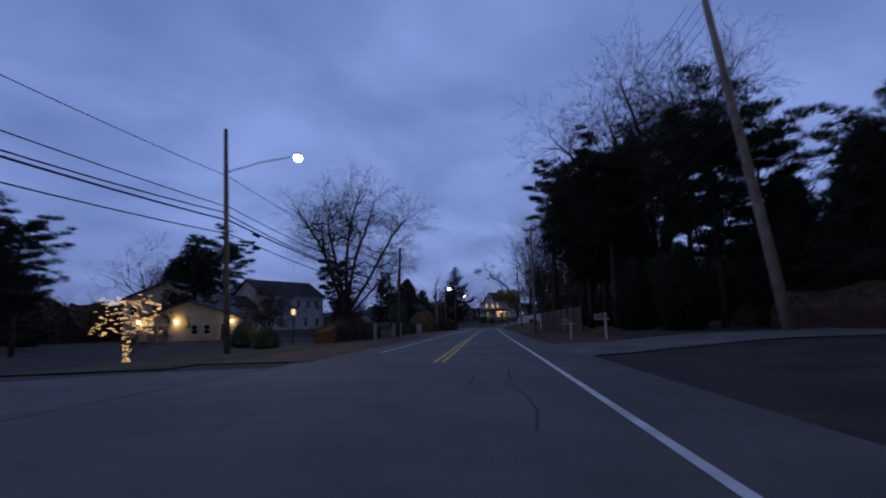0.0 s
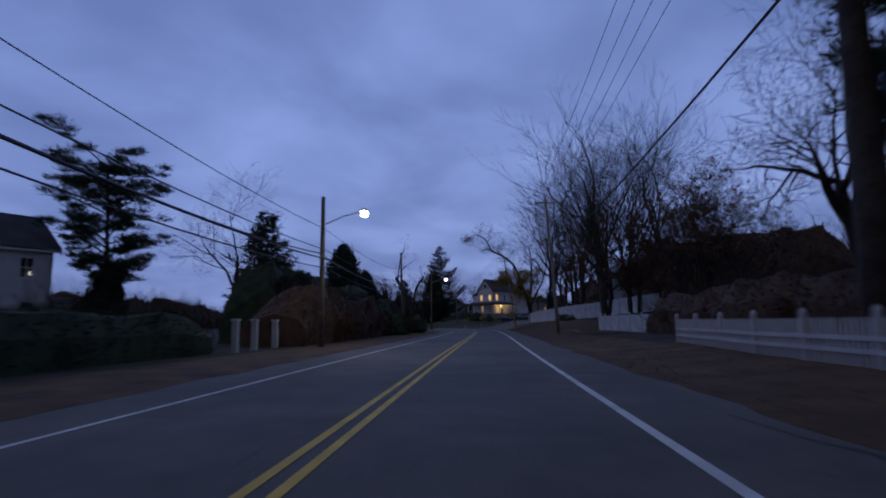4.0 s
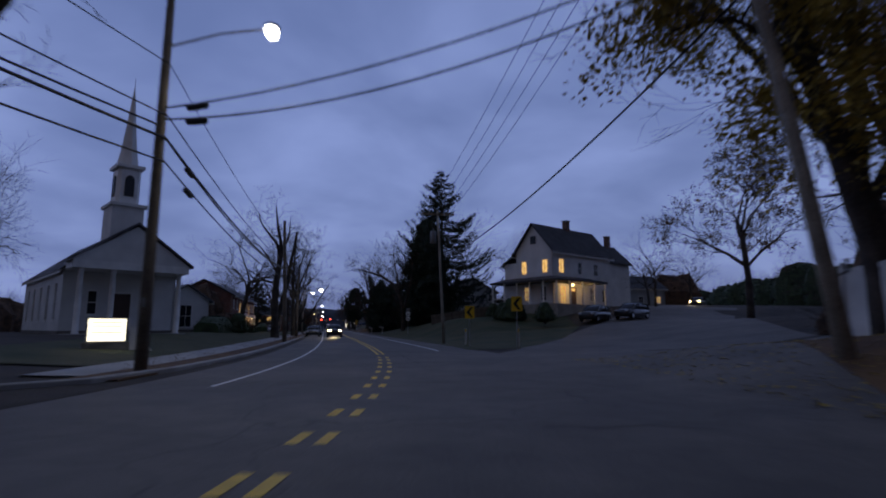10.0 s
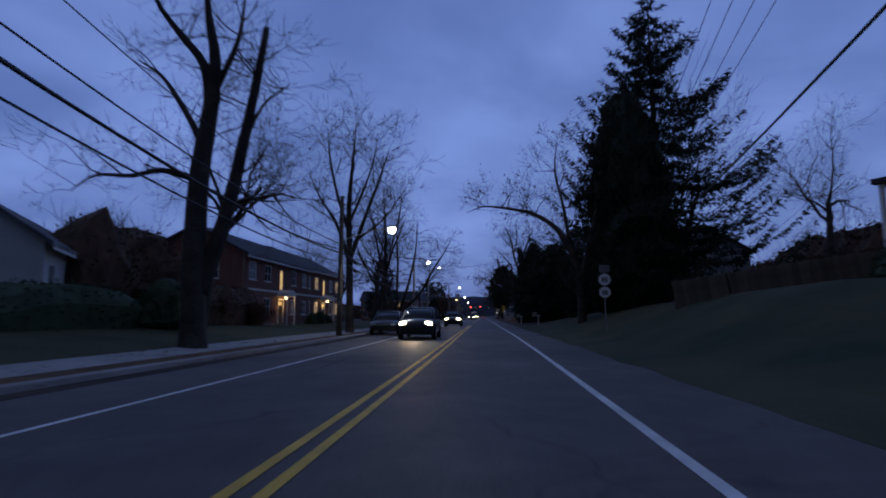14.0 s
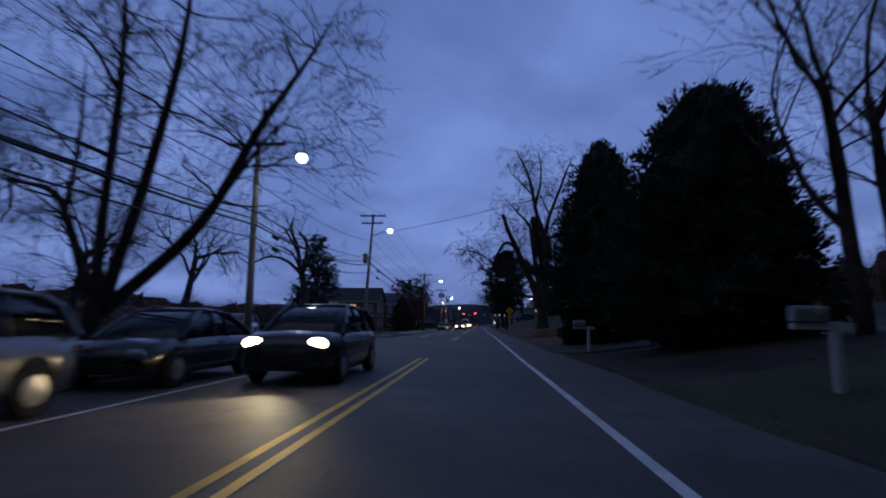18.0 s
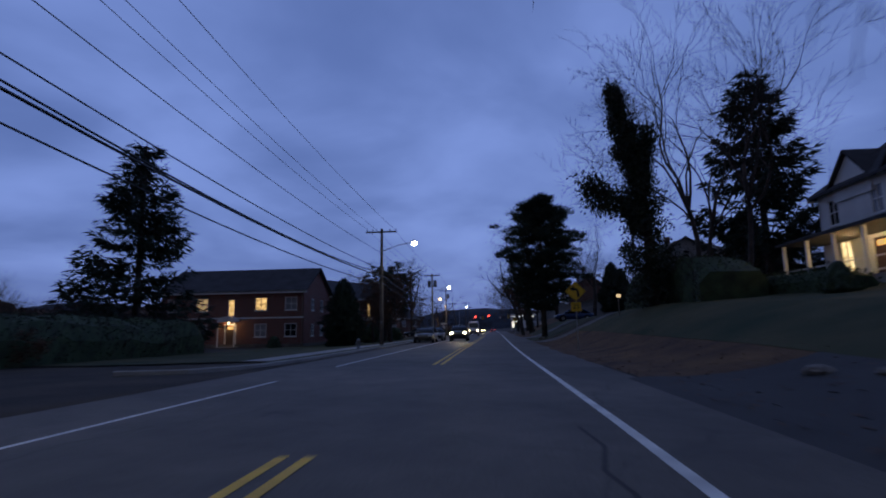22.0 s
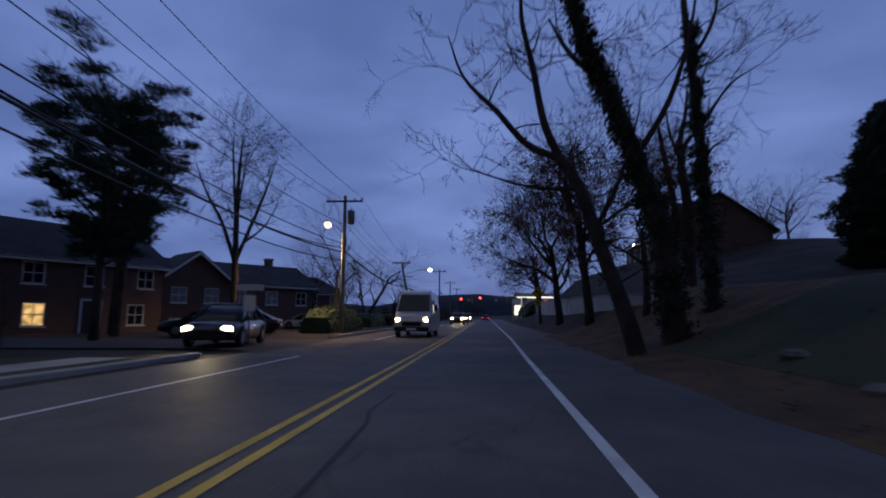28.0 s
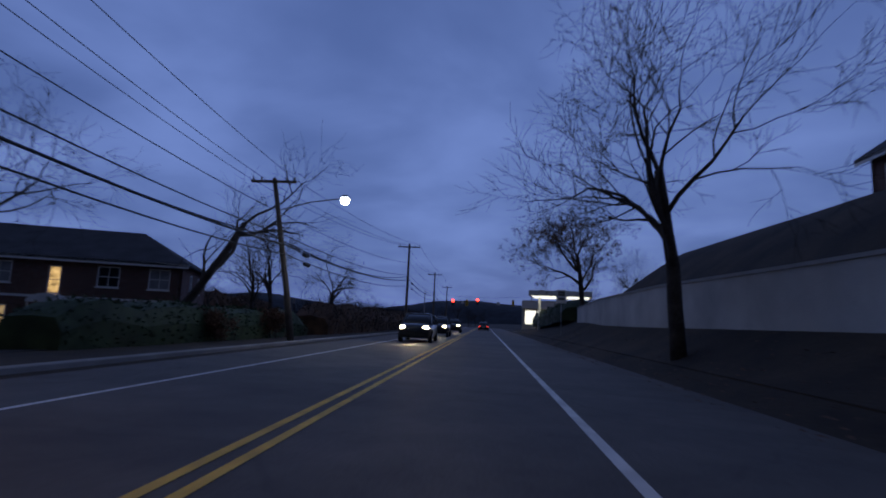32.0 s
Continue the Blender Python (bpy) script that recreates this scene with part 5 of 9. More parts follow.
# traffic signals over the far junction
sig = thing("signal_span", "traffic signals hung from a span wire, two showing red", "traffic signal")
put(sig, 520, 0)
for x in (-13, 13):
    part("mast", Shape().tube([(x, 0, -0.3), (x, 0, 8.6)], [0.16, 0.11], 8), M_STEEL, sig)
part("span_wire", Shape().tube([(-13, 0, 8.2), (-4, 0, 7.5), (4, 0, 7.5), (13, 0, 8.2)], [0.02] * 4, 4), M_CABLE, sig)
for x, z, on in ((-6.0, 6.3, True), (0.0, 6.7, True), (-2.6, 6.3, False), (8.6, 6.7, False)):
    head = part("signal_head", Shape().box(x - 0.3, x + 0.3, -0.12, 0.2, z - 0.95, z + 0.5, None, 0.04), M_SIGNYEL if not on else M_SIGNBLK, sig, "three-lens signal head")
    for k, zz in enumerate((z + 0.15, z - 0.25, z - 0.65)):
        # Lit red lenses are drawn oversized: their glow is put into the shape.
        part("lens", Shape().lathe([(0.36 if (k == 0 and on) else 0.14, 0), (0.28 if (k == 0 and on) else 0.12, 0.05)], 12, Matrix.Translation((x, -0.13, zz)) @ pose(0, 0, 0, 90, 0, 0)), G_RED if (k == 0 and on) else M_RUBBER, head)
part("plate", plate(rounded(0.7, 0.7), Matrix.Translation((5.0, -0.1, 6.2))), M_SIGNWHT, sig, "white lane-use plate")
part("plate", plate(rounded(0.6, 0.7), Matrix.Translation((-3.6, -0.1, 6.2))), M_SIGNWHT, sig, "white lane-use plate")


# ---- buildings ----
MESHES = {}


def shared(key, make, material):
    """One mesh for all pieces of the same shape."""
    if key not in MESHES:
        MESHES[key] = make().mesh(key[0], material)
    return MESHES[key]


PANES = {"dark": M_PANE, "blind": M_BLIND, "lit": G_WINDOW, "dim": G_WINDOWDIM, "bright": G_PORCH}


def wall_shape(w, h, holes, thick=0.22, gable=0.0):
    """An upright wall in x and z, its face at y = 0, with real openings; one closed piece."""
    xs = sorted({0.0, w, *[round(x, 4) for o in holes for x in (o[0] - o[2] / 2, o[0] + o[2] / 2)]})
    zs = sorted({0.0, h, *[round(z, 4) for o in holes for z in (o[1], o[1] + o[3])]})
    nx, nz = len(xs), len(zs)

    def solid(i, j):
        if not (0 <= i < nx - 1 and 0 <= j < nz - 1):
            return False
        cx, cz = (xs[i] + xs[i + 1]) / 2, (zs[j] + zs[j + 1]) / 2
        return not any(abs(cx - o[0]) < o[2] / 2 and o[1] < cz < o[1] + o[3] for o in holes)

    k = nx * nz
    v = [(x, y, z) for y in (0, thick) for z in zs for x in xs]
    f = []
    for i in range(nx - 1):
        for j in range(nz - 1):
            if not solid(i, j):
                continue
            a, b, c, d = j * nx + i, j * nx + i + 1, (j + 1) * nx + i + 1, (j + 1) * nx + i
            f += [(a, b, c, d), (d + k, c + k, b + k, a + k)]
            for (p, q), other in (((a, b), (i, j - 1)), ((b, c), (i + 1, j)), ((c, d), (i, j + 1)), ((d, a), (i - 1, j))):
                if not solid(*other) and not (gable and other[1] == nz - 1):
                    f.append((q, p, p + k, q + k))
    if gable:
        top = [(nz - 1) * nx + i for i in range(nx)]
        v += [(w / 2, 0, h + gable), (w / 2, thick, h + gable)]
        m = 2 * k
        f += [tuple(top) + (m,), tuple(q + k for q in top[::-1]) + (m + 1,), (top[-1], top[-1] + k, m + 1, m), (m, m + 1, top[0] + k, top[0])]
    return Shape().add(v, f)


def frame_shape(w, h, bars=1):
    """A two-sash window frame in one piece, with glazing bars."""
    b, n = 0.07, bars + 1
    half = (h - 2 * b - 0.05) / 2
    pane = (w - 2 * b - 0.03 * bars) / n
    holes = [(b + pane / 2 + i * (pane + 0.03), z, pane, half) for i in range(n) for z in (b, b + half + 0.05)]
    sh = wall_shape(w, h, holes, 0.1)
    sh.v = [(x - w / 2, y - 0.05, z) for x, y, z in sh.v]
    return sh


def opening(root, m, kind, w, h, shutters=False, trim=True):
    """A window or door set in its hole; m: the middle of its foot, facing -y."""
    if kind.startswith("door"):
        door = again("door", shared(("door_leaf", w, h), lambda: Shape().box(-w / 2, w / 2, 0.06, 0.11, 0, h).box(-w * 0.32, w * 0.32, 0.05, 0.06, h * 0.1, h * 0.45).box(-w * 0.32, w * 0.32, 0.05, 0.06, h * 0.55, h * 0.78), M_DOOR), root, m, "panelled front door")
        again("frame", shared(("door_frame", w, h), lambda: Shape().box(-w / 2 - 0.12, -w / 2, -0.04, 0.1, 0, h + 0.12).box(w / 2, w / 2 + 0.12, -0.04, 0.1, 0, h + 0.12).box(-w / 2, w / 2, -0.04, 0.1, h, h + 0.12), M_PAINT), door)
        if kind == "door_lit":
            again("pane", shared(("door_pane", w, h), lambda: Shape().box(-w * 0.3, w * 0.3, 0.04, 0.055, h * 0.8, h * 0.93), G_WINDOW), door, None, "small lit door light")
        return door
    win = again("window", shared(("window_frame", w, h), lambda: frame_shape(w, h, 1 if w > 0.8 else 0), M_PAINT), root, m @ Matrix.Translation((0, 0.06, 0)))
    again("pane", shared(("pane", w, h, kind), lambda: Shape().box(-w / 2 + 0.05, w / 2 - 0.05, 0.015, 0.03, 0.05, h - 0.05), PANES[kind]), win, None, {"lit": "lamp-lit pane", "bright": "brightly lit pane", "dim": "dimly lit pane"}.get(kind, ""))
    if trim:
        again("sill", shared(("sill", w), lambda: Shape().box(-w / 2 - 0.06, w / 2 + 0.06, -0.14, 0.0, -0.07, 0.0), M_PAINT), win)
    if shutters:
        for k in (-1, 1):
            again("shutter", shared(("shutter", h), lambda: Shape().box(-0.19, 0.19, -0.1, -0.065, 0, h), M_SHUTTER), win, Matrix.Translation((k * (w / 2 + 0.2), 0, 0)))
    return win


def roof_shape(w, d, eave, rise, over=0.4, hip=0.0, along="x"):
    """A pitched roof with thickness; hip: how far the ridge stops short of the ends."""
    if along == "y":
        sh = roof_shape(d, w, eave, rise, over, hip)
        sh.v = [(-y, x, z) for x, y, z in sh.v]
        return sh
    a, b, t = w / 2 + over, d / 2 + over, 0.16
    drop = rise * over / (d / 2)
    r = w / 2 + over - hip
    low = [(-a, -b, eave - drop), (a, -b, eave - drop), (a, b, eave - drop), (-a, b, eave - drop)]
    top = [(-r, 0, eave + rise), (r, 0, eave + rise)]
    v = [(x, y, z + t) for x, y, z in low + top] + low + top
    faces = [(0, 1, 5, 4), (2, 3, 4, 5), (1, 2, 5), (3, 0, 4)] if hip else [(0, 1, 5, 4), (2, 3, 4, 5)]
    sh = Shape().add(v, faces + [tuple(6 + i for i in f[::-1]) for f in faces])
    for i, j in ((0, 1), (1, 2), (2, 3), (3, 0)) if hip else ((0, 1), (2, 3), (1, 5), (5, 2), (3, 4), (4, 0)):
        sh.add([v[i], v[j], v[6 + j], v[6 + i]], [(3, 2, 1, 0)])
    return sh


def building(name, label, cat, w, d, eave, rise, walls, roof, holes, along="x", hip=0.0, over=0.4, chimneys=(), shutters=False, base=M_STONE, group=""):
    """house > wall (four), roof, chimney, window > frame, pane, sill, shutter; door. It faces -y; holes per side: S, N, E, W."""
    root = thing(name, label, cat, group)
    sides = {"S": (w, pose(-w / 2, -d / 2, 0)), "N": (w, pose(w / 2, d / 2, 0, 0, 0, 180)), "E": (d, pose(w / 2, -d / 2, 0, 0, 0, 90)), "W": (d, pose(-w / 2, d / 2, 0, 0, 0, -90))}
    for key, (length, m) in sides.items():
        spec = holes.get(key, [])
        g = rise if (not hip and ((along == "x" and key in "EW") or (along == "y" and key in "SN"))) else 0.0
        wall = part("wall", wall_shape(length, eave, spec, 0.22, g), walls, root)
        wall.matrix_basis = m
        for x, z, ww, hh, kind in spec:
            opening(root, m @ Matrix.Translation((x, 0, z)), kind, ww, hh, shutters and not kind.startswith("door"))
    part("roof", roof_shape(w, d, eave, rise, over, hip, along), roof, root, "shingled roof")
    part("foundation", Shape().box(-w / 2 - 0.05, w / 2 + 0.05, -d / 2 - 0.05, d / 2 + 0.05, -1.2, 0.25), base, root, "low foundation")
    for y in ((-d / 2 - over, d / 2 + over - 0.04) if along == "x" else ()):
        part("eaves_board", Shape().box(-w / 2 - over, w / 2 + over, y, y + 0.04, eave - rise * over / (d / 2) - 0.12, eave - rise * over / (d / 2) + 0.16), M_PAINT, root, "white eaves board")
    for x in ((-w / 2 - over, w / 2 + over - 0.04) if along == "y" else ()):
        part("eaves_board", Shape().box(x, x + 0.04, -d / 2 - over, d / 2 + over, eave - rise * over / (w / 2) - 0.12, eave - rise * over / (w / 2) + 0.16), M_PAINT, root, "white eaves board")
    for x, y, z in chimneys:
        c = part("chimney", Shape().box(x - 0.32, x + 0.32, y - 0.32, y + 0.32, eave, z), M_DARKBRICK, root, "brick chimney")
        part("cap", Shape().box(x - 0.4, x + 0.4, y - 0.4, y + 0.4, z, z + 0.12), M_CONCRETE, c)
    return root


def row(n, w, z, ww, hh, kinds, start=1.3):
    """n like openings evenly along a wall; kinds repeats."""
    return [(start + (w - 2 * start) * (i / max(1, n - 1)), z, ww, hh, kinds[i % len(kinds)]) for i in range(n)]


def bulb(root, p, r=0.09, name="porch_lamp", glowing=None):
    part(name, Shape().lathe([(r * 0.3, -r), (r, -r * 0.3), (r, r * 0.4), (r * 0.3, r)], 10, Matrix.Translation(p)), glowing or G_WARM, root, "glowing lamp")


def warm_light(m, p, watts=40, r=0.1):
    ob = new("porch_light", bpy.data.lights.new("porch_light", "POINT"))
    ob.data.energy, ob.data.color, ob.data.shadow_soft_size = watts, (1.0, 0.66, 0.3), r
    ob.matrix_basis = m @ Matrix.Translation(p)


# small garage house and the house behind it
g = building("garage_house", "small pale gabled garage house with lit wall lamps", "house", 12.0, 8.0, 2.6, 1.95, M_CREAM, M_ROOF_GREY,
             {"S": [(2.4, 0.0, 2.6, 2.05, "blind"), (6.5, 0.9, 0.8, 1.1, "dark"), (7.9, 0.9, 0.8, 1.1, "dark"), (9.9, 0.0, 0.9, 2.05, "door")], "E": row(3, 8, 0.9, 0.9, 1.1, ["dark"])}, along="y")
put(g, 61, -32.0, 5, z=-0.1)
for x in (-5.7, -1.5, 4.7):
    bulb(g, (x, -4.15, 2.35), 0.14)
    warm_light(g.matrix_basis, (x, -4.5, 2.25), 60 if x == -1.5 else 30)
h = building("house", "pale two-storey gabled house behind a garage", "house", 11, 8, 5.4, 2.2, M_CREAM, M_ROOF_GREY, {"S": row(4, 11, 3.2, 0.9, 1.3, ["dark"]) + row(3, 11, 0.9, 0.9, 1.3, ["dark"], 2.2)}, along="y")
put(h, 71, -41.5, 5, z=0.2)
lp = thing("garden_lamp_post", "short lamp post with a warm glowing lantern by the driveway", "lamp post")
put(lp, 38.8, -12.9)
part("post", Shape().tube([(0, 0, -0.2), (0, 0, 2.2)], [0.05, 0.04], 8), M_SHUTTER, lp)
lan = part("lantern", Shape().box(-0.16, 0.16, -0.16, 0.16, 2.2, 2.26).box(-0.18, 0.18, -0.18, 0.18, 2.72, 2.8), M_SHUTTER, lp)
part("lens", Shape().lathe([(0.08, 2.26), (0.16, 2.35), (0.16, 2.62), (0.08, 2.72)], 10), G_LANTERN, lan, "glowing warm glass")
warm_light(lp.matrix_basis, (0, 0, 3.0), 220, 0.2)
h = building("house", "long white two-storey house with dark roof beyond a hedge", "house", 13.0, 8.6, 6.1, 2.7, M_SIDING, M_ROOF,
             {"S": row(6, 13.0, 3.9, 0.85, 1.45, ["dark", "dark", "blind", "dark", "dark", "dark"], 1.5) + row(5, 13.0, 0.8, 0.9, 1.5, ["dark", "dark", "blind", "dark", "dark"]),
              "W": [(2.6, 3.7, 0.85, 1.4, "dark"), (6.0, 3.7, 0.85, 1.4, "dark")]})
put(h, 92, -36, 60, z=0.8)
part("wing_wall", Shape().box(-10.4, -6.52, -2.6, 3.4, -1.0, 4.3), M_SIDING, h, "lower white wing")
wing = part("wing_roof", roof_shape(4.6, 6.4, 4.3, 1.7, 0.3), M_ROOF, h, "dark wing roof")
wing.matrix_basis = Matrix.Translation((-8.5, 0.4, 0))
part("side_porch", Shape().box(6.52, 8.4, -2.4, 1.6, -1.0, 2.5).box(6.52, 8.6, -2.7, 1.9, 2.5, 2.75), M_PAINT, h, "low white side porch")

# house on the wooded hill
h = building("house", "dark grey house on a wooded rise", "house", 12, 9, 5.2, 2.6, M_GREYSIDE, M_ROOF, {"S": row(4, 12, 3.0, 0.9, 1.3, ["dark"]), "W": row(3, 9, 3.0, 0.9, 1.3, ["dark"])}, along="y")
put(h, 153, 30, 10, z=3.2)

# church
ch = building("church", "white clapboard church with columned portico, belfry and tall spire", "church", 9.2, 17.0, 4.7, 3.2, M_SIDING, M_ROOF_GREY,
              {"S": [(4.6, 0.1, 1.5, 2.9, "door"), (2.3, 1.4, 0.8, 1.8, "dark"), (6.9, 1.4, 0.8, 1.8, "dark")], "E": row(5, 17, 1.0, 1.0, 2.8, ["blind", "dark"], 2.2), "W": row(5, 17, 1.0, 1.0, 2.8, ["blind", "dark"], 2.2)}, along="y", over=0.35)
put(ch, 201.5, -22.6, 33, z=0.7)
ch.matrix_basis = ch.matrix_basis @ Matrix.Diagonal((0.82, 1, 1, 1))
for x in (-3.9, -1.5, 1.5, 3.9):
    c = part("column", Shape().lathe([(0.3, -0.2), (0.3, 0.1), (0.24, 0.15), (0.22, 2.6), (0.19, 4.3), (0.27, 4.4), (0.27, 4.55)], 14, Matrix.Translation((x, -10.9, 0))), M_PAINT, ch, "white round column", True)
part("portico_floor", Shape().box(-4.6, 4.6, -11.4, -8.5, -0.4, 0.05).box(-3, 3, -11.8, -11.4, -0.4, -0.1), M_CONCRETE, ch)
part("entablature", Shape().box(-4.6, 4.6, -11.3, -8.5, 4.55, 5.1), M_PAINT, ch)
part("pediment", Shape().add([(-4.6, -11.3, 5.1), (4.6, -11.3, 5.1), (0, -11.3, 7.8), (-4.6, -8.5, 5.1), (4.6, -8.5, 5.1), (0, -8.5, 7.8)], [(0, 1, 2), (5, 4, 3), (0, 2, 5, 3), (1, 4, 5, 2)]), M_SIDING, ch)
part("pediment_roof", Shape().add([(-4.95, -11.5, 5.0), (0, -11.5, 7.95), (4.95, -11.5, 5.0), (-4.95, -8.4, 5.0), (0, -8.4, 7.95), (4.95, -8.4, 5.0), (-4.95, -11.5, 5.15), (0, -11.5, 8.12), (4.95, -11.5, 5.15), (-4.95, -8.4, 5.15), (0, -8.4, 8.12), (4.95, -8.4, 5.15)],
                                   [(6, 7, 10, 9), (7, 8, 11, 10), (0, 3, 4, 1), (1, 4, 5, 2), (0, 1, 7, 6), (1, 2, 8, 7), (0, 6, 9, 3), (2, 5, 11, 8)]), M_ROOF_GREY, ch)
tw = part("tower", Shape().box(-1.35, 1.35, -8.3, -5.6, 5.5, 9.8).box(-1.55, 1.55, -8.5, -5.4, 9.8, 10.05), M_SIDING, ch, "square white tower")
bel = part("belfry", Shape().box(-1.0, 1.0, -7.95, -5.95, 10.05, 13.0, None, 0.25).box(-1.2, 1.2, -8.15, -5.75, 13.0, 13.25), M_PAINT, ch, "white belfry")
for x, y, r in ((0, -7.97, 0), (1.02, -6.95, 90), (-1.02, -6.95, -90)):
    part("louvre", Shape().slab([(-0.4, 0), (0.4, 0), (0.4, 1.3)] + [(0.4 * math.cos(a), 1.3 + 0.4 * math.sin(a)) for a in np.linspace(0.4, 2.74, 6)] + [(-0.4, 1.3)], -0.02, 0.05, pose(x, y, 10.7, 0, 0, r) @ pose(0, 0, 0, 90, 0, 0)), M_SHUTTER, bel, "dark arched louvre")
part("spire", Shape().lathe([(1.0, 0), (0.72, 1.4), (0.42, 3.6), (0.14, 6.0), (0.03, 6.9)], 8, Matrix.Translation((0, -6.95, 13.25))), M_SIDING, ch, "tall pale spire")
part("finial", Shape().tube([(0, -6.95, 20.1), (0, -6.95, 20.9)], [0.03, 0.015], 6), M_STEEL, ch)

ann = building("church_annex", "low white arcaded church annex with a gabled end", "church hall", 4.4, 8, 3.3, 1.5, M_SIDING, M_ROOF_GREY, {"S": [(2.2, 0.5, 1.2, 2.3, "dark")], "E": row(3, 8, 0.9, 0.9, 1.6, ["dark"])}, along="y")
put(ann, 212.5, -18.8, 28, z=0.7)
arc = thing("arcade_wing", "low white wing with three dark arched openings", "church hall")
put(arc, 213.0, -25.0, 28, z=0.7)
sh = Shape()
for x0, x1 in ((-3.9, -3.3), (-1.9, -1.3), (0.7, 1.3), (3.0, 3.6)):
    sh.box(x0, x1, -0.3, 0.0, 0, 2.2)
sh.box(-3.9, 3.6, -0.3, 0.0, 2.75, 3.3)
for cx in (-2.6, -0.3, 2.15):
    for k in range(8):
        a0, a1 = math.pi * k / 8, math.pi * (k + 1) / 8
        sh.add([(cx + 0.72 * math.cos(a0), -0.3, 2.1 + 0.65 * math.sin(a0)), (cx + 0.72 * math.cos(a1), -0.3, 2.1 + 0.65 * math.sin(a1)), (cx + 1.0 * math.cos(a1), -0.3, 2.8), (cx + 1.0 * math.cos(a0), -0.3, 2.8)], [(0, 1, 2, 3)])
part("arcade", sh, M_PAINT, arc, "white arches")
# Dark pane material replaces a white wall to give the arches their shade.
part("back_wall", Shape().box(-3.9, 3.6, 0.3, 2.4, 0, 3.2), M_PANE, arc, "dark wall standing in for the shade behind the arches")
part("roof", roof_shape(7.6, 3.6, 3.3, 0.9, 0.25), M_ROOF_GREY, arc)
arc.children[2].matrix_basis = Matrix.Translation((-0.15, 1.2, 0))
part("floor", Shape().box(-3.9, 3.6, -0.3, 2.4, -0.5, 0.05), M_CONCRETE, arc)

# corner house with the lit porch
hc = building("corner_house", "white gabled house with dark roof, lit windows and wrap-around porch", "house", 11.2, 5.4, 6.4, 3.1, M_SIDING, M_ROOF,
              {"S": [(1.6, 3.7, 1.0, 1.7, "lit"), (5.0, 3.7, 0.8, 1.5, "dark"), (8.2, 3.7, 0.9, 1.5, "dark"), (1.8, 0.3, 1.0, 2.0, "dim"), (3.7, 0.1, 1.0, 2.1, "door_lit"), (7.4, 0.7, 1.2, 1.6, "blind"), (9.8, 0.6, 1.0, 1.6, "dark")],
               "W": [(1.2, 3.7, 0.85, 1.6, "lit"), (4.3, 3.7, 0.85, 1.6, "lit"), (1.6, 0.6, 0.9, 1.7, "dim"), (4.0, 0.6, 0.9, 1.7, "dark")]},
              chimneys=((0.6, 0.0, 10.6),), over=0.4)
put(hc, 212.9, 27.0, 27, z=3.7, scale=1.06)
# a lean-to behind the gable and a lower wing at the far end
part("lean_to_wall", Shape().box(-5.59, 2.0, 2.7, 4.6, 0.0, 5.2), M_SIDING, hc, "white clapboard lean-to")
part("lean_to_roof", Shape().add([(-5.9, 2.6, 6.35), (2.3, 2.6, 6.35), (2.3, 5.0, 5.0), (-5.9, 5.0, 5.0), (-5.9, 2.6, 6.2), (2.3, 2.6, 6.2), (2.3, 5.0, 4.85), (-5.9, 5.0, 4.85)],
                                 [(0, 1, 2, 3), (7, 6, 5, 4), (0, 3, 7, 4), (1, 5, 6, 2), (3, 2, 6, 7), (0, 4, 5, 1)]), M_ROOF, hc, "dark shingled lean-to roof")
w_ = opening(hc, pose(-5.59, 3.6, 3.5, 0, 0, -90), "lit", 0.7, 1.3)
part("wing_wall", Shape().box(5.59, 10.6, -2.3, 2.3, -1.6, 5.9), M_SIDING, hc, "white clapboard wing")
wing = part("wing_roof", roof_shape(5.2, 4.6, 5.9, 2.3, 0.35), M_ROOF, hc, "dark wing roof")
wing.matrix_basis = Matrix.Translation((8.1, 0, 0))
c_ = part("chimney", Shape().box(9.0, 9.6, -0.3, 0.3, 6.5, 9.6), M_DARKBRICK, hc, "brick chimney")
part("cap", Shape().box(8.93, 9.67, -0.37, 0.37, 9.6, 9.72), M_CONCRETE, c_)
for x in (6.8, 9.0):
    opening(hc, pose(x, -2.3, 3.5), "dark", 0.8, 1.4)
    opening(hc, pose(x, -2.3, 0.8), "blind", 0.8, 1.4)
porch = part("porch_roof", Shape().add([(-8.2, -5.3, 2.75), (-5.6, -2.7, 3.35), (-5.6, 4.6, 3.35), (-8.2, 4.6, 2.75), (1.0, -5.3, 2.75), (1.0, -2.7, 3.35),
                                        (-8.2, -5.3, 2.55), (-5.6, -2.7, 2.55), (-5.6, 4.6, 2.55), (-8.2, 4.6, 2.55), (1.0, -5.3, 2.55), (1.0, -2.7, 2.55)],
                                       [(0, 1, 2, 3), (0, 4, 5, 1), (6, 9, 8, 7), (6, 7, 11, 10), (0, 3, 9, 6), (0, 6, 10, 4), (4, 10, 11, 5), (3, 2, 8, 9)]), M_ROOF, hc, "low porch roof")
part("porch_floor", Shape().box(-8.0, -5.6, -5.1, 4.6, -1.9, 0.1).box(-5.6, 1.0, -5.1, -2.7, -1.9, 0.1).box(-3.2, -1.2, -6.2, -5.1, -1.0, -0.35), M_POLE_PALE, hc)
for x, y in ((-7.9, 4.4), (-7.9, 2.5), (-7.9, 0.6), (-7.9, -1.3), (-7.9, -3.2), (-7.9, -5.0), (-5.6, -5.0), (-3.4, -5.0), (-1.2, -5.0), (0.9, -5.0)):
    part("porch_post", Shape().box(x - 0.08, x + 0.08, y - 0.08, y + 0.08, 0.1, 2.55, None, 0.015), M_PAINT, hc, "white porch post")
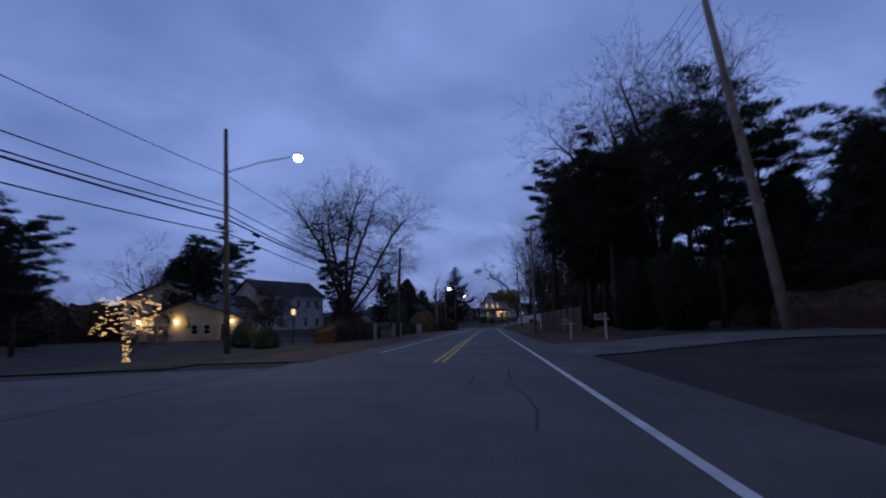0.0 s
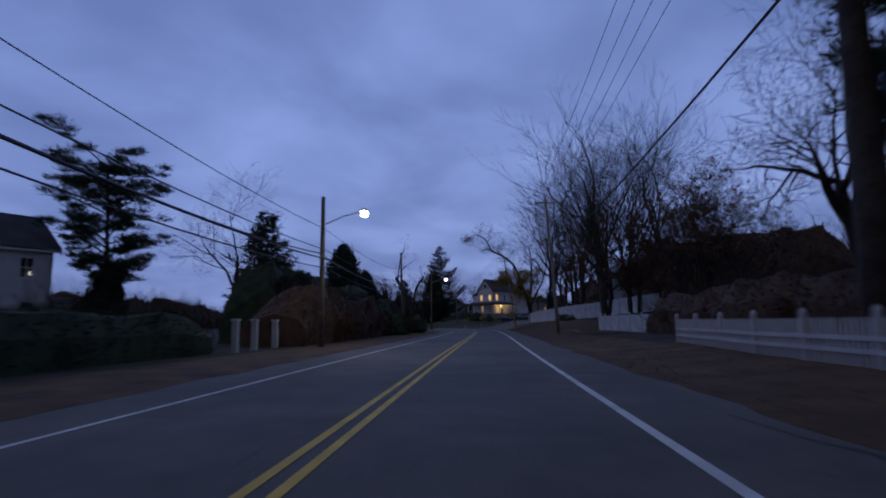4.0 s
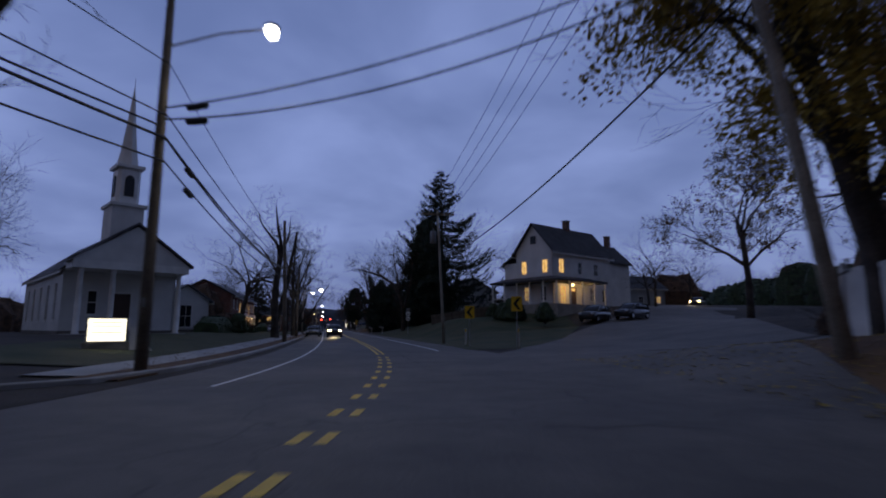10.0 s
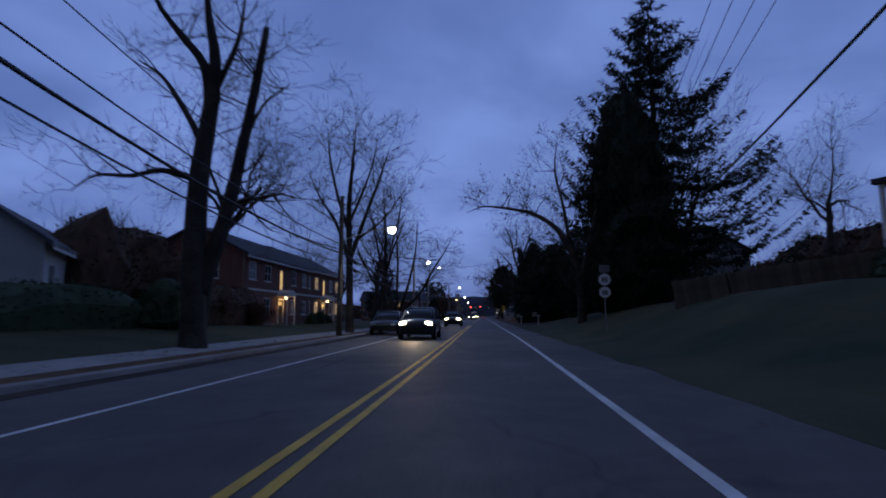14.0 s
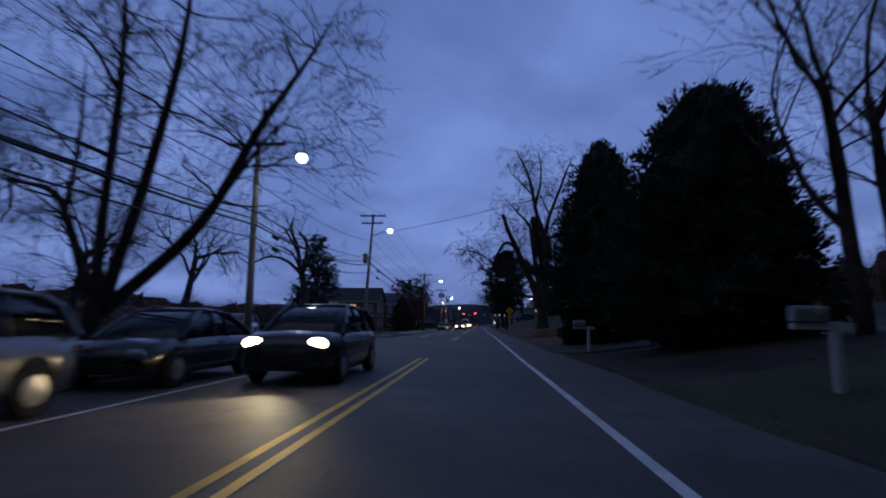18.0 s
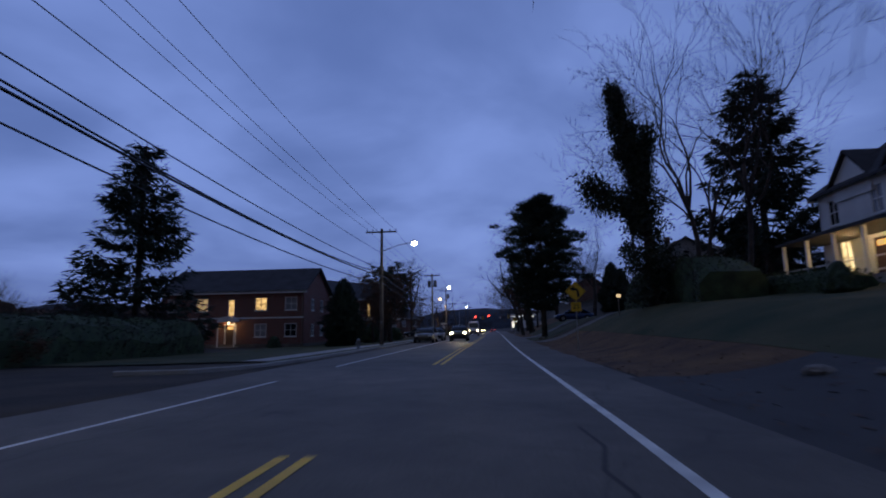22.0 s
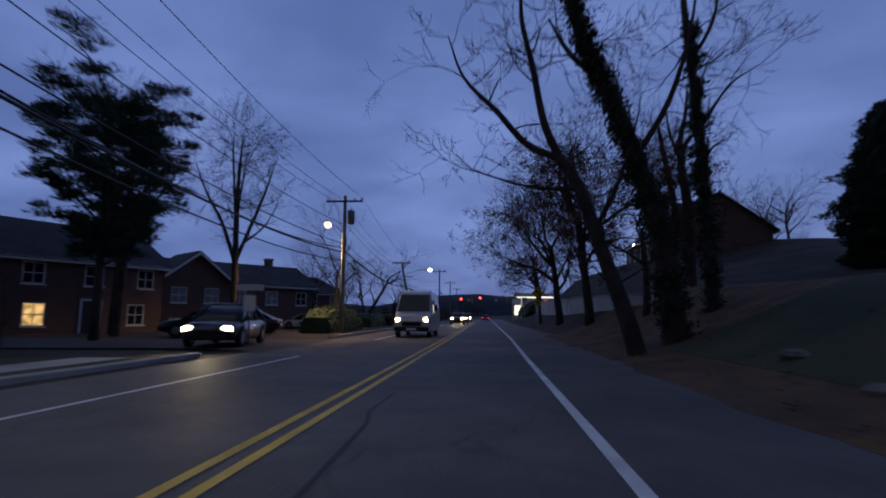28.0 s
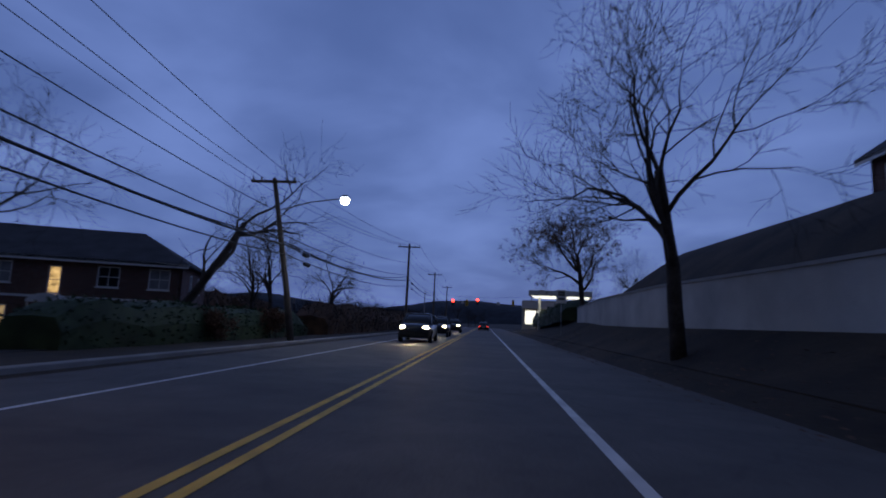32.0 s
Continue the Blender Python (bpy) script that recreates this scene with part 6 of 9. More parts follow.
for z in (0.3, 0.85):
    part("porch_rail", Shape().box(-7.94, -7.86, -4.9, 4.3, z, z + 0.06), M_PAINT, hc, "white porch rail")
bulb(hc, (-3.3, -3.6, 2.35), 0.12)
warm_light(hc.matrix_basis, (-3.4, -3.9, 2.15), 150)
warm_light(hc.matrix_basis, (-0.6, -3.9, 2.15), 60)
part("gable_vent", Shape().box(-5.66, -5.6, -0.4, 0.4, 7.2, 8.1), M_SHUTTER, hc, "dark gable vent")
h = building("house", "low grey house farther up the side road", "house", 12, 8, 3.4, 2.2, M_GREYSIDE, M_ROOF, {"S": row(4, 12, 0.9, 1.0, 1.2, ["dark", "dim"])})
put(h, 232, 46, 0, z=4.2)

# brick flats on the left, in two blocks
def flats(label, w, d, eave, rise, n, lit, wallm=None, roof=None, z0=0.95, hip=0.0):
    up = row(n, w, 3.55, 1.25, 1.3, lit[0])
    low = row(n, w, z0, 1.25, 1.3, lit[1])
    mid = n // 2
    low[mid] = (low[mid][0], 0.05, 1.0, 2.1, "door_lit")
    up[mid] = (up[mid][0], 3.0, 0.7, 1.7, "lit")
    side = [(d / 2 - 1.4, z0, 0.9, 1.2, "dark"), (d / 2 + 1.4, z0, 0.9, 1.2, "blind"), (d / 2 - 1.4, 3.55, 0.9, 1.2, "dark"), (d / 2 + 1.4, 3.55, 0.9, 1.2, "dark")]
    b = building("brick_flats", label, "apartment building", w, d, eave, rise, wallm or M_BRICK, roof or M_ROOF, {"S": up + low, "W": side, "E": side}, hip=hip, group="brick flats")
    x = low[mid][0] - w / 2
    part("canopy", Shape().add([(x + 0.95 * math.cos(a), y, 2.45 + 0.55 * math.sin(a)) for y in (-d / 2 - 1.0, -d / 2) for a in np.linspace(0, math.pi, 9)],
                               [(k, k + 1, k + 10, k + 9) for k in range(8)] + [tuple(range(9))]), M_PAINT, b, "small arched white door canopy")
    for k in (-0.85, 0.85):
        part("canopy_post", Shape().tube([(x + k, -d / 2 - 0.9, 0), (x + k, -d / 2 - 0.9, 2.45)], [0.07, 0.06], 8), M_PAINT, b)
    part("step", Shape().box(x - 0.9, x + 0.9, -d / 2 - 1.3, -d / 2, -0.3, 0.05), M_CONCRETE, b)
    bulb(b, (x, -d / 2 - 0.45, 2.35), 0.09)
    part("string_course", Shape().box(-w / 2 - 0.02, w / 2 + 0.02, -d / 2 - 0.03, -d / 2, 2.75, 2.9), M_PAINT, b, "pale string course")
    return b, x, d


b, x, d_ = flats("two-storey red brick flats with a lit doorway canopy", 14.0, 7.6, 5.4, 2.0, 5, (["blind", "dark"], ["blind", "dark", "dim"]))
put(b, 235.3, -19.4, 90)
warm_light(b.matrix_basis, (x, -d_ / 2 - 0.6, 2.1), 45)
b, x, d_ = flats("two-storey red brick flats with lit stair window and canopy", 13.0, 7.6, 5.6, 2.0, 5, (["blind", "dim", "dark"], ["dark", "dim", "blind"]))
put(b, 249.3, -20.0, 90)
warm_light(b.matrix_basis, (x, -d_ / 2 - 0.6, 2.1), 45)
b, x, d_ = flats("two-storey brick flats with a warmly lit front door", 15.0, 8.0, 5.6, 2.4, 5, (["blind", "dim", "lit", "lit", "blind"], ["dark", "blind"]))
put(b, 338.4, -24.4, 0, z=-0.2)
warm_light(b.matrix_basis, (x, -d_ / 2 - 0.6, 2.1), 60)
b, x, d_ = flats("brick flats behind a conifer with a lit side door", 12.0, 8.0, 5.4, 2.2, 5, (["blind", "dark"], ["dark", "blind", "dim"]))
put(b, 352, -17.5, 60, z=-0.1)
b, x, d_ = flats("dark brick flats with hipped roof and lit windows", 17.0, 9.0, 5.3, 2.2, 6, (["dim", "dark", "blind"], ["dark", "blind", "dim"]), M_DARKBRICK, M_ROOF, 0.95, 4.0)
put(b, 424, -27.0, 20, z=-1.2)
b, x, d_ = flats("dark brick flats with hipped roof behind parked cars", 14.0, 9.0, 5.3, 2.2, 5, (["dim", "blind", "dark"], ["blind", "dark"]), M_DARKBRICK, M_ROOF, 0.95, 4.0)
put(b, 404, -39, 20, z=-0.9)
# dark brick houses behind the parked cars
h = building("brick_house", "two-storey dark brick house with a white-edged front gable", "house", 15.0, 7.5, 4.9, 1.9, M_DARKBRICK, M_ROOF,
             {"S": row(5, 15.0, 3.0, 1.2, 1.25, ["blind", "dark", "blind"]) + row(5, 15.0, 0.6, 1.3, 1.2, ["blind", "dim", "blind", "dark"])}, chimneys=((5.0, 0.6, 7.6),), group="brick houses")
put(h, 398.6, -22.6, 52, z=-1.0)
gable = part("gable_front", wall_shape(5.6, 4.9, [(1.5, 3.0, 1.2, 1.25, "blind"), (4.1, 3.0, 1.2, 1.25, "blind"), (1.5, 0.6, 1.3, 1.2, "blind"), (4.1, 0.6, 1.3, 1.2, "blind")], 0.22, 2.2), M_DARKBRICK, h, "projecting brick gable")
gable.matrix_basis = pose(-7.0, -4.75, 0)
for x, z, hh in ((1.5, 3.0, 1.25), (4.1, 3.0, 1.25), (1.5, 0.6, 1.2), (4.1, 0.6, 1.2)):
    opening(h, pose(-7.0 + x, -4.75, z), "blind", 1.25, hh)
for x in (-7.0, -1.62):
    part("gable_side", Shape().box(x, x + 0.22, -4.53, -3.75, -0.6, 4.9), M_DARKBRICK, h)
groof = part("gable_roof", roof_shape(5.6, 4.6, 4.9, 2.2, 0.35, 0.0, "y"), M_ROOF, h, "shingled gable roof")
groof.matrix_basis = pose(-4.2, -2.5, 0.01)
for k in (-1, 1):
    part("barge_board", Shape().add([(-4.2 + k * q, y, z) for y in (-5.24, -5.19) for q, z in ((0, 7.18), (3.2, 4.66), (3.2, 4.44), (0, 6.94))], [(0, 1, 2, 3), (7, 6, 5, 4), (0, 4, 5, 1), (1, 5, 6, 2), (2, 6, 7, 3), (3, 7, 4, 0)]), M_PAINT, h, "white barge board")
h = building("brick_house", "dark two-storey brick house with two warmly lit windows", "house", 12.0, 8.0, 4.6, 2.3, M_DARKBRICK, M_ROOF,
             {"S": row(4, 12.0, 3.0, 1.1, 1.2, ["dark", "dark"]) + [(1.6, 0.7, 1.1, 1.3, "dim"), (4.6, 0.7, 1.1, 1.3, "lit"), (7.5, 0.05, 1.0, 2.1, "door"), (10.2, 0.7, 1.1, 1.3, "dark")]}, chimneys=((2.5, 0.4, 7.9),), group="brick houses")
put(h, 381, -25.5, 66, z=-0.3)
h = building("brick_house", "low dark brick house with a shallow gabled roof", "house", 12.0, 8.0, 2.9, 2.0, M_DARKBRICK, M_ROOF, {"S": row(4, 12.0, 0.9, 1.2, 1.2, ["blind", "dark", "dark"])}, chimneys=((2.0, 0.0, 5.6),), group="brick houses")
put(h, 366, -25, 80, z=-0.1)

# porch house
hk = building("porch_house", "pale two-storey house with a brightly lit front porch", "house", 9.0, 9.5, 5.5, 3.4, M_SIDING, M_ROOF,
              {"W": row(3, 9.5, 3.4, 0.9, 1.5, ["dark", "blind"]) + [(2.0, 0.5, 1.0, 1.9, "bright"), (4.6, 0.1, 1.0, 2.1, "door_lit"), (7.2, 0.5, 1.0, 1.9, "bright")],
               "S": [(1.6, 3.4, 0.9, 1.5, "dark"), (4.6, 3.4, 0.9, 1.5, "dark"), (7.2, 3.4, 0.8, 1.0, "dark"), (3.0, 0.1, 1.0, 2.1, "door"), (7.6, 0.6, 1.0, 1.4, "dark")]}, hip=4.2)
put(hk, 310.8, 25.4, 0, z=3.2, scale=0.98)
for y in (-2.6, 1.6):
    dormer = part("dormer", Shape().add([(-4.62, y - 1.5, 4.6), (-4.62, y + 1.5, 4.6), (-4.62, y + 1.5, 5.5), (-4.62, y, 7.0), (-4.62, y - 1.5, 5.5), (-2.0, y - 1.5, 4.6), (-2.0, y + 1.5, 4.6), (-2.0, y + 1.5, 5.5), (-2.0, y, 7.0), (-2.0, y - 1.5, 5.5)],
                                        [(0, 4, 3, 2, 1), (5, 6, 7, 8, 9), (0, 1, 6, 5), (1, 2, 7, 6), (0, 5, 9, 4)]), M_SIDING, hk, "gabled dormer front")
    part("dormer_roof", Shape().add([(-4.85, y - 1.75, 5.3), (-4.85, y, 7.1), (-4.85, y + 1.75, 5.3), (-1.6, y - 1.75, 5.3), (-1.6, y, 7.1), (-1.6, y + 1.75, 5.3), (-4.85, y - 1.75, 5.44), (-4.85, y, 7.26), (-4.85, y + 1.75, 5.44), (-1.6, y - 1.75, 5.44), (-1.6, y, 7.26), (-1.6, y + 1.75, 5.44)],
                                    [(6, 7, 10, 9), (7, 8, 11, 10), (0, 3, 4, 1), (1, 4, 5, 2), (0, 1, 7, 6), (1, 2, 8, 7), (0, 6, 9, 3), (2, 5, 11, 8), (3, 9, 10, 4), (4, 10, 11, 5)]), M_ROOF, dormer)
part("porch_roof", Shape().add([(-7.1, -4.95, 2.55), (-4.5, -4.75, 3.3), (-4.5, 4.75, 3.3), (-7.1, 4.95, 2.55), (-7.1, -4.95, 2.4), (-4.5, -4.75, 2.4), (-4.5, 4.75, 2.4), (-7.1, 4.95, 2.4)],
                               [(0, 1, 2, 3), (4, 7, 6, 5), (0, 4, 5, 1), (0, 3, 7, 4), (3, 2, 6, 7), (1, 5, 6, 2)]), M_ROOF, hk, "low porch roof")
hood = part("door_hood", Shape().add([(-2.7, -6.1, 2.5), (-0.3, -6.1, 2.5), (-1.5, -5.6, 3.5), (-2.7, -4.75, 2.5), (-0.3, -4.75, 2.5), (-1.5, -4.75, 3.6), (-2.7, -6.1, 2.36), (-0.3, -6.1, 2.36), (-2.7, -4.75, 2.36), (-0.3, -4.75, 2.36)],
                                      [(0, 1, 2), (0, 2, 5, 3), (1, 4, 5, 2), (6, 7, 1, 0), (6, 8, 9, 7), (0, 3, 8, 6), (7, 9, 4, 1)]), M_ROOF, hk, "small hipped hood over a side door")
for x in (-2.55, -0.45):
    part("post", Shape().box(x - 0.07, x + 0.07, -5.95, -5.81, -1.2, 2.36), M_PAINT, hood, "white post")
part("porch_floor", Shape().box(-6.9, -4.5, -4.7, 4.8, -1.2, 0.1), M_POLE_PALE, hk)
for x, y in ((-6.8, 4.6), (-6.8, 2.3), (-6.8, 0), (-6.8, -2.2), (-6.8, -4.55)):
    part("porch_post", Shape().box(x - 0.09, x + 0.09, y - 0.09, y + 0.09, 0.1, 2.42, None, 0.015), M_PAINT, hk, "white porch post")
for z in (0.25, 0.86):
    part("porch_rail", Shape().box(-6.84, -6.76, -4.5, 4.6, z, z + 0.07), M_PAINT, hk, "white porch rail")
bulb(hk, (-5.6, -3.2, 2.2), 0.1)
bulb(hk, (0.6, -4.85, 2.4), 0.12, glowing=G_WARM)
warm_light(hk.matrix_basis, (-5.6, -3.0, 2.1), 120)
warm_light(hk.matrix_basis, (-5.7, 0.5, 2.1), 120)

# houses on the right further on
h = building("house", "dim pale house behind dark evergreens with a lit lamp", "house", 9, 8, 4.6, 2.4, M_GREYSIDE, M_ROOF, {"S": row(3, 9, 2.8, 0.9, 1.3, ["dark"]) + row(3, 9, 0.6, 0.9, 1.3, ["dim", "dark"]), "W": row(3, 8, 0.7, 0.9, 1.3, ["dark"])}, along="y")
put(h, 287.2, 25, 0, z=2.4)
bulb(h, (-3.6, -4.2, 2.2), 0.16)
warm_light(h.matrix_basis, (-3.6, -4.6, 2.2), 120)
h = building("house", "dim house with a gabled roof above the road", "house", 10, 8, 4.6, 2.6, M_GREYSIDE, M_ROOF, {"S": row(3, 10, 2.8, 0.9, 1.3, ["dark"]), "W": row(3, 8, 0.7, 0.9, 1.3, ["dark"])}, along="y")
put(h, 252, 24, 8, z=3.4)
bulb(h, (-5.1, -3, 2.0), 0.12, glowing=G_LED)
hm = building("house", "two-storey grey gabled house with a chimney above its lawn", "house", 9, 10, 4.4, 3.2, M_GREYSIDE, M_ROOF, {"S": [(4.5, 5.0, 0.8, 1.1, "dark"), (2.2, 2.8, 0.9, 1.3, "blind"), (6.8, 2.8, 0.9, 1.3, "dark"), (2.2, 0.5, 1.0, 1.5, "blind"), (6.6, 0.1, 1.0, 2.1, "door")], "W": row(3, 10, 2.6, 0.9, 1.3, ["dark", "blind"])}, along="y", chimneys=((-1.6, -2.5, 8.0),))
put(hm, 355, 26.0, -6, z=4.3)
h = building("house", "dim house among trees on the bank", "house", 11, 8, 4.2, 2.4, M_DARKBRICK, M_ROOF, {"S": row(3, 11, 1.0, 1.0, 1.4, ["lit", "dark", "dark"]), "W": row(3, 8, 1.0, 1.0, 1.4, ["dark"])}, chimneys=((0, 0, 7.6),))
put(h, 384, 44, 0, z=5.0)
lb = building("long_brick_block", "dark brick block with a deep roof and pale windows", "apartment building", 14, 9, 4.7, 3.2, M_DARKBRICK, M_ROOF,
              {"S": row(6, 14, 2.7, 1.1, 1.4, ["blind", "dark", "blind"]) + row(6, 14, 0.5, 1.1, 1.3, ["dark"]), "W": row(3, 9, 2.7, 1.0, 1.4, ["blind", "dark"])}, chimneys=((1.5, -1.5, 8.0),))
put(lb, 406.2, 22.6, -90, z=4.3)
part("balcony_rail", Shape().box(-7.0, 7.0, -5.1, -5.0, 2.2, 2.3).box(-7.0, 7.0, -5.1, -4.5, 2.0, 2.12), M_PAINT, lb, "white ledge along the front")
for x in (-2.2, 6.4):
    bulb(lb, (x, -4.95, 4.5), 0.12, "flood_lamp", G_LED)

# lit shop far down the road
st = thing("corner_shop", "brightly lit shop front with red sign beside the junction", "shop")
put(st, 482, 15, -20, z=1.0)
part("wall", Shape().box(-7, 7, 0, 8, -1, 4.6), M_WALLPALE, st)
for k in range(6):
    w_ = part("shop_window", Shape().box(-6.4 + k * 2.15, -4.5 + k * 2.15, -0.06, 0.0, 0.5, 2.8), G_STORE, st, "brightly lit window")
    part("frame", Shape().box(-4.5 + k * 2.15, -4.25 + k * 2.15, -0.1, 0.0, 0.3, 3.0), M_TIN, w_)
part("fascia", Shape().box(-7, 7, -0.3, 0.0, 3.2, 4.3), M_PAINT, st)
part("sign", Shape().box(1.0, 6.0, -0.36, -0.3, 3.4, 4.1), G_STORERED, st, "glowing red sign panel")
cn = thing("canopy", "flat lit filling-station canopy on posts", "canopy")
put(cn, 462, 12, -10, z=0.9)
part("roof", Shape().box(-4, 4, -3, 3, 4.2, 4.9, None, 0.05), M_PAINT, cn)
part("soffit", Shape().box(-3.6, 3.6, -2.6, 2.6, 4.12, 4.19), G_STORE, cn, "lit underside")
for x in (-2.8, 2.8):
    part("post", Shape().box(x - 0.15, x + 0.15, -0.15, 0.15, -0.5, 4.12), M_PAINT, cn)

# ---- fences and walls ----
def fence(name, pts, height, label, kind):
    """fence > post, rail, board: along (s, u) points."""
    root = thing(name, label, "fence")
    put(root, pts[0][0], pts[0][1])
    inv = root.matrix_basis.inverted()
    for (s0, u0), (s1, u1) in zip(pts, pts[1:]):
        a, b = at(s0, u0, ground(s0, u0)), at(s1, u1, ground(s1, u1))
        d = b - a
        run = math.hypot(d.x, d.y)
        turn = math.degrees(math.atan2(d.y, d.x))
        n = max(1, round(run / 2.4))
        for i in range(n + 1):
            p = a.lerp(b, i / n)
            if kind == "stockade":
                sh, key, m = (lambda: Shape().box(-0.06, 0.06, 0.03, 0.14, -0.3, height + 0.05)), ("fence_post", height), M_STOCKADE
            else:
                sh, key, m = (lambda: Shape().box(-0.065, 0.065, -0.065, 0.065, -0.3, height + 0.12, None, 0.012).lathe([(0.1, height + 0.12), (0.08, height + 0.16), (0.02, height + 0.22)], 4)), ("vinyl_post", height), M_VINYL
            again("post", shared(key, sh, m), root, inv @ pose(p.x, p.y, p.z, 0, 0, turn))
        for i in range(n):
            p, q = a.lerp(b, i / n), a.lerp(b, (i + 1) / n)
            w = (q - p).length
            tilt = math.degrees(math.asin((q.z - p.z) / w))
            mm = inv @ pose(p.x, p.y, p.z, 0, -tilt, turn)
            if kind == "panel":
                again("panel", shared(("panel", round(w, 2), height), lambda: Shape().box(0.06, w - 0.06, -0.02, 0.02, 0.08, height - 0.1), M_VINYL), root, mm)
                for z in (0.02, height - 0.12):
                    again("rail", shared(("rail", round(w, 2)), lambda: Shape().box(0, w, -0.04, 0.04, 0, 0.12), M_VINYL), root, mm @ Matrix.Translation((0, 0, z)))
            else:
                step = 0.145 if kind == "stockade" else 0.17
                wd = 0.135 if kind == "stockade" else 0.08
                k = 0
                while k * step < w - 0.02:
                    again("board", shared(("board", kind, height), lambda: Shape().add([(0, -0.012, 0.04), (wd, -0.012, 0.04), (wd, -0.012, height - 0.06), (wd / 2, -0.012, height), (0, -0.012, height - 0.06), (0, 0.012, 0.04), (wd, 0.012, 0.04), (wd, 0.012, height - 0.06), (wd / 2, 0.012, height), (0, 0.012, height - 0.06)],
                          [(0, 1, 2, 3, 4), (9, 8, 7, 6, 5), (0, 5, 6, 1), (1, 6, 7, 2), (2, 7, 8, 3), (3, 8, 9, 4), (4, 9, 5, 0)]), M_STOCKADE if kind == "stockade" else M_VINYL), root, mm @ Matrix.Translation((k * step, 0, 0)))
                    k += 1
                for z in (0.3, height - 0.45):
                    again("rail", shared(("rail", kind, round(w, 2)), lambda: Shape().box(0, w, 0.012, 0.06, 0, 0.09), M_STOCKADE if kind == "stockade" else M_VINYL), root, mm @ Matrix.Translation((0, 0, z)))
    return root


def retaining(pts, height, label):
    """A rendered retaining wall, stepped and capped, panel by panel."""
    root = thing("retaining_wall", label, "wall")
    put(root, pts[0][0], pts[0][1])
    inv = root.matrix_basis.inverted()
    for (s0, u0, z0, z1), (s2, u2, z2, z3) in zip(pts, pts[1:]):
        a, b = inv @ at(s0, u0, 0), inv @ at(s2, u2, 0)
        d = (b - a).normalized()
        n = Vector((d.y, -d.x, 0)) * 0.3
        v = [Vector((q.x, q.y, 0)) + Vector((0, 0, zz - root.matrix_basis.translation.z)) for q, zz in ((a, z0), (b, z2), (b, z3), (a, z1))]
        w = [q + n for q in v]
        part("panel", Shape().add(v + w, [(0, 1, 2, 3), (7, 6, 5, 4), (3, 2, 6, 7), (0, 3, 7, 4), (1, 5, 6, 2)]), M_WALLPALE, root)
        cap = [q + Vector((0, 0, 0.002)) - n * 0.15 for q in v[2:]] + [q + Vector((0, 0, 0.002)) + n * 0.15 for q in (w[3], w[2])]
        up = Vector((0, 0, 0.09))
        part("coping", Shape().add(cap + [q + up for q in cap], [(3, 2, 1, 0), (4, 5, 6, 7), (0, 1, 5, 4), (1, 2, 6, 5), (2, 3, 7, 6), (3, 0, 4, 7)]), M_CONCRETE, root, "thin coping")
    return root


fence("stockade_fence", [(46, 9.6), (52, 8.6), (68, 8.4)], 2.2, "weathered grey board fence at the edge of the pines", "stockade")
fence("picket_fence", [(68.6, 8.6), (76, 8.9), (84, 9.6)], 1.0, "low white picket fence by a yard", "picket")
fence("vinyl_fence", [(100, 13.5), (106, 12.4), (112, 12.0)], 1.35, "white vinyl panel fence beside a leafy yard", "panel")
fence("vinyl_fence", [(120, 20.5), (126, 18.8), (133, 16.0), (140, 13.5), (150, 12.9), (158, 12.4), (164, 13.0)], 1.95, "long white panel fence below bare woods", "panel")
retaining([(376, 10.6, 0.6, 2.15), (384, 9.6, 0.6, 2.45), (394.4, 9.2, 0.6, 2.65), (403, 9.0, 0.6, 2.75), (412, 9.0, 0.6, 2.95), (424, 9.2, 0.9, 3.0), (436, 9.8, 0.8, 2.8)], 1.5, "pale rendered retaining wall below a grassy bank")
fence("stockade_fence", [(216.2, 10.3), (216, 15), (215.8, 19.4)], 1.3, "brown board fence behind the lawn", "stockade")
for s, u in ((50.5, -9.2), (59.6, -9.0), (63.0, -8.9), (84.3, -9.8), (86.5, -9.9), (89.0, -9.9)):
    g = thing("gate_post", "square white gate post with a cap", "gate post", "gate posts")
    put(g, s, u)
    part("post", Shape().box(-0.13, 0.13, -0.13, 0.13, -0.2, 1.45, None, 0.02), M_VINYL, g)
    part("cap", Shape().box(-0.18, 0.18, -0.18, 0.18, 1.45, 1.53, None, 0.03), M_VINYL, g)
fence("picket_fence", [(58.2, -14.5), (59.6, -9.2)], 1.0, "low white picket fence by a gate", "picket")
fence("end_panel_fence", [(141.2, -13.0), (141.2, -9.8)], 1.5, "short tan panel fence closing the end of a hedge", "panel")
fence("picket_fence", [(90, -10.2), (96, -11.5)], 1.0, "low white picket fence by a gate", "picket")


# ---- cars ----
def loft(sections):
    """A skin over cross-sections, each a ring of the same length, closed at both ends."""
    n = len(sections[0])
    sh = Shape()
    f = [(i * n + k, (i + 1) * n + k, (i + 1) * n + (k + 1) % n, i * n + (k + 1) % n) for i in range(len(sections) - 1) for k in range(n)]
    return sh.add([p for s in sections for p in s], f + [tuple(range(n)), tuple(range((len(sections) - 1) * n, len(sections) * n))[::-1]])


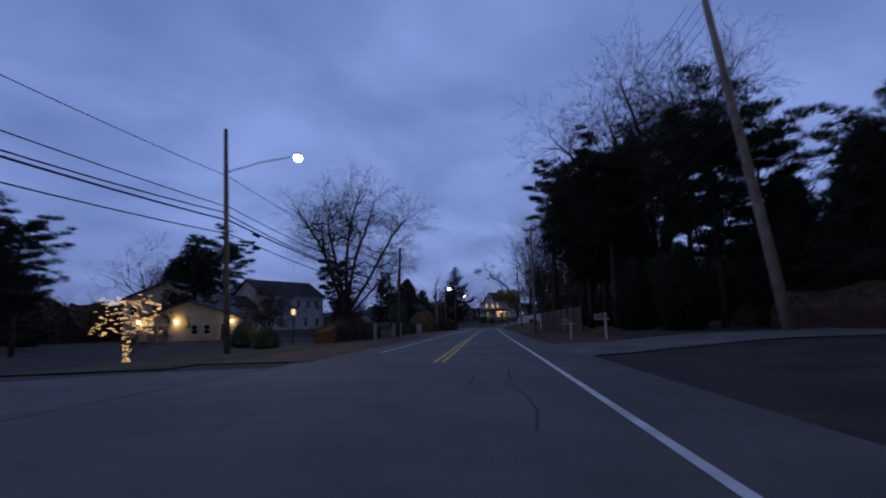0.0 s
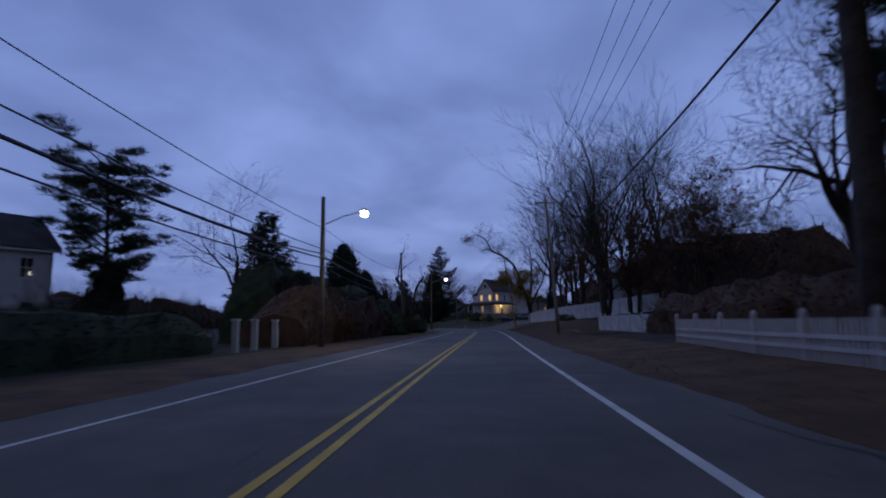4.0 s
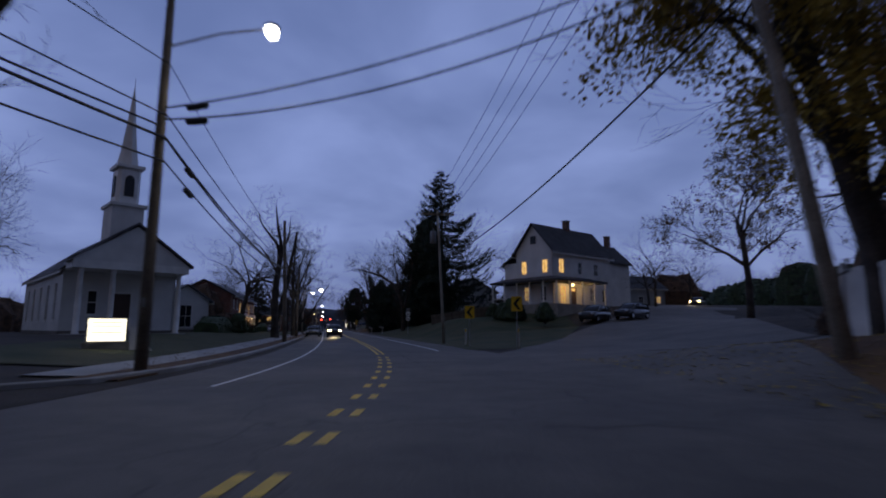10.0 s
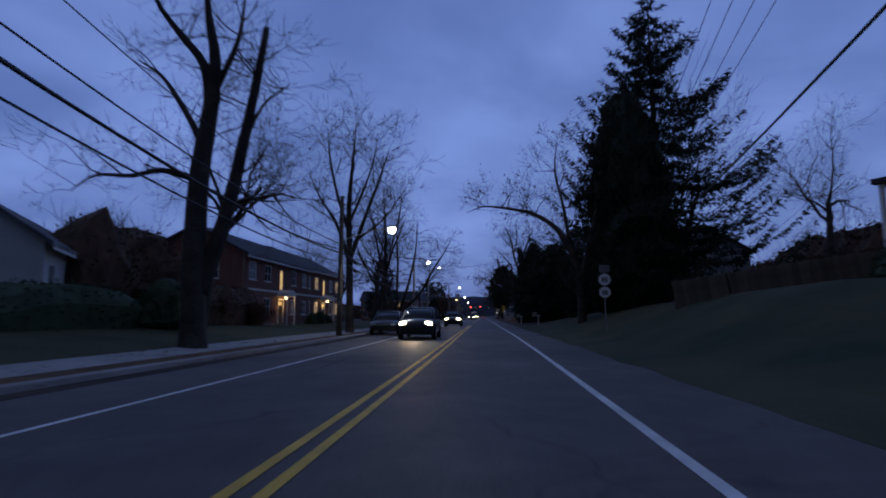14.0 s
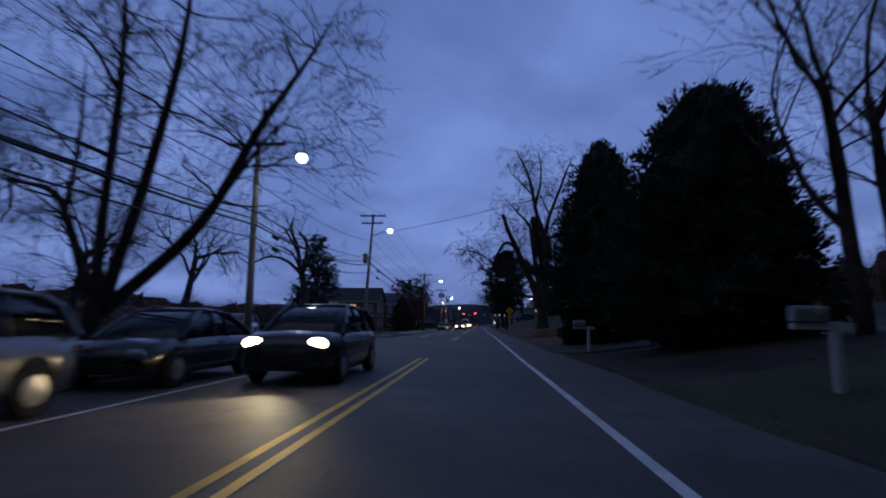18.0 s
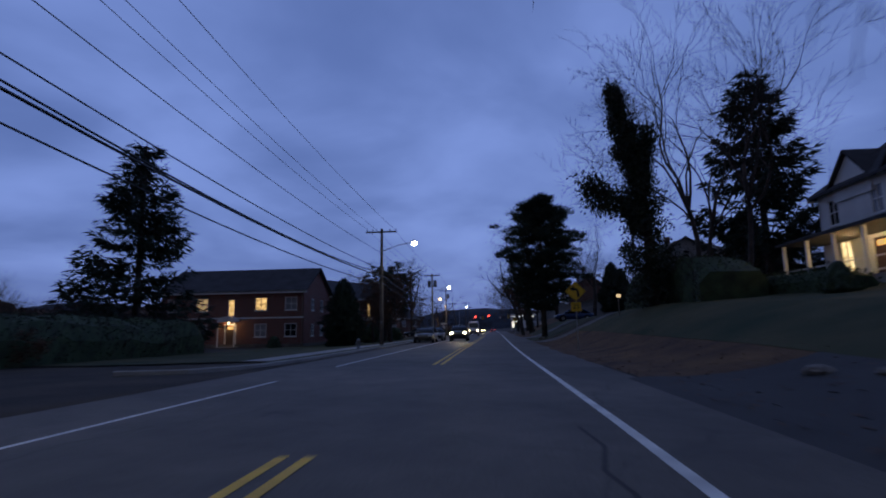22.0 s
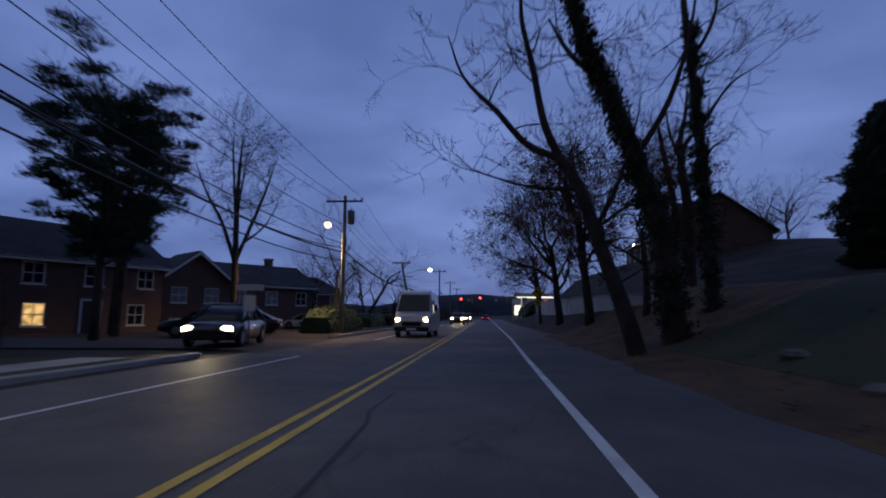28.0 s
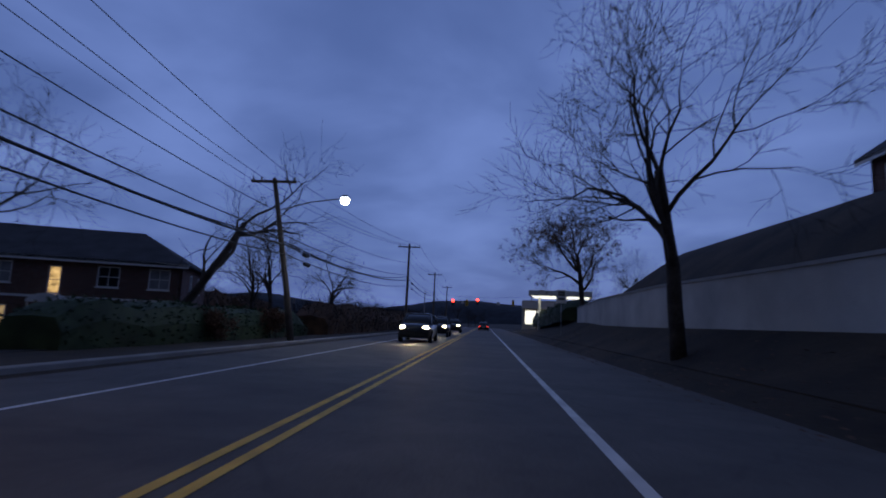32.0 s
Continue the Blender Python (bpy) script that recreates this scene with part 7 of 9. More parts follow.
def car(label, paint, tall=1.46, length=4.5, boxy=False, heads=False, tails=False, category="car"):
    """car > body, glass, wheel > tyre, rim, headlamp, tail_lamp, bumper, mirror. It faces +y."""
    root = thing("car", label, category, "cars on and beside the road")
    hl, w = length / 2, 0.9
    belt = 0.92 if not boxy else 1.02

    def ring(y, z0, z1, half, crown):
        return [(-half * 0.94, y, z0), (-half, y, z0 + 0.16), (-half, y, (z0 + z1) / 2), (-half * 0.97, y, z1 - 0.06), (-half * 0.84, y, z1), (0, y, z1 + crown),
                (half * 0.84, y, z1), (half * 0.97, y, z1 - 0.06), (half, y, (z0 + z1) / 2), (half, y, z0 + 0.16), (half * 0.94, y, z0)]

    hood = 0.78 if not boxy else 0.95
    body = [ring(-hl, 0.42, belt - 0.16, 0.74, 0.01), ring(-hl + 0.12, 0.27, belt - 0.04, 0.84, 0.02), ring(-hl + 0.7, 0.23, belt, w, 0.02), ring(-0.3, 0.22, belt, w, 0.0), ring(0.75, 0.22, belt - 0.02, w, 0.0),
            ring(1.0, 0.22, belt - 0.04, w, 0.03), ring(hl - 0.5, 0.24, hood + 0.04, 0.87, 0.04), ring(hl - 0.12, 0.28, hood - 0.06, 0.8, 0.03), ring(hl, 0.38, hood - 0.22, 0.68, 0.01)]
    part("body", loft(body), paint, root, "", True)

    # the cabin: curved glass all round under a thin roof, with pillars along its edges
    back = -hl + (0.25 if boxy else 0.5)
    outline = [(back - 0.12, belt - 0.02), (back + (0.1 if boxy else 0.3), tall - (0.2 if boxy else 0.3)), (back + (0.4 if boxy else 0.75), tall - 0.07), (-0.35, tall), (0.25, tall - 0.04), (0.68, tall - 0.24), (1.22, belt - 0.05)]

    def width(z):
        return 0.84 - 0.2 * max(0.0, (z - belt) / (tall - belt)) ** 1.2

    part("glass", loft([[(-0.84, y, belt - 0.06), (-width(z), y, z - 0.03), (-width(z) * 0.7, y, z), (width(z) * 0.7, y, z), (width(z), y, z - 0.03), (0.84, y, belt - 0.06)] for y, z in outline]), M_CARGLASS, root, "dark tinted windows", True)
    part("roof", loft([[(-width(z) - 0.02, y, z - 0.06), (-width(z) - 0.015, y, z - 0.01), (-width(z) * 0.7, y, z + 0.022), (width(z) * 0.7, y, z + 0.022), (width(z) + 0.015, y, z - 0.01), (width(z) + 0.02, y, z - 0.06)] for y, z in outline[2:5]]), paint, root, "", True)
    for x in (-1, 1):
        for run in (outline[4:], outline[:3]):
            part("pillar", Shape().tube([(x * (width(z) + 0.005), y, z - 0.02) for y, z in run], [0.045] * 3, 5), paint, root)
        for y in (-0.1, back + (1.0 if boxy else 1.1)):
            part("pillar", Shape().tube([(0.848 * x, y, belt - 0.05), (x * (width(tall - 0.05) + 0.005), y - 0.05, tall - 0.05)], [0.042, 0.036], 5), paint, root)
        for y in (-hl + 0.85, hl - 0.88):
            again("wheel_arch", shared(("arch",), lambda: Shape().lathe([(0.02, -0.006), (0.37, -0.006), (0.38, 0), (0.37, 0.006), (0.02, 0.006)], 18, pose(0, 0, 0, 0, 90, 0)), M_RUBBER), root, Matrix.Translation((x * 0.9, y, 0.36)), "dark wheel arch")
        again("door_handle", shared(("handle",), lambda: Shape().box(-0.015, 0.015, -0.09, 0.09, -0.015, 0.015), M_RIM), root, Matrix.Translation((x * 0.905, -0.35, belt - 0.14)), "slim door handle")
    for x in (-0.83, 0.83):
        for y in (-hl + 0.85, hl - 0.88):
            wh = again("wheel", shared(("tyre",), lambda: Shape().lathe([(0.2, -0.1), (0.3, -0.105), (0.325, -0.07), (0.325, 0.07), (0.3, 0.105), (0.2, 0.1)], 18, pose(0, 0, 0, 0, 90, 0)), M_RUBBER), root, Matrix.Translation((x, y, 0.325)), "black tyre")
            again("rim", shared(("rim",), lambda: Shape().lathe([(0.05, -0.12), (0.19, -0.108), (0.2, -0.09), (0.2, 0.09), (0.19, 0.108), (0.05, 0.12)], 10, pose(0, 0, 0, 0, 90, 0)), M_RIM), wh, None, "alloy rim")
        # Headlamps that are on get a wider disc to take in their glare.
        part("headlamp", Shape().lathe([(0.16 if heads else 0.13, 0), (0.13, 0.05), (0.05, 0.08)], 12, Matrix.Translation((x * 0.74, hl - 0.1, hood - 0.16)) @ pose(0, 0, 0, -90, 0, 0) @ Matrix.Diagonal((1.25, 0.72, 1, 1))), G_HEAD if heads else M_RIM, root, "shining headlamp" if heads else "clear headlamp")
        part("tail_lamp", Shape().box(x * 0.82 - 0.15, x * 0.82 + 0.15, -hl - 0.01, -hl + 0.12, belt - 0.3, belt - 0.16, None, 0.02), G_TAIL if tails else M_BRICK, root, "red tail lamp")
        part("mirror", Shape().box(x * 1.17 - 0.07, x * 1.17 + 0.07, 0.82, 0.92, belt, belt + 0.13, None, 0.02), paint, root)
    part("bumper", Shape().box(-0.7, 0.7, hl - 0.06, hl + 0.02, 0.32, 0.46, None, 0.03), M_RUBBER, root)
    part("grille", Shape().box(-0.42, 0.42, hl - 0.03, hl + 0.012, 0.47, 0.58), M_SIGNBLK, root)
    part("number_plate", Shape().box(-0.26, 0.26, -hl - 0.02, -hl, 0.5, 0.62), M_SIGNWHT, root, "plain pale plate")
    return root


suv = car("dark parked SUV beside a house", M_CARDARK, 1.72, 4.7, True)
put(suv, 199.5, 23.8, 130)
copy_thing(suv, spot(200.2, 28.4, 120))
sv2 = car("silver-grey car parked at the kerb", M_CARGREY, 1.6, 4.6, True)
put(sv2, 243.4, -4.45, 180, z=0)
sd = car("dark saloon parked at the kerb", M_CARDARK, 1.45, 4.5)
put(sd, 249.4, -4.5, 180, z=0)
copy_thing(sd, spot(333.0, -4.5, 180, 0))
copy_thing(sd, spot(341.0, -4.5, 180, 0))
wh = car("silver car standing in the side street", M_CARSILVER, 1.6, 4.5, True)
put(wh, 273.5, -14.4, 185)
wc = car("white saloon parked in a court before the flats", M_CARWHITE)
put(wc, 404.2, -14.6, 70, z=-0.2)
copy_thing(wc, spot(399.6, -14.6, 70, -0.2))
copy_thing(sd, spot(225.5, -4.5, 180, 0))
copy_thing(sd, spot(377.0, -11.8, 105, 0.02))
copy_thing(sd, spot(381.2, -12.2, 100, 0.02))
bl = car("blue car parked on a driveway above the road", M_CARBLUE)
put(bl, 347.5, 11.2, 90, z=1.9)
dc = car("dark car at a driveway mouth with shining headlamps", M_CARDARK, 1.5, 4.5, heads=True)
put(dc, 370.0, -7.4, 190, z=0.05)
oc = car("dark oncoming car with shining headlamps", M_CARDARK, 1.6, 4.6, True, heads=True)
put(oc, 219.3, -1.75, 180, z=0)
for s in (250.6, 338.5, 421, 434.0, 455.0):
    copy_thing(oc, spot(s, -1.75, 180, 0))
fk = car("dark car coming down the fork with headlamps on", M_CARDARK, 1.6, 4.6, True, heads=True)
put(fk, 226, 56, 130)


def beam(s, u, turn, z, watts=800):
    """The light that a pair of headlamps throws on the road."""
    ob = new("headlamp_beam", bpy.data.lights.new("headlamp_beam", "SPOT"))
    ob.data.energy, ob.data.color, ob.data.spot_size, ob.data.spot_blend, ob.data.shadow_soft_size = watts, (1.0, 0.78, 0.45), radians(70), 0.8, 0.12
    ob.matrix_basis = spot(s, u, turn, z) @ pose(0, 2.42, 0.72, 86, 0, 0)


for s in (219.3, 250.6, 338.5, 421, 434.0, 455.0):
    beam(s, -1.75, 180, 0)
beam(370.0, -7.4, 190, 0.05)
beam(226, 56, 130, ground(226, 56))


def van(label, paint):
    """van > body, windscreen, side window, wheel > tyre, rim, headlamp, grille, mirror. It faces +y."""
    root = thing("van", label, "van", "cars on and beside the road")
    prof = [(-2.8, 0.4, 2.35), (-2.75, 0.3, 2.5), (0.9, 0.3, 2.55), (1.35, 0.3, 2.4), (2.05, 0.3, 1.35), (2.7, 0.32, 1.12), (2.85, 0.42, 0.85)]
    rings = []
    for y, z0, z1 in prof:
        half = 0.98 if y < 2.2 else 0.9
        top = half * (0.86 if z1 > 1.4 else 0.94)
        rings.append([(-half * 0.95, y, z0), (-half, y, z0 + 0.2), (-half, y, min(z1 - 0.1, 1.25)), (-top, y, z1 - 0.08), (-top * 0.88, y, z1), (top * 0.88, y, z1), (top, y, z1 - 0.08), (half, y, min(z1 - 0.1, 1.25)), (half, y, z0 + 0.2), (half * 0.95, y, z0)])
    part("body", loft(rings), paint, root, "white van body")
    part("windscreen", Shape().add([(-0.78, 1.43, 2.3), (0.78, 1.43, 2.3), (0.86, 2.06, 1.42), (-0.86, 2.06, 1.42), (-0.78, 1.35, 2.2), (0.78, 1.35, 2.2), (0.86, 1.98, 1.32), (-0.86, 1.98, 1.32)], [(0, 3, 2, 1), (4, 5, 6, 7), (0, 1, 5, 4), (1, 2, 6, 5), (2, 3, 7, 6), (3, 0, 4, 7)]), M_CARGLASS, root, "dark windscreen")
    part("grille", Shape().box(-0.5, 0.5, 2.8, 2.88, 0.62, 0.85, None, 0.02), M_SIGNBLK, root)
    part("bumper", Shape().box(-0.9, 0.9, 2.7, 2.93, 0.35, 0.58, None, 0.04), M_RUBBER, root)
    part("number_plate", Shape().box(-0.26, 0.26, 2.93, 2.945, 0.4, 0.52), M_SIGNWHT, root, "plain pale plate")
    for x in (-0.84, 0.84):
        part("side_window", Shape().box(x * 1.155 - 0.01, x * 1.155 + 0.01, 0.6, 1.45, 1.35, 2.0), M_CARGLASS, root)
        part("headlamp", Shape().lathe([(0.15, 0), (0.13, 0.06), (0.05, 0.1)], 10, Matrix.Translation((x * 0.86, 2.75, 0.9)) @ pose(0, 0, 0, -90, 0, 0)), G_HEAD, root, "shining headlamp")
        part("mirror", Shape().box(x * 1.36 - 0.09, x * 1.36 + 0.09, 1.6, 1.7, 1.4, 1.75, None, 0.03), M_RUBBER, root)
        for y in (-1.75, 1.85):
            wh_ = again("wheel", MESHES[("tyre",)], root, Matrix.Translation((x, y, 0.34)) @ Matrix.Diagonal((1.05, 1.05, 1.05, 1)), "black tyre")
            again("rim", MESHES[("rim",)], wh_, None, "alloy rim")
    return root


vn = van("white delivery van coming the other way with headlamps on", M_CARWHITE)
put(vn, 381.6, -1.9, 180, z=0)
beam(381.6, -1.9, 180, 0.15)
qc = car("dark car queueing at the signals with tail lamps lit", M_CARDARK, 1.5, 4.5, tails=True)
put(qc, 502, 1.75, 0, z=0)
for s in (494, 486):
    copy_thing(qc, spot(s, 1.75, 0, 0))

# ---- trees ----
# a handful of grown forms, set down again and again at other turns and sizes
T1 = bare_tree(11, 15, 0.26, 1.0, 0.0, kids=(7, 5, 4, 4, 3), depth=5)
T2 = bare_tree(12, 17, 0.24, 0.75, 0.0, kids=(6, 4, 4, 3, 3), depth=5, label="tall slim bare tree in the woods")
T3 = bare_tree(13, 14, 0.3, 1.15, 0.01, kids=(7, 5, 4, 4, 3), depth=5)
T4 = bare_tree(14, 16, 0.2, 0.6, 0.0, kids=(6, 4, 3, 3, 3), fork=0.55, depth=5, label="tall slim bare tree in the woods")
T5 = bare_tree(15, 12, 0.22, 1.0, 0.02, kids=(7, 5, 5, 4), leaf=M_BROWNLEAF, leaves=900, label="nearly bare tree with some dry brown leaves")
T6 = bare_tree(16, 13, 0.3, 1.05, 0.0, kids=(8, 5, 5, 4, 2), depth=5, leaf=M_BROWNLEAF, leaves=1900, leafy=0.75, fork=0.5, label="broad street tree with dry leaves low in its crown")
F1 = bare_tree(17, 15, 0.24, 1.05, 0.0, kids=(7, 5, 4, 3), label="distant bare tree behind the houses")
F2 = bare_tree(18, 14, 0.22, 0.85, 0.0, kids=(6, 5, 4, 3), label="distant bare tree behind the houses")
put(T1, 84, -52, 10, scale=1.1)
for t, rows in ((T1, ((262, -23, 200, 0.9), (356, -17, 30, 0.7), (116, 24, 80, 1.1), (405.5, 7.4, 40, 0.82), (206, -34, 40, 1.25), (441, -19, 60, 0.85), (450, -25, 160, 0.9), (415, -46, 10, 0.95), (173, -38, 50, 0.75), (168, -30.5, 10, 0.55))),
                (T2, ((137, 19, 0, 1.25), (141, 15.5, 60, 1.2), (146, 17.5, 140, 1.4), (152, 19, 220, 1.35), (157, 17.5, 300, 1.35), (161, 21, 20, 1.5), (128, 22, 90, 1.05), (250, 12.5, 200, 0.9), (253, 11.8, 20, 1.0), (255, 14.5, 100, 1.05), (257, 17, 260, 1.0), (248, 15, 300, 0.95), (252, 16, 60, 1.0))),
                (T3, ((244, -9.5, 95, 1.0), (268, -22, 30, 0.9), (350, 14, 80, 0.9), (86, 19, 200, 1.2), (101, -19, 60, 1.0), (70, -47, 60, 1.1), (283, -24, 60, 1.22), (408, -16.5, 250, 0.8), (446, -15, 20, 0.75), (474, 25, 130, 0.8), (490, 20, 40, 0.75), (178, -34, 120, 1.0), (234, 28, 50, 1.0))),
                (T4, ((122, 17.5, 10, 1.05), (124, 19, 100, 1.05), (131, 20, 200, 1.1), (143, 21, 300, 1.5), (149, 22, 50, 1.45), (155, 23, 140, 1.5), (325, 17.5, 40, 1.15), (328, 19.5, 200, 1.05), (322.5, 20, 120, 1.1), (166, 20, 250, 1.45), (170, 23, 10, 1.3), (134, 25, 70, 1.4), (163, 17.5, 90, 1.45), (158, 26, 30, 1.4), (151, 27, 110, 1.35), (146, 25, 200, 1.4), (168, 27, 290, 1.35), (139, 28, 350, 1.3), (248, 21, 150, 1.0), (232, 17, 240, 0.9))),
                (T5, ((110, 19, 40, 1.1), (117, 14, 160, 1.15), (106, 21, 250, 1.2), (350, -12, 200, 0.8), (343, -10, 20, 0.75), (376, 9.2, 90, 0.8))),
                (T6, ((383, 8.0, 130, 1.0), (440, 11, 60, 0.9)))):
    for s, u, a, k in rows:
        c = copy_thing(t, spot(s, u, a) @ Matrix.Diagonal((k, k, k, 1)))
put(T2, 134, 17.5, 30, scale=1.15)
put(T3, 218, -13, 10, scale=1.1)
put(T4, 139.5, 18.5, 0, scale=1.45)
put(T5, 108, 20, 0, scale=1.1)
T7 = bare_tree(19, 10, 0.22, 1.05, 0.0, kids=(7, 5, 5, 4), leaf=M_BROWNLEAF, leaves=5200, leafy=0.95, label="small tree still thick with dark brown leaves")
copy_thing(T5, spot(195, 38, 60) @ Matrix.Diagonal((1.6, 1.6, 1.7, 1)))
put(T7, 336.8, -8.6, 0, scale=0.8)
for s, u, a, k in ((122, 17.5, 10, 1.2), (127, 22, 140, 1.3), (118, 19.5, 250, 1.25), (133, 24, 60, 1.3), (114, 23, 60, 1.3), (341.5, -11.5, 80, 0.85), (51, -20, 200, 0.85), (57, -23, 20, 0.75)):
    copy_thing(T7, spot(s, u, a) @ Matrix.Diagonal((k, k, k, 1)))
put(T6, 392.6, 7.6, 70, scale=0.98)
put(F1, 213, 40, 0, scale=0.8)
put(F2, 245, -30, 0, scale=0.9)
# background rows that close the view on both sides
for k in range(64):
    s = -10 + k * 8.2 + random.uniform(-3, 3)
    if s < 170 or s > 215:
        u = random.uniform(38, 60)
        copy_thing((F1, F2)[k % 2], spot(s, u, random.uniform(0, 360)) @ Matrix.Diagonal((*[random.uniform(0.8, 1.15)] * 3, 1)))
    u = -random.uniform(48, 75)
    copy_thing((F2, F1)[k % 2], spot(s + 3, u, random.uniform(0, 360)) @ Matrix.Diagonal((*[random.uniform(0.6, 0.95)] * 3, 1)))
for k in range(26):
    s = 545 + random.uniform(0, 90)
    copy_thing((F1, F2)[k % 2], spot(s, random.uniform(-70, 70), random.uniform(0, 360)) @ Matrix.Diagonal((*[random.uniform(0.6, 0.95)] * 3, 1)))

# the broken old tree at the junction
dt, tips = limbed("dead_tree", "old pollarded dead tree with two thick broken limbs", [
    ("trunk", [(0, 0, -0.3), (0.1, 0, 1.5), (0, 0.05, 3.0), (-0.1, 0, 3.9)], [0.46, 0.4, 0.4, 0.36]),
    ("limb", [(0, 0, 3.2), (-0.7, 0, 5.2), (-1.6, 0.1, 7.4), (-2.6, 0.2, 9.2), (-2.9, 0.2, 9.9)], [0.36, 0.31, 0.29, 0.28, 0.26]),
    ("limb", [(0, 0, 3.2), (0.5, 0.1, 5.0), (0.8, 0, 7.4), (1.6, -0.1, 9.0), (2.4, -0.2, 10.0)], [0.34, 0.28, 0.24, 0.19, 0.16]),
    ("branch", [(-2.6, 0.2, 9.5), (-2.3, 0.1, 11.6), (-2.1, 0.1, 13.2), (-1.4, 0, 15.2), (-1.3, 0, 16.2)], [0.13, 0.1, 0.08, 0.05, 0.02]),
    ("branch", [(-2.2, 0.2, 9.0), (-3.0, 0.3, 10.4), (-3.5, 0.2, 11.0)], [0.08, 0.05, 0.02]),
    ("branch", [(-2.3, 0.2, 9.9), (-1.4, 0.3, 11.6), (0.2, 0.2, 12.8), (1.2, 0.2, 13.4)], [0.08, 0.06, 0.04, 0.015]),
    ("branch", [(-1.7, 0.1, 7.6), (-0.8, 0.2, 9.1), (0.6, 0.2, 9.4)], [0.07, 0.05, 0.02]),
    ("branch", [(2.2, -0.1, 9.8), (2.0, 0.1, 10.8), (2.1, 0.2, 11.6)], [0.07, 0.05, 0.02])], 31, 7, 1.1, (3, 3, 2))
put(dt, 161.7, -10.4, 8)

# the maple that still has yellow leaves, with one long bent limb over the road
mp, tips = limbed("maple_tree", "maple with yellow leaves and a long bent limb reaching out", [
    ("trunk", [(0, 0, -0.3), (-0.1, 0, 2), (-0.7, 0, 4.4), (-1.6, -0.2, 7.0)], [0.5, 0.42, 0.36, 0.3]),
    ("bent_limb", [(-1.6, -0.2, 7.0), (-2.4, -0.3, 9.4), (-3.6, -0.5, 11.6), (-5.6, -0.6, 13.2), (-7.8, -0.8, 14.2), (-9.0, -0.9, 16.2), (-10.6, -1, 17.2), (-12.4, -1, 16.8)], [0.3, 0.25, 0.22, 0.17, 0.14, 0.1, 0.07, 0.03]),
    ("limb", [(-0.5, 0, 3.8), (0.2, 0.4, 7.5), (0.6, 0.8, 11.5), (0.2, 0.8, 15.5)], [0.28, 0.22, 0.14, 0.04]),
    ("limb", [(-1.2, -0.1, 5.8), (-2.8, -0.8, 7.4), (-4.6, -1.2, 8.0), (-6.2, -1.5, 7.4)], [0.18, 0.13, 0.08, 0.03]),
    ("limb", [(-0.8, 0, 4.8), (-1.8, 1.0, 7.6), (-2.6, 2.2, 10.5), (-2.4, 3.0, 13.5)], [0.2, 0.15, 0.1, 0.03]),
    ("limb", [(-0.3, 0, 3.4), (1.4, -0.4, 6.5), (2.8, -0.6, 9.5), (3.2, -0.4, 12.5)], [0.2, 0.15, 0.1, 0.03])], 33, 16, 1.7, (4, 4, 3))
put(mp, 163, 13.2, 0)
rng = np.random.default_rng(5)
low = [q for q, d in tips if 4.0 < q[2] < 10.5 and q[0] < 2.5]
foliage(mp, [low[i] for i in rng.choice(len(low), min(300, len(low)), replace=False)], 44, 0.36, 0.19, M_YELLOWLEAF, 6, "yellow-brown leaves in the lower crown")
foliage(mp, [(-12.6, -1, 16.6), (-12.0, -1.2, 16.2), (-13.2, -0.8, 16.2)], 130, (0.55, 0.5, 0.45), 0.26, M_BROWNLEAF, 7, "tuft of brown leaves at the limb's end", "end_foliage")

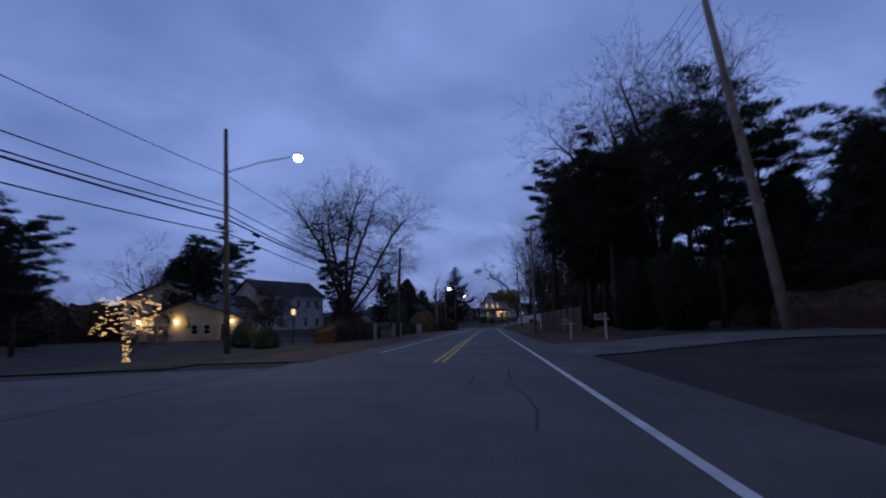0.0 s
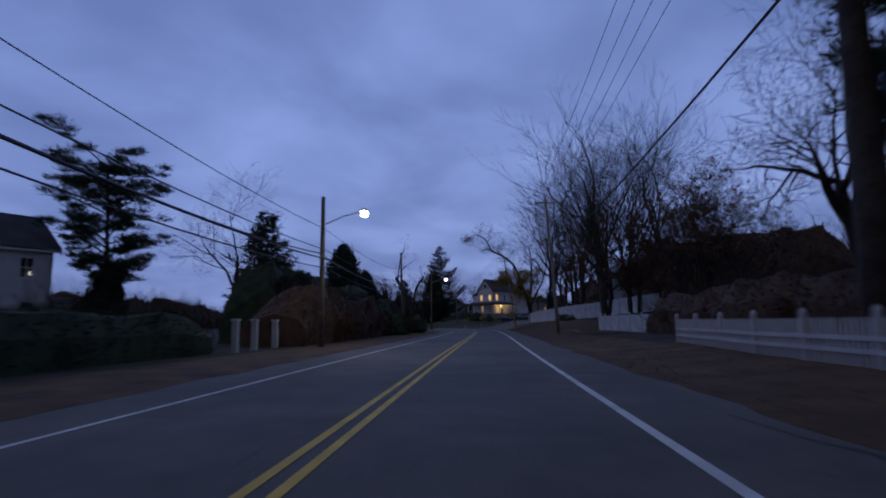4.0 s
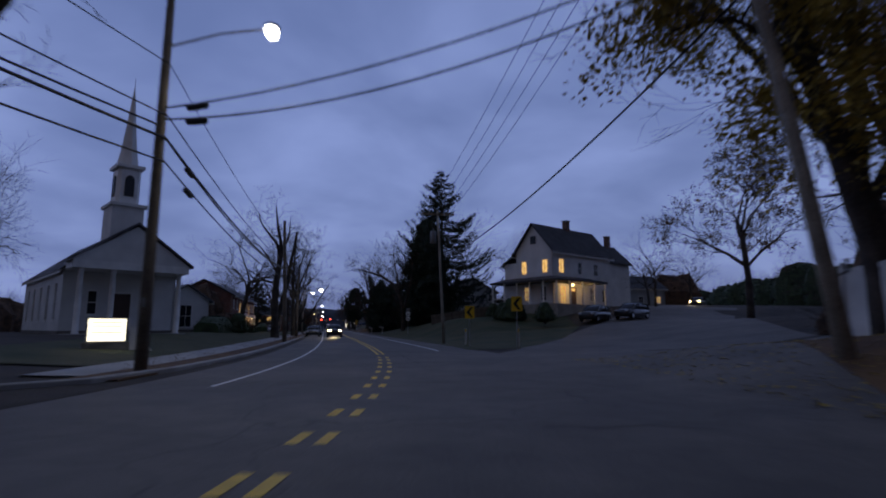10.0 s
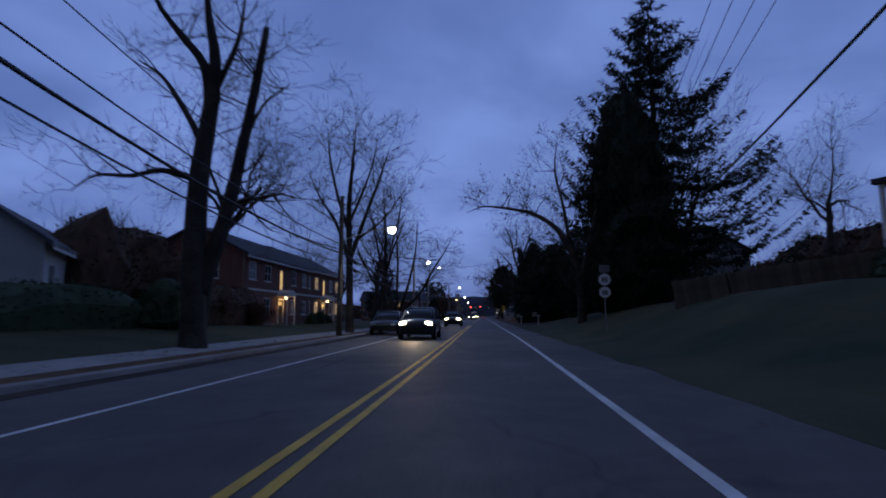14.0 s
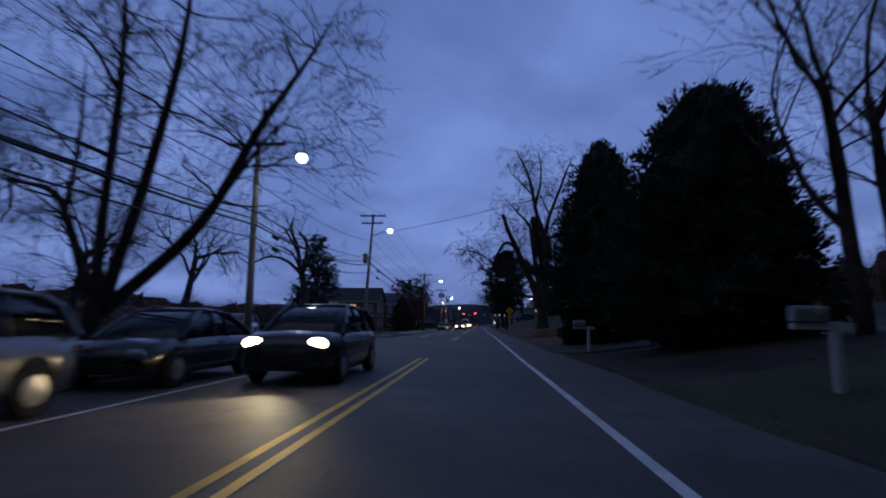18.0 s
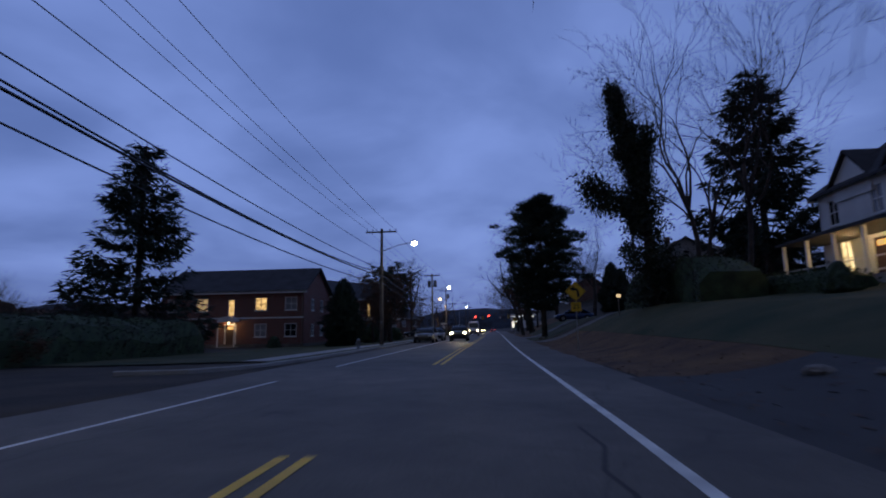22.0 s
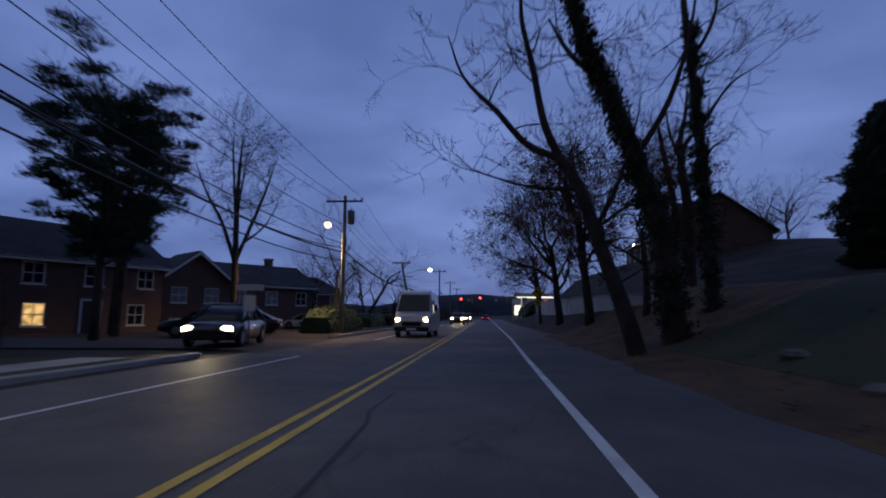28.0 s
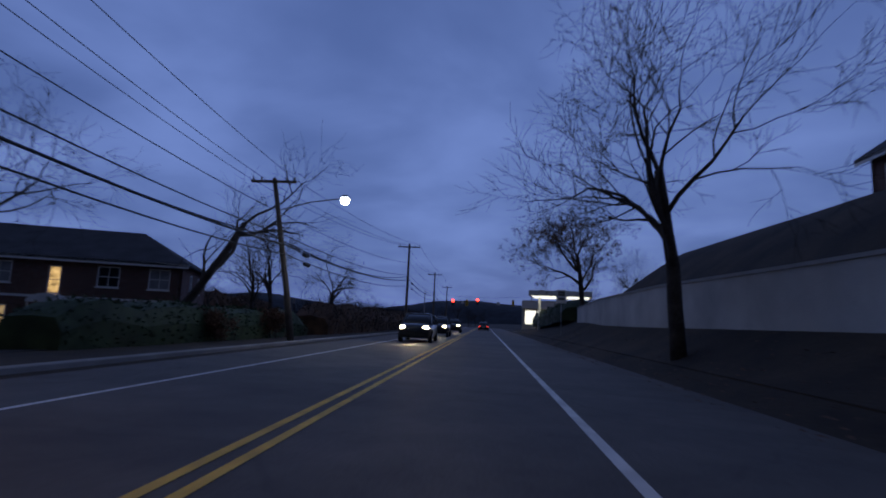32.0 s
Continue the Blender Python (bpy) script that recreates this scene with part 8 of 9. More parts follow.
# the big willow-like tree before the porch house
wl_, tips = limbed("old_willow", "huge old bare tree with several trunks and drooping branches", [
    ("trunk", [(0, 0, -0.6), (0, 0, 0.3), (0, 0.02, 1.2), (0.05, 0.05, 2.4), (0.15, 0.1, 3.4)], [0.756, 0.59, 0.504, 0.475, 0.432]),
    ("stem", [(0.1, 0.1, 2.4), (0.4, 0.2, 4.2), (0.5, 0.2, 6.4), (0.35, 0.25, 9.2)], [0.403, 0.36, 0.331, 0.259]),
    ("leader", [(0.4, 0.2, 8.4), (-0.4, 0.3, 11.0), (-0.8, 0.2, 13.4), (-1.4, 0.1, 15.2), (-2.2, 0, 16.8)], [0.216, 0.18, 0.137, 0.0864, 0.04]),
    ("leader", [(0.4, 0.2, 8.8), (0.9, 0.1, 10.6), (2.0, 0, 13.4), (2.7, 0.1, 15.2), (3.3, 0.2, 16.4)], [0.202, 0.158, 0.115, 0.072, 0.03]),
    ("leader", [(-0.5, 0.3, 11.4), (0.1, 0.6, 13.6), (0.15, 0.7, 15.8), (-0.1, 0.7, 17)], [0.13, 0.101, 0.0648, 0.03]),
    ("stem", [(-0.1, -0.2, 2.4), (-0.5, -0.4, 5.0), (-0.9, -0.5, 8.2), (-1.1, -0.5, 9.4), (-2.1, -0.5, 10.6), (-3.3, -0.4, 12.0)], [0.245, 0.216, 0.18, 0.144, 0.0864, 0.03]),
    ("stem", [(-0.2, 0, 1.9), (-0.9, 0.1, 4.2), (-1.7, 0.1, 6.0), (-2.4, 0.1, 7.6), (-3.1, 0, 9.2), (-3.5, 0.1, 10.6)], [0.346, 0.302, 0.266, 0.23, 0.187, 0.158]),
    ("elbow_limb", [(-2.4, 0.1, 7.5), (-3.2, 0, 7.9), (-4.0, 0, 6.9), (-4.5, 0.1, 5.6), (-5.2, 0.1, 5.3)], [0.173, 0.144, 0.122, 0.108, 0.0648]),
    ("branch", [(-4.4, 0.1, 6.0), (-5.4, 0.1, 6.7), (-6.4, 0.2, 7.1), (-7.9, 0.3, 7.3)], [0.0648, 0.0504, 0.05, 0.02]),
    ("branch", [(-5.2, 0.1, 5.3), (-5.9, 0.2, 6.2), (-6.6, 0.2, 6.9), (-7.0, 0.2, 8.3)], [0.0576, 0.0432, 0.04, 0.015]),
    ("branch", [(-2.5, 0.1, 7.2), (-2.9, 0, 6.4), (-2.8, 0, 5.7), (-1.6, 0, 5.3)], [0.0576, 0.0504, 0.0432, 0.0576]),
    ("branch", [(0.9, 0.1, 10.4), (0.3, 0.4, 11.9), (0.1, 0.5, 12.6)], [0.0792, 0.0504, 0.03]),
    ("branch", [(1.0, 0.1, 11.0), (1.9, -0.2, 11.3), (2.6, -0.3, 11.2)], [0.0648, 0.0432, 0.02]),
    ("branch", [(-0.8, 0.2, 12.6), (-1.9, 0, 13.8), (-2.8, -0.1, 14.6)], [0.0864, 0.0576, 0.03]),
    ("branch", [(0.6, 0.2, 4.6), (1.3, 0.2, 5.5), (2.0, 0.4, 6.9), (3.4, 0.6, 7.6), (4.6, 0.7, 7.3)], [0.0936, 0.072, 0.0576, 0.05, 0.02]),
    ("branch", [(0.5, 0.2, 6.4), (1.2, 0, 7.8), (2.4, -0.1, 8.6), (3.6, -0.2, 8.2)], [0.072, 0.0576, 0.05, 0.02]),
    ("stub", [(0.5, 0.1, 4.5), (1.1, 0.1, 4.7), (1.25, 0.1, 5.3)], [0.187, 0.173, 0.144])], 35, 12, 1.5, (4, 4, 3), 0.22, r=0.035)
put(wl_, 287.6, 7.7, 0, z=0.85)

# broad old tree, its trunk wrapped in ivy, behind the hedge at the start
fan, tips = limbed("spreading_tree", "broad old bare tree with fanned limbs and an ivy-clad trunk", [
    ("trunk", [(0, 0, -0.3), (0, 0, 3), (-0.2, 0, 6.4)], [0.637, 0.51, 0.413]),
    ("limb", [(-0.2, 0, 4.8), (-2.2, 0.5, 9), (-3.6, 0.8, 13), (-6.2, 1, 17.2), (-8, 1, 20)], [0.3, 0.24, 0.188, 0.112, 0.04]),
    ("limb", [(-0.3, 0, 6), (-1.5, -0.5, 12), (-2.4, -0.8, 17), (-2, -1, 21.5)], [0.27, 0.203, 0.135, 0.04]),
    ("limb", [(0.1, 0, 6), (0.2, 0.2, 13), (0.9, 0.4, 18), (2.2, 0.5, 22.5)], [0.27, 0.21, 0.143, 0.04]),
    ("limb", [(0.3, 0, 5.8), (1.8, -0.3, 12.5), (3.4, -0.6, 16.5), (4.8, -0.7, 21)], [0.255, 0.195, 0.135, 0.04]),
    ("limb", [(0.4, 0.2, 4), (3.3, 0.5, 8.5), (5.5, 0.6, 12.5), (8, 0.7, 16.6), (9.8, 0.8, 18.4)], [0.255, 0.21, 0.165, 0.09, 0.03]),
    ("limb", [(-1.0, 0.2, 8), (-3.2, 1.8, 11.5), (-4.6, 2.8, 15.2), (-4.8, 3.4, 18.6)], [0.165, 0.128, 0.0825, 0.03]),
    ("limb", [(0.3, 0, 3), (3.4, -0.2, 6.3), (6.2, -0.3, 9), (8.2, -0.4, 9.6)], [0.18, 0.143, 0.09, 0.03])], 36, 46, 3.0, (4, 4, 3), 0.03, 0.4, r=0.07)
put(fan, 57.4, -14.0, 0, scale=0.74)
rng = np.random.default_rng(77)
foliage(fan, [(rng.normal() * 0.5 - 0.05 * q, rng.normal() * 0.5, q) for q in rng.uniform(0.2, 4.6, 46)], 34, 0.3, 0.26, M_IVY, 12, "dark ivy round the trunk", "ivy")
copy_thing(fan, spot(50, 17.5, 140) @ Matrix.Diagonal((1.35, 1.35, 1.45, 1)))

# tall two-stemmed verge tree, nearly bare of twigs, one long low limb
tt, tips = limbed("verge_tree", "tall dark bare tree with two upright stems on a verge", [
    ("trunk", [(0, 0, -0.3), (-0.05, 0, 1.2), (-0.15, 0, 3.6), (-0.1, 0, 6.0), (0.13, 0, 8.1), (0.2, 0, 10.0), (-0.2, 0.1, 11.8), (-0.5, 0.1, 14.4)], [0.5, 0.4, 0.37, 0.33, 0.28, 0.2, 0.13, 0.03]),
    ("stem", [(0.1, 0.1, 1.8), (0.5, 0.3, 3.6), (0.85, 0.4, 5.2), (1.1, 0.5, 6.9), (1.45, 0.5, 9.0), (1.8, 0.5, 11.4)], [0.28, 0.27, 0.24, 0.2, 0.16, 0.1]),
    ("limb", [(0.13, 0, 8.1), (-0.15, -0.1, 9.8), (-1.0, -0.3, 10.9), (-1.9, -0.4, 12.2), (-2.2, -0.4, 13.6)], [0.2, 0.16, 0.11, 0.07, 0.02]),
    ("limb", [(-0.1, 0, 7.0), (-1.0, 0.2, 8.4), (-2.0, 0.3, 9.7), (-2.9, 0.4, 10.3)], [0.13, 0.1, 0.06, 0.02]),
    ("low_limb", [(-0.15, 0, 5.7), (-1.4, -0.2, 6.0), (-2.3, -0.3, 5.8), (-3.6, -0.4, 5.8), (-4.4, -0.4, 5.3)], [0.13, 0.1, 0.08, 0.05, 0.02]),
    ("limb", [(0.15, 0, 8.6), (0.6, 0.1, 9.8), (0.95, 0.2, 11.0), (1.1, 0.2, 13.2)], [0.14, 0.11, 0.08, 0.02]),
    ("branch", [(1.1, 0.5, 6.9), (1.8, 0.5, 8.5), (2.7, 0.6, 9.3)], [0.08, 0.05, 0.02]),
    ("branch", [(0.95, 0.4, 5.9), (1.7, 0.3, 6.3), (2.1, 0.3, 7.1)], [0.06, 0.04, 0.015])], 38, 9, 1.3, (3, 3, 2), 0.0, 0.4, r=0.035)
put(tt, 208.3, -8.0, 0)

# verge tree with a clean bole and a vase of limbs
vt, tips = limbed("verge_tree", "bare verge tree with a straight bole and upswept limbs", [
    ("trunk", [(0, 0, -0.3), (-0.05, 0, 1.5), (-0.15, 0, 5.0), (-0.25, 0, 8.5), (-0.1, 0.1, 11.5), (0.1, 0.1, 14.2)], [0.32, 0.25, 0.22, 0.17, 0.1, 0.02]),
    ("limb", [(-0.1, 0, 4.6), (-1.2, 0.3, 7.4), (-2.4, 0.5, 9.2), (-3.3, 0.6, 11.0)], [0.14, 0.11, 0.07, 0.02]),
    ("limb", [(-0.1, 0, 4.9), (0.9, -0.3, 7.6), (1.9, -0.5, 10.2), (2.6, -0.6, 12.4)], [0.15, 0.12, 0.08, 0.02]),
    ("limb", [(-0.2, 0, 6.6), (-1.0, -0.5, 9.4), (-1.5, -0.7, 12.0), (-1.6, -0.8, 13.6)], [0.12, 0.09, 0.06, 0.02]),
    ("limb", [(-0.2, 0, 7.4), (0.6, 0.6, 9.8), (1.2, 0.9, 12.0), (1.4, 1.0, 13.4)], [0.1, 0.08, 0.05, 0.02]),
    ("limb", [(0.4, -0.2, 6.2), (2.2, -0.2, 7.6), (3.6, -0.1, 9.6)], [0.09, 0.06, 0.02])], 39, 15, 1.6, (4, 3, 3), 0.0, 0.35, r=0.04)
put(vt, 226, -7.2, 0)
for s, u, a, k in ((238.5, -7.4, 150, 0.9), (383, -13.6, 70, 0.92), (376.5, -16.5, 200, 0.85)):
    copy_thing(vt, spot(s, u, a) @ Matrix.Diagonal((k, k, k, 1)))

# street tree before the brick flats, forking low into many limbs
ms, tips = limbed("street_tree", "bare street tree forking low into many crooked limbs", [
    ("trunk", [(0, 0, -0.3), (0, 0, 0.6), (0.05, 0, 1.8)], [0.331, 0.274, 0.259]),
    ("limb", [(0, 0, 1.4), (-0.1, 0.1, 3.6), (-0.1, 0.3, 7.8), (-0.3, 0.4, 10.9), (-0.5, 0.4, 12.4)], [0.173, 0.144, 0.108, 0.0576, 0.02]),
    ("limb", [(0.2, 0, 1.5), (1.3, -0.3, 4.8), (2.1, -0.4, 8.7), (2.3, -0.4, 12.2)], [0.187, 0.151, 0.0936, 0.03]),
    ("limb", [(0.2, 0.1, 1.4), (2.6, 0.2, 3.7), (4.1, 0.3, 6.5), (5.4, 0.3, 8.5), (6.0, 0.3, 9.6)], [0.187, 0.158, 0.115, 0.0576, 0.02]),
    ("limb", [(2.7, 0.2, 3.8), (3.6, 0.1, 5.0), (4.4, 0, 6.0), (5.0, -0.1, 6.6)], [0.0864, 0.0648, 0.05, 0.015]),
    ("limb", [(-0.1, 0, 1.6), (-1.4, 0.5, 3.9), (-2.1, 0.7, 4.8), (-3.9, 1, 5.3)], [0.144, 0.115, 0.0864, 0.04]),
    ("limb", [(-0.1, 0.3, 7.6), (-1.2, 0.4, 9.2), (-2.2, 0.5, 10)], [0.0648, 0.0432, 0.02]),
    ("limb", [(-1.6, 0.6, 4.2), (-1.9, 1.2, 6.6), (-2.3, 1.6, 9.4)], [0.0936, 0.0648, 0.02])], 37, 20, 1.6, (4, 3, 3), 0.08, r=0.04)
put(ms, 252, -8.3, 0)

# ivy-clad trunks
def ivy_tree(s, u, height, girth, seed, turn=0.0, lean=(0.0, 0.0), cover=0.75, bush=1.0, label="tree trunk thickly wrapped in dark ivy"):
    rng = np.random.default_rng(seed)
    root = bare_tree(seed, height, girth, 0.55, 0.0, lean, kids=(5, 3, 3, 3), fork=0.7, label=label)
    put(root, s, u, turn)
    clumps = []
    for k in range(int(70 * bush * height / 15)):
        q, a = height * cover * rng.random() ** 0.85, rng.uniform(0, 2 * math.pi)
        lump = 0.35 + 0.9 * max(0, noise.noise(Vector((math.cos(a) * 0.7, q * 0.4, seed))))
        r = girth * 0.8 + bush * lump * rng.uniform(0.1, 1.0)
        clumps.append((lean[0] * q + r * math.cos(a), lean[1] * q + r * math.sin(a), q))
    foliage(root, clumps, 46, 0.2 + 0.14 * bush, 0.24, M_IVY, seed, "dark ivy", "ivy")
    core = Shape().tube([(lean[0] * q, lean[1] * q, q) for q in np.linspace(0, height * cover, 8)], list(np.linspace(girth + 0.28 * bush, girth * 0.6, 8)), 9)
    part("ivy_heart", core, M_IVY, root)
    return root


# the tall stem smothered in ivy: its coat swells and shrinks up the stem and runs out along two limbs
iv, tips = limbed("ivy_tree", "tall leaning tree smothered in bulging dark ivy", [
    ("trunk", [(0.2, 0, -0.3), (0.1, 0, 4), (-0.2, 0, 8), (-1.0, 0, 11.5), (-1.8, 0, 15.4)], [0.42, 0.34, 0.27, 0.17, 0.04]),
    ("limb", [(-0.2, 0, 7.6), (0.5, 0.2, 10.2), (0.6, 0.2, 12.6)], [0.16, 0.1, 0.03]),
    ("limb", [(0, 0, 5.6), (-1.8, -0.2, 7.0), (-3.6, -0.3, 7.6), (-4.2, -0.3, 8.3)], [0.16, 0.11, 0.07, 0.02])], 41, 12, 1.7, (4, 3, 3))
put(iv, 318, 11.9, 0)
rng, clumps = np.random.default_rng(41), []
for k in range(420):
    q = 14.6 * rng.random()
    mid, half = table(q, [(0, 0.2), (4, 0.1), (8, -0.2), (11.5, -1.0), (15, -1.7)]), table(q, [(0, 1.5), (3, 1.6), (5, 1.3), (7, 1.2), (8.4, 0.45), (10.2, 0.95), (11.6, 0.75), (12.6, 0.25), (14.6, 0.1)])
    a, r = rng.uniform(0, 2 * math.pi), math.sqrt(rng.random())
    clumps.append((mid + half * r * math.cos(a), half * r * math.sin(a), q))
for k in range(70):
    f = rng.random()
    clumps.append((-0.4 - 3.5 * f + rng.normal() * 0.3, rng.normal() * 0.4, 6.0 + 2.0 * f + rng.normal() * 0.45))
for k in range(26):
    f = rng.random()
    clumps.append((0.1 + 0.5 * f + rng.normal() * 0.12, rng.normal() * 0.15, 8.4 + 3.4 * f))
foliage(iv, clumps, 60, 0.26, 0.2, M_IVY, 41, "dark ivy", "ivy")
# three trees on the bank: one leaning and bare, two coated in ivy
lb_, tips = limbed("leaning_tree", "bare tree leaning from a bank towards the road", [
    ("trunk", [(0, 0, -0.4), (-0.35, 0, 1.0), (-1.0, 0, 3.0), (-1.7, 0, 5.1), (-2.2, 0, 5.9)], [0.3, 0.25, 0.22, 0.19, 0.16]),
    ("limb", [(-2.1, 0, 5.8), (-3.1, 0.1, 6.3), (-4.05, 0.1, 7.4), (-5.1, 0.2, 8.6), (-5.6, 0.2, 10.0)], [0.13, 0.11, 0.09, 0.05, 0.02]),
    ("limb", [(-2.1, 0, 5.7), (-2.6, -0.1, 6.8), (-2.95, -0.2, 8.6), (-3.3, -0.2, 10.4), (-3.2, -0.2, 12.4)], [0.14, 0.12, 0.1, 0.07, 0.02]),
    ("branch", [(-1.6, 0, 4.9), (-3.1, -0.3, 4.9), (-4.8, -0.4, 5.4)], [0.07, 0.05, 0.02]),
    ("branch", [(-1.2, 0, 3.6), (-0.3, 0.3, 5.4), (0.4, 0.5, 7.6)], [0.08, 0.06, 0.02])], 42, 10, 1.3, (3, 3, 3), 0.0, 0.4, r=0.035)
put(lb_, 367, 6.4, 0)
b_, tips = limbed("ivy_tree", "stout leaning tree trunk coated in dark ivy", [
    ("trunk", [(0, 0, -0.4), (-0.1, 0, 1.5), (-0.4, 0, 3.7), (-1.6, 0, 7.4), (-2.4, 0, 9.4), (-3.3, 0, 13.0), (-3.5, 0, 15.5)], [0.42, 0.36, 0.33, 0.27, 0.23, 0.14, 0.03]),
    ("limb", [(-1.0, 0, 5.6), (0.2, 0.2, 7.6), (1.0, 0.3, 10.0), (1.4, 0.3, 12.4)], [0.11, 0.09, 0.06, 0.02]),
    ("limb", [(-1.9, 0, 8.2), (-2.9, -0.2, 9.0), (-3.6, -0.3, 10.2)], [0.12, 0.09, 0.03])], 43, 11, 1.7, (4, 3, 3), 0.0, 0.45, r=0.04)
put(b_, 367.6, 7.6, 0)
rng, clumps = np.random.default_rng(42), []
for k in range(300):
    q = 11.5 * rng.random()
    a, r = rng.uniform(0, 2 * math.pi), table(q, [(0, 0.5), (4, 0.4), (8, 0.42), (11.5, 0.3)]) * math.sqrt(rng.random())
    clumps.append((table(q, [(0, 0), (1.5, -0.1), (3.7, -0.4), (7.4, -1.6), (9.4, -2.4), (13, -3.3)]) + r * math.cos(a), r * math.sin(a), q))
foliage(b_, clumps, 44, 0.1, 0.13, M_IVY, 42, "dark ivy", "ivy")
c_, tips = limbed("ivy_tree", "slim upright tree trunk coated in dark ivy", [
    ("trunk", [(0, 0, -0.4), (-0.05, 0, 3), (-0.2, 0, 7), (-0.45, 0, 11), (-0.5, 0, 15)], [0.24, 0.21, 0.18, 0.12, 0.03]),
    ("limb", [(-0.3, 0, 9.0), (0.6, 0.2, 10.6), (1.0, 0.2, 12.4)], [0.08, 0.06, 0.02]),
    ("limb", [(-0.15, 0, 6.4), (0.9, -0.2, 8.0), (1.8, -0.3, 8.6)], [0.06, 0.04, 0.015])], 44, 9, 1.5, (4, 3, 3), 0.0, 0.5, r=0.03)
put(c_, 370, 9.7, 0)
foliage(c_, [(rng.normal() * 0.13 - 0.03 * q, rng.normal() * 0.13, q) for q in rng.uniform(0, 10.5, 190)], 40, 0.09, 0.13, M_IVY, 43, "dark ivy", "ivy")
copy_thing(tt, spot(381.5, 13.2, 180) @ Matrix.Diagonal((0.82, 0.82, 0.82, 1)))
ivy_tree(160, 15.5, 17, 0.36, 44, cover=0.3, bush=0.3, label="stout dark tree trunk in the woods")
ivy_tree(112.5, 12.8, 17, 0.3, 45, cover=0.75, bush=0.2, lean=(-0.08, 0), label="stout leaning trunk wrapped in ivy")

# the leaning bare tree on the left near the end
lt = bare_tree(51, 9, 0.24, 1.0, 0.02, lean=(0.75, 0.1), kids=(5, 4, 4, 3), fork=0.8, label="bare tree leaning far over towards the road")
put(lt, 414, -13.5, 0)
sm = bare_tree(52, 9.5, 0.15, 0.7, 0.0, kids=(3, 4, 3, 3), fork=0.5, label="thin bare dead tree behind a hedge")
put(sm, 391, -9.4, 0)
copy_thing(sm, spot(394.5, -10.5, 140))
od, tips = limbed("pollarded_tree", "old bare tree with crooked broken limbs at a street corner", [
    ("trunk", [(0, 0, -0.3), (0.1, 0, 1.6), (-0.1, 0, 3.4), (-0.4, 0.05, 5.6), (-0.9, 0.1, 7.0)], [0.5, 0.42, 0.4, 0.36, 0.28]),
    ("limb", [(-0.8, 0.1, 6.7), (-1.2, 0.2, 9.0), (-2.0, 0.3, 11.0), (-1.7, 0.3, 12.6)], [0.26, 0.2, 0.13, 0.03]),
    ("limb", [(-1.2, 0.2, 8.6), (-2.6, 0.6, 10.7), (-3.3, 0.8, 11.4)], [0.15, 0.1, 0.03]),
    ("stub", [(-0.5, 0, 6.0), (-0.1, -0.1, 8.0), (-0.25, -0.2, 9.8), (-0.95, -0.2, 10.5)], [0.22, 0.18, 0.16, 0.12]),
    ("limb", [(-0.7, 0, 6.3), (-2.2, -0.2, 7.6), (-4.0, -0.3, 8.0), (-6.0, -0.3, 7.3), (-7.4, -0.2, 8.0)], [0.2, 0.15, 0.11, 0.07, 0.02]),
    ("limb", [(-0.9, 0.1, 7.0), (-2.0, 0.4, 8.6), (-3.7, 0.6, 9.3)], [0.14, 0.1, 0.03]),
    ("branch", [(-0.2, 0, 5.2), (1.2, 0.2, 6.6), (2.4, 0.3, 8.2)], [0.1, 0.07, 0.02])], 53, 11, 1.3, (4, 3, 3))
put(od, 292, -15.8, 0)
ov, tips = limbed("arching_tree", "tree arching over the road with a few dry leaves", [
    ("trunk", [(0, 0, -0.3), (0, 0, 1.6), (-0.1, 0.1, 3.5)], [0.36, 0.3, 0.27]),
    ("arching_limb", [(0, 0, 3.3), (-1.2, 0.5, 6.5), (-3, 2, 8.3), (-5, 4, 9.2), (-7, 6, 9.8), (-8.4, 7.5, 9.6)], [0.25, 0.2, 0.16, 0.11, 0.06, 0.02]),
    ("limb", [(0, 0, 3.2), (0.8, -0.4, 6.4), (1.2, -0.6, 9.4), (0.8, -0.4, 12.5)], [0.22, 0.16, 0.1, 0.03]),
    ("limb", [(-0.6, 0.3, 5.0), (-0.9, 1.2, 8.6), (-1.4, 1.8, 11.6), (-1.2, 2.2, 14)], [0.16, 0.12, 0.08, 0.02])], 54, 14, 1.7, (4, 4, 3))
put(ov, 230, 8.6, 0)
foliage(ov, [tips[i][0] for i in np.random.default_rng(3).choice(len(tips), 60)], 5, 0.3, 0.2, M_BROWNLEAF, 8, "last dry leaves")

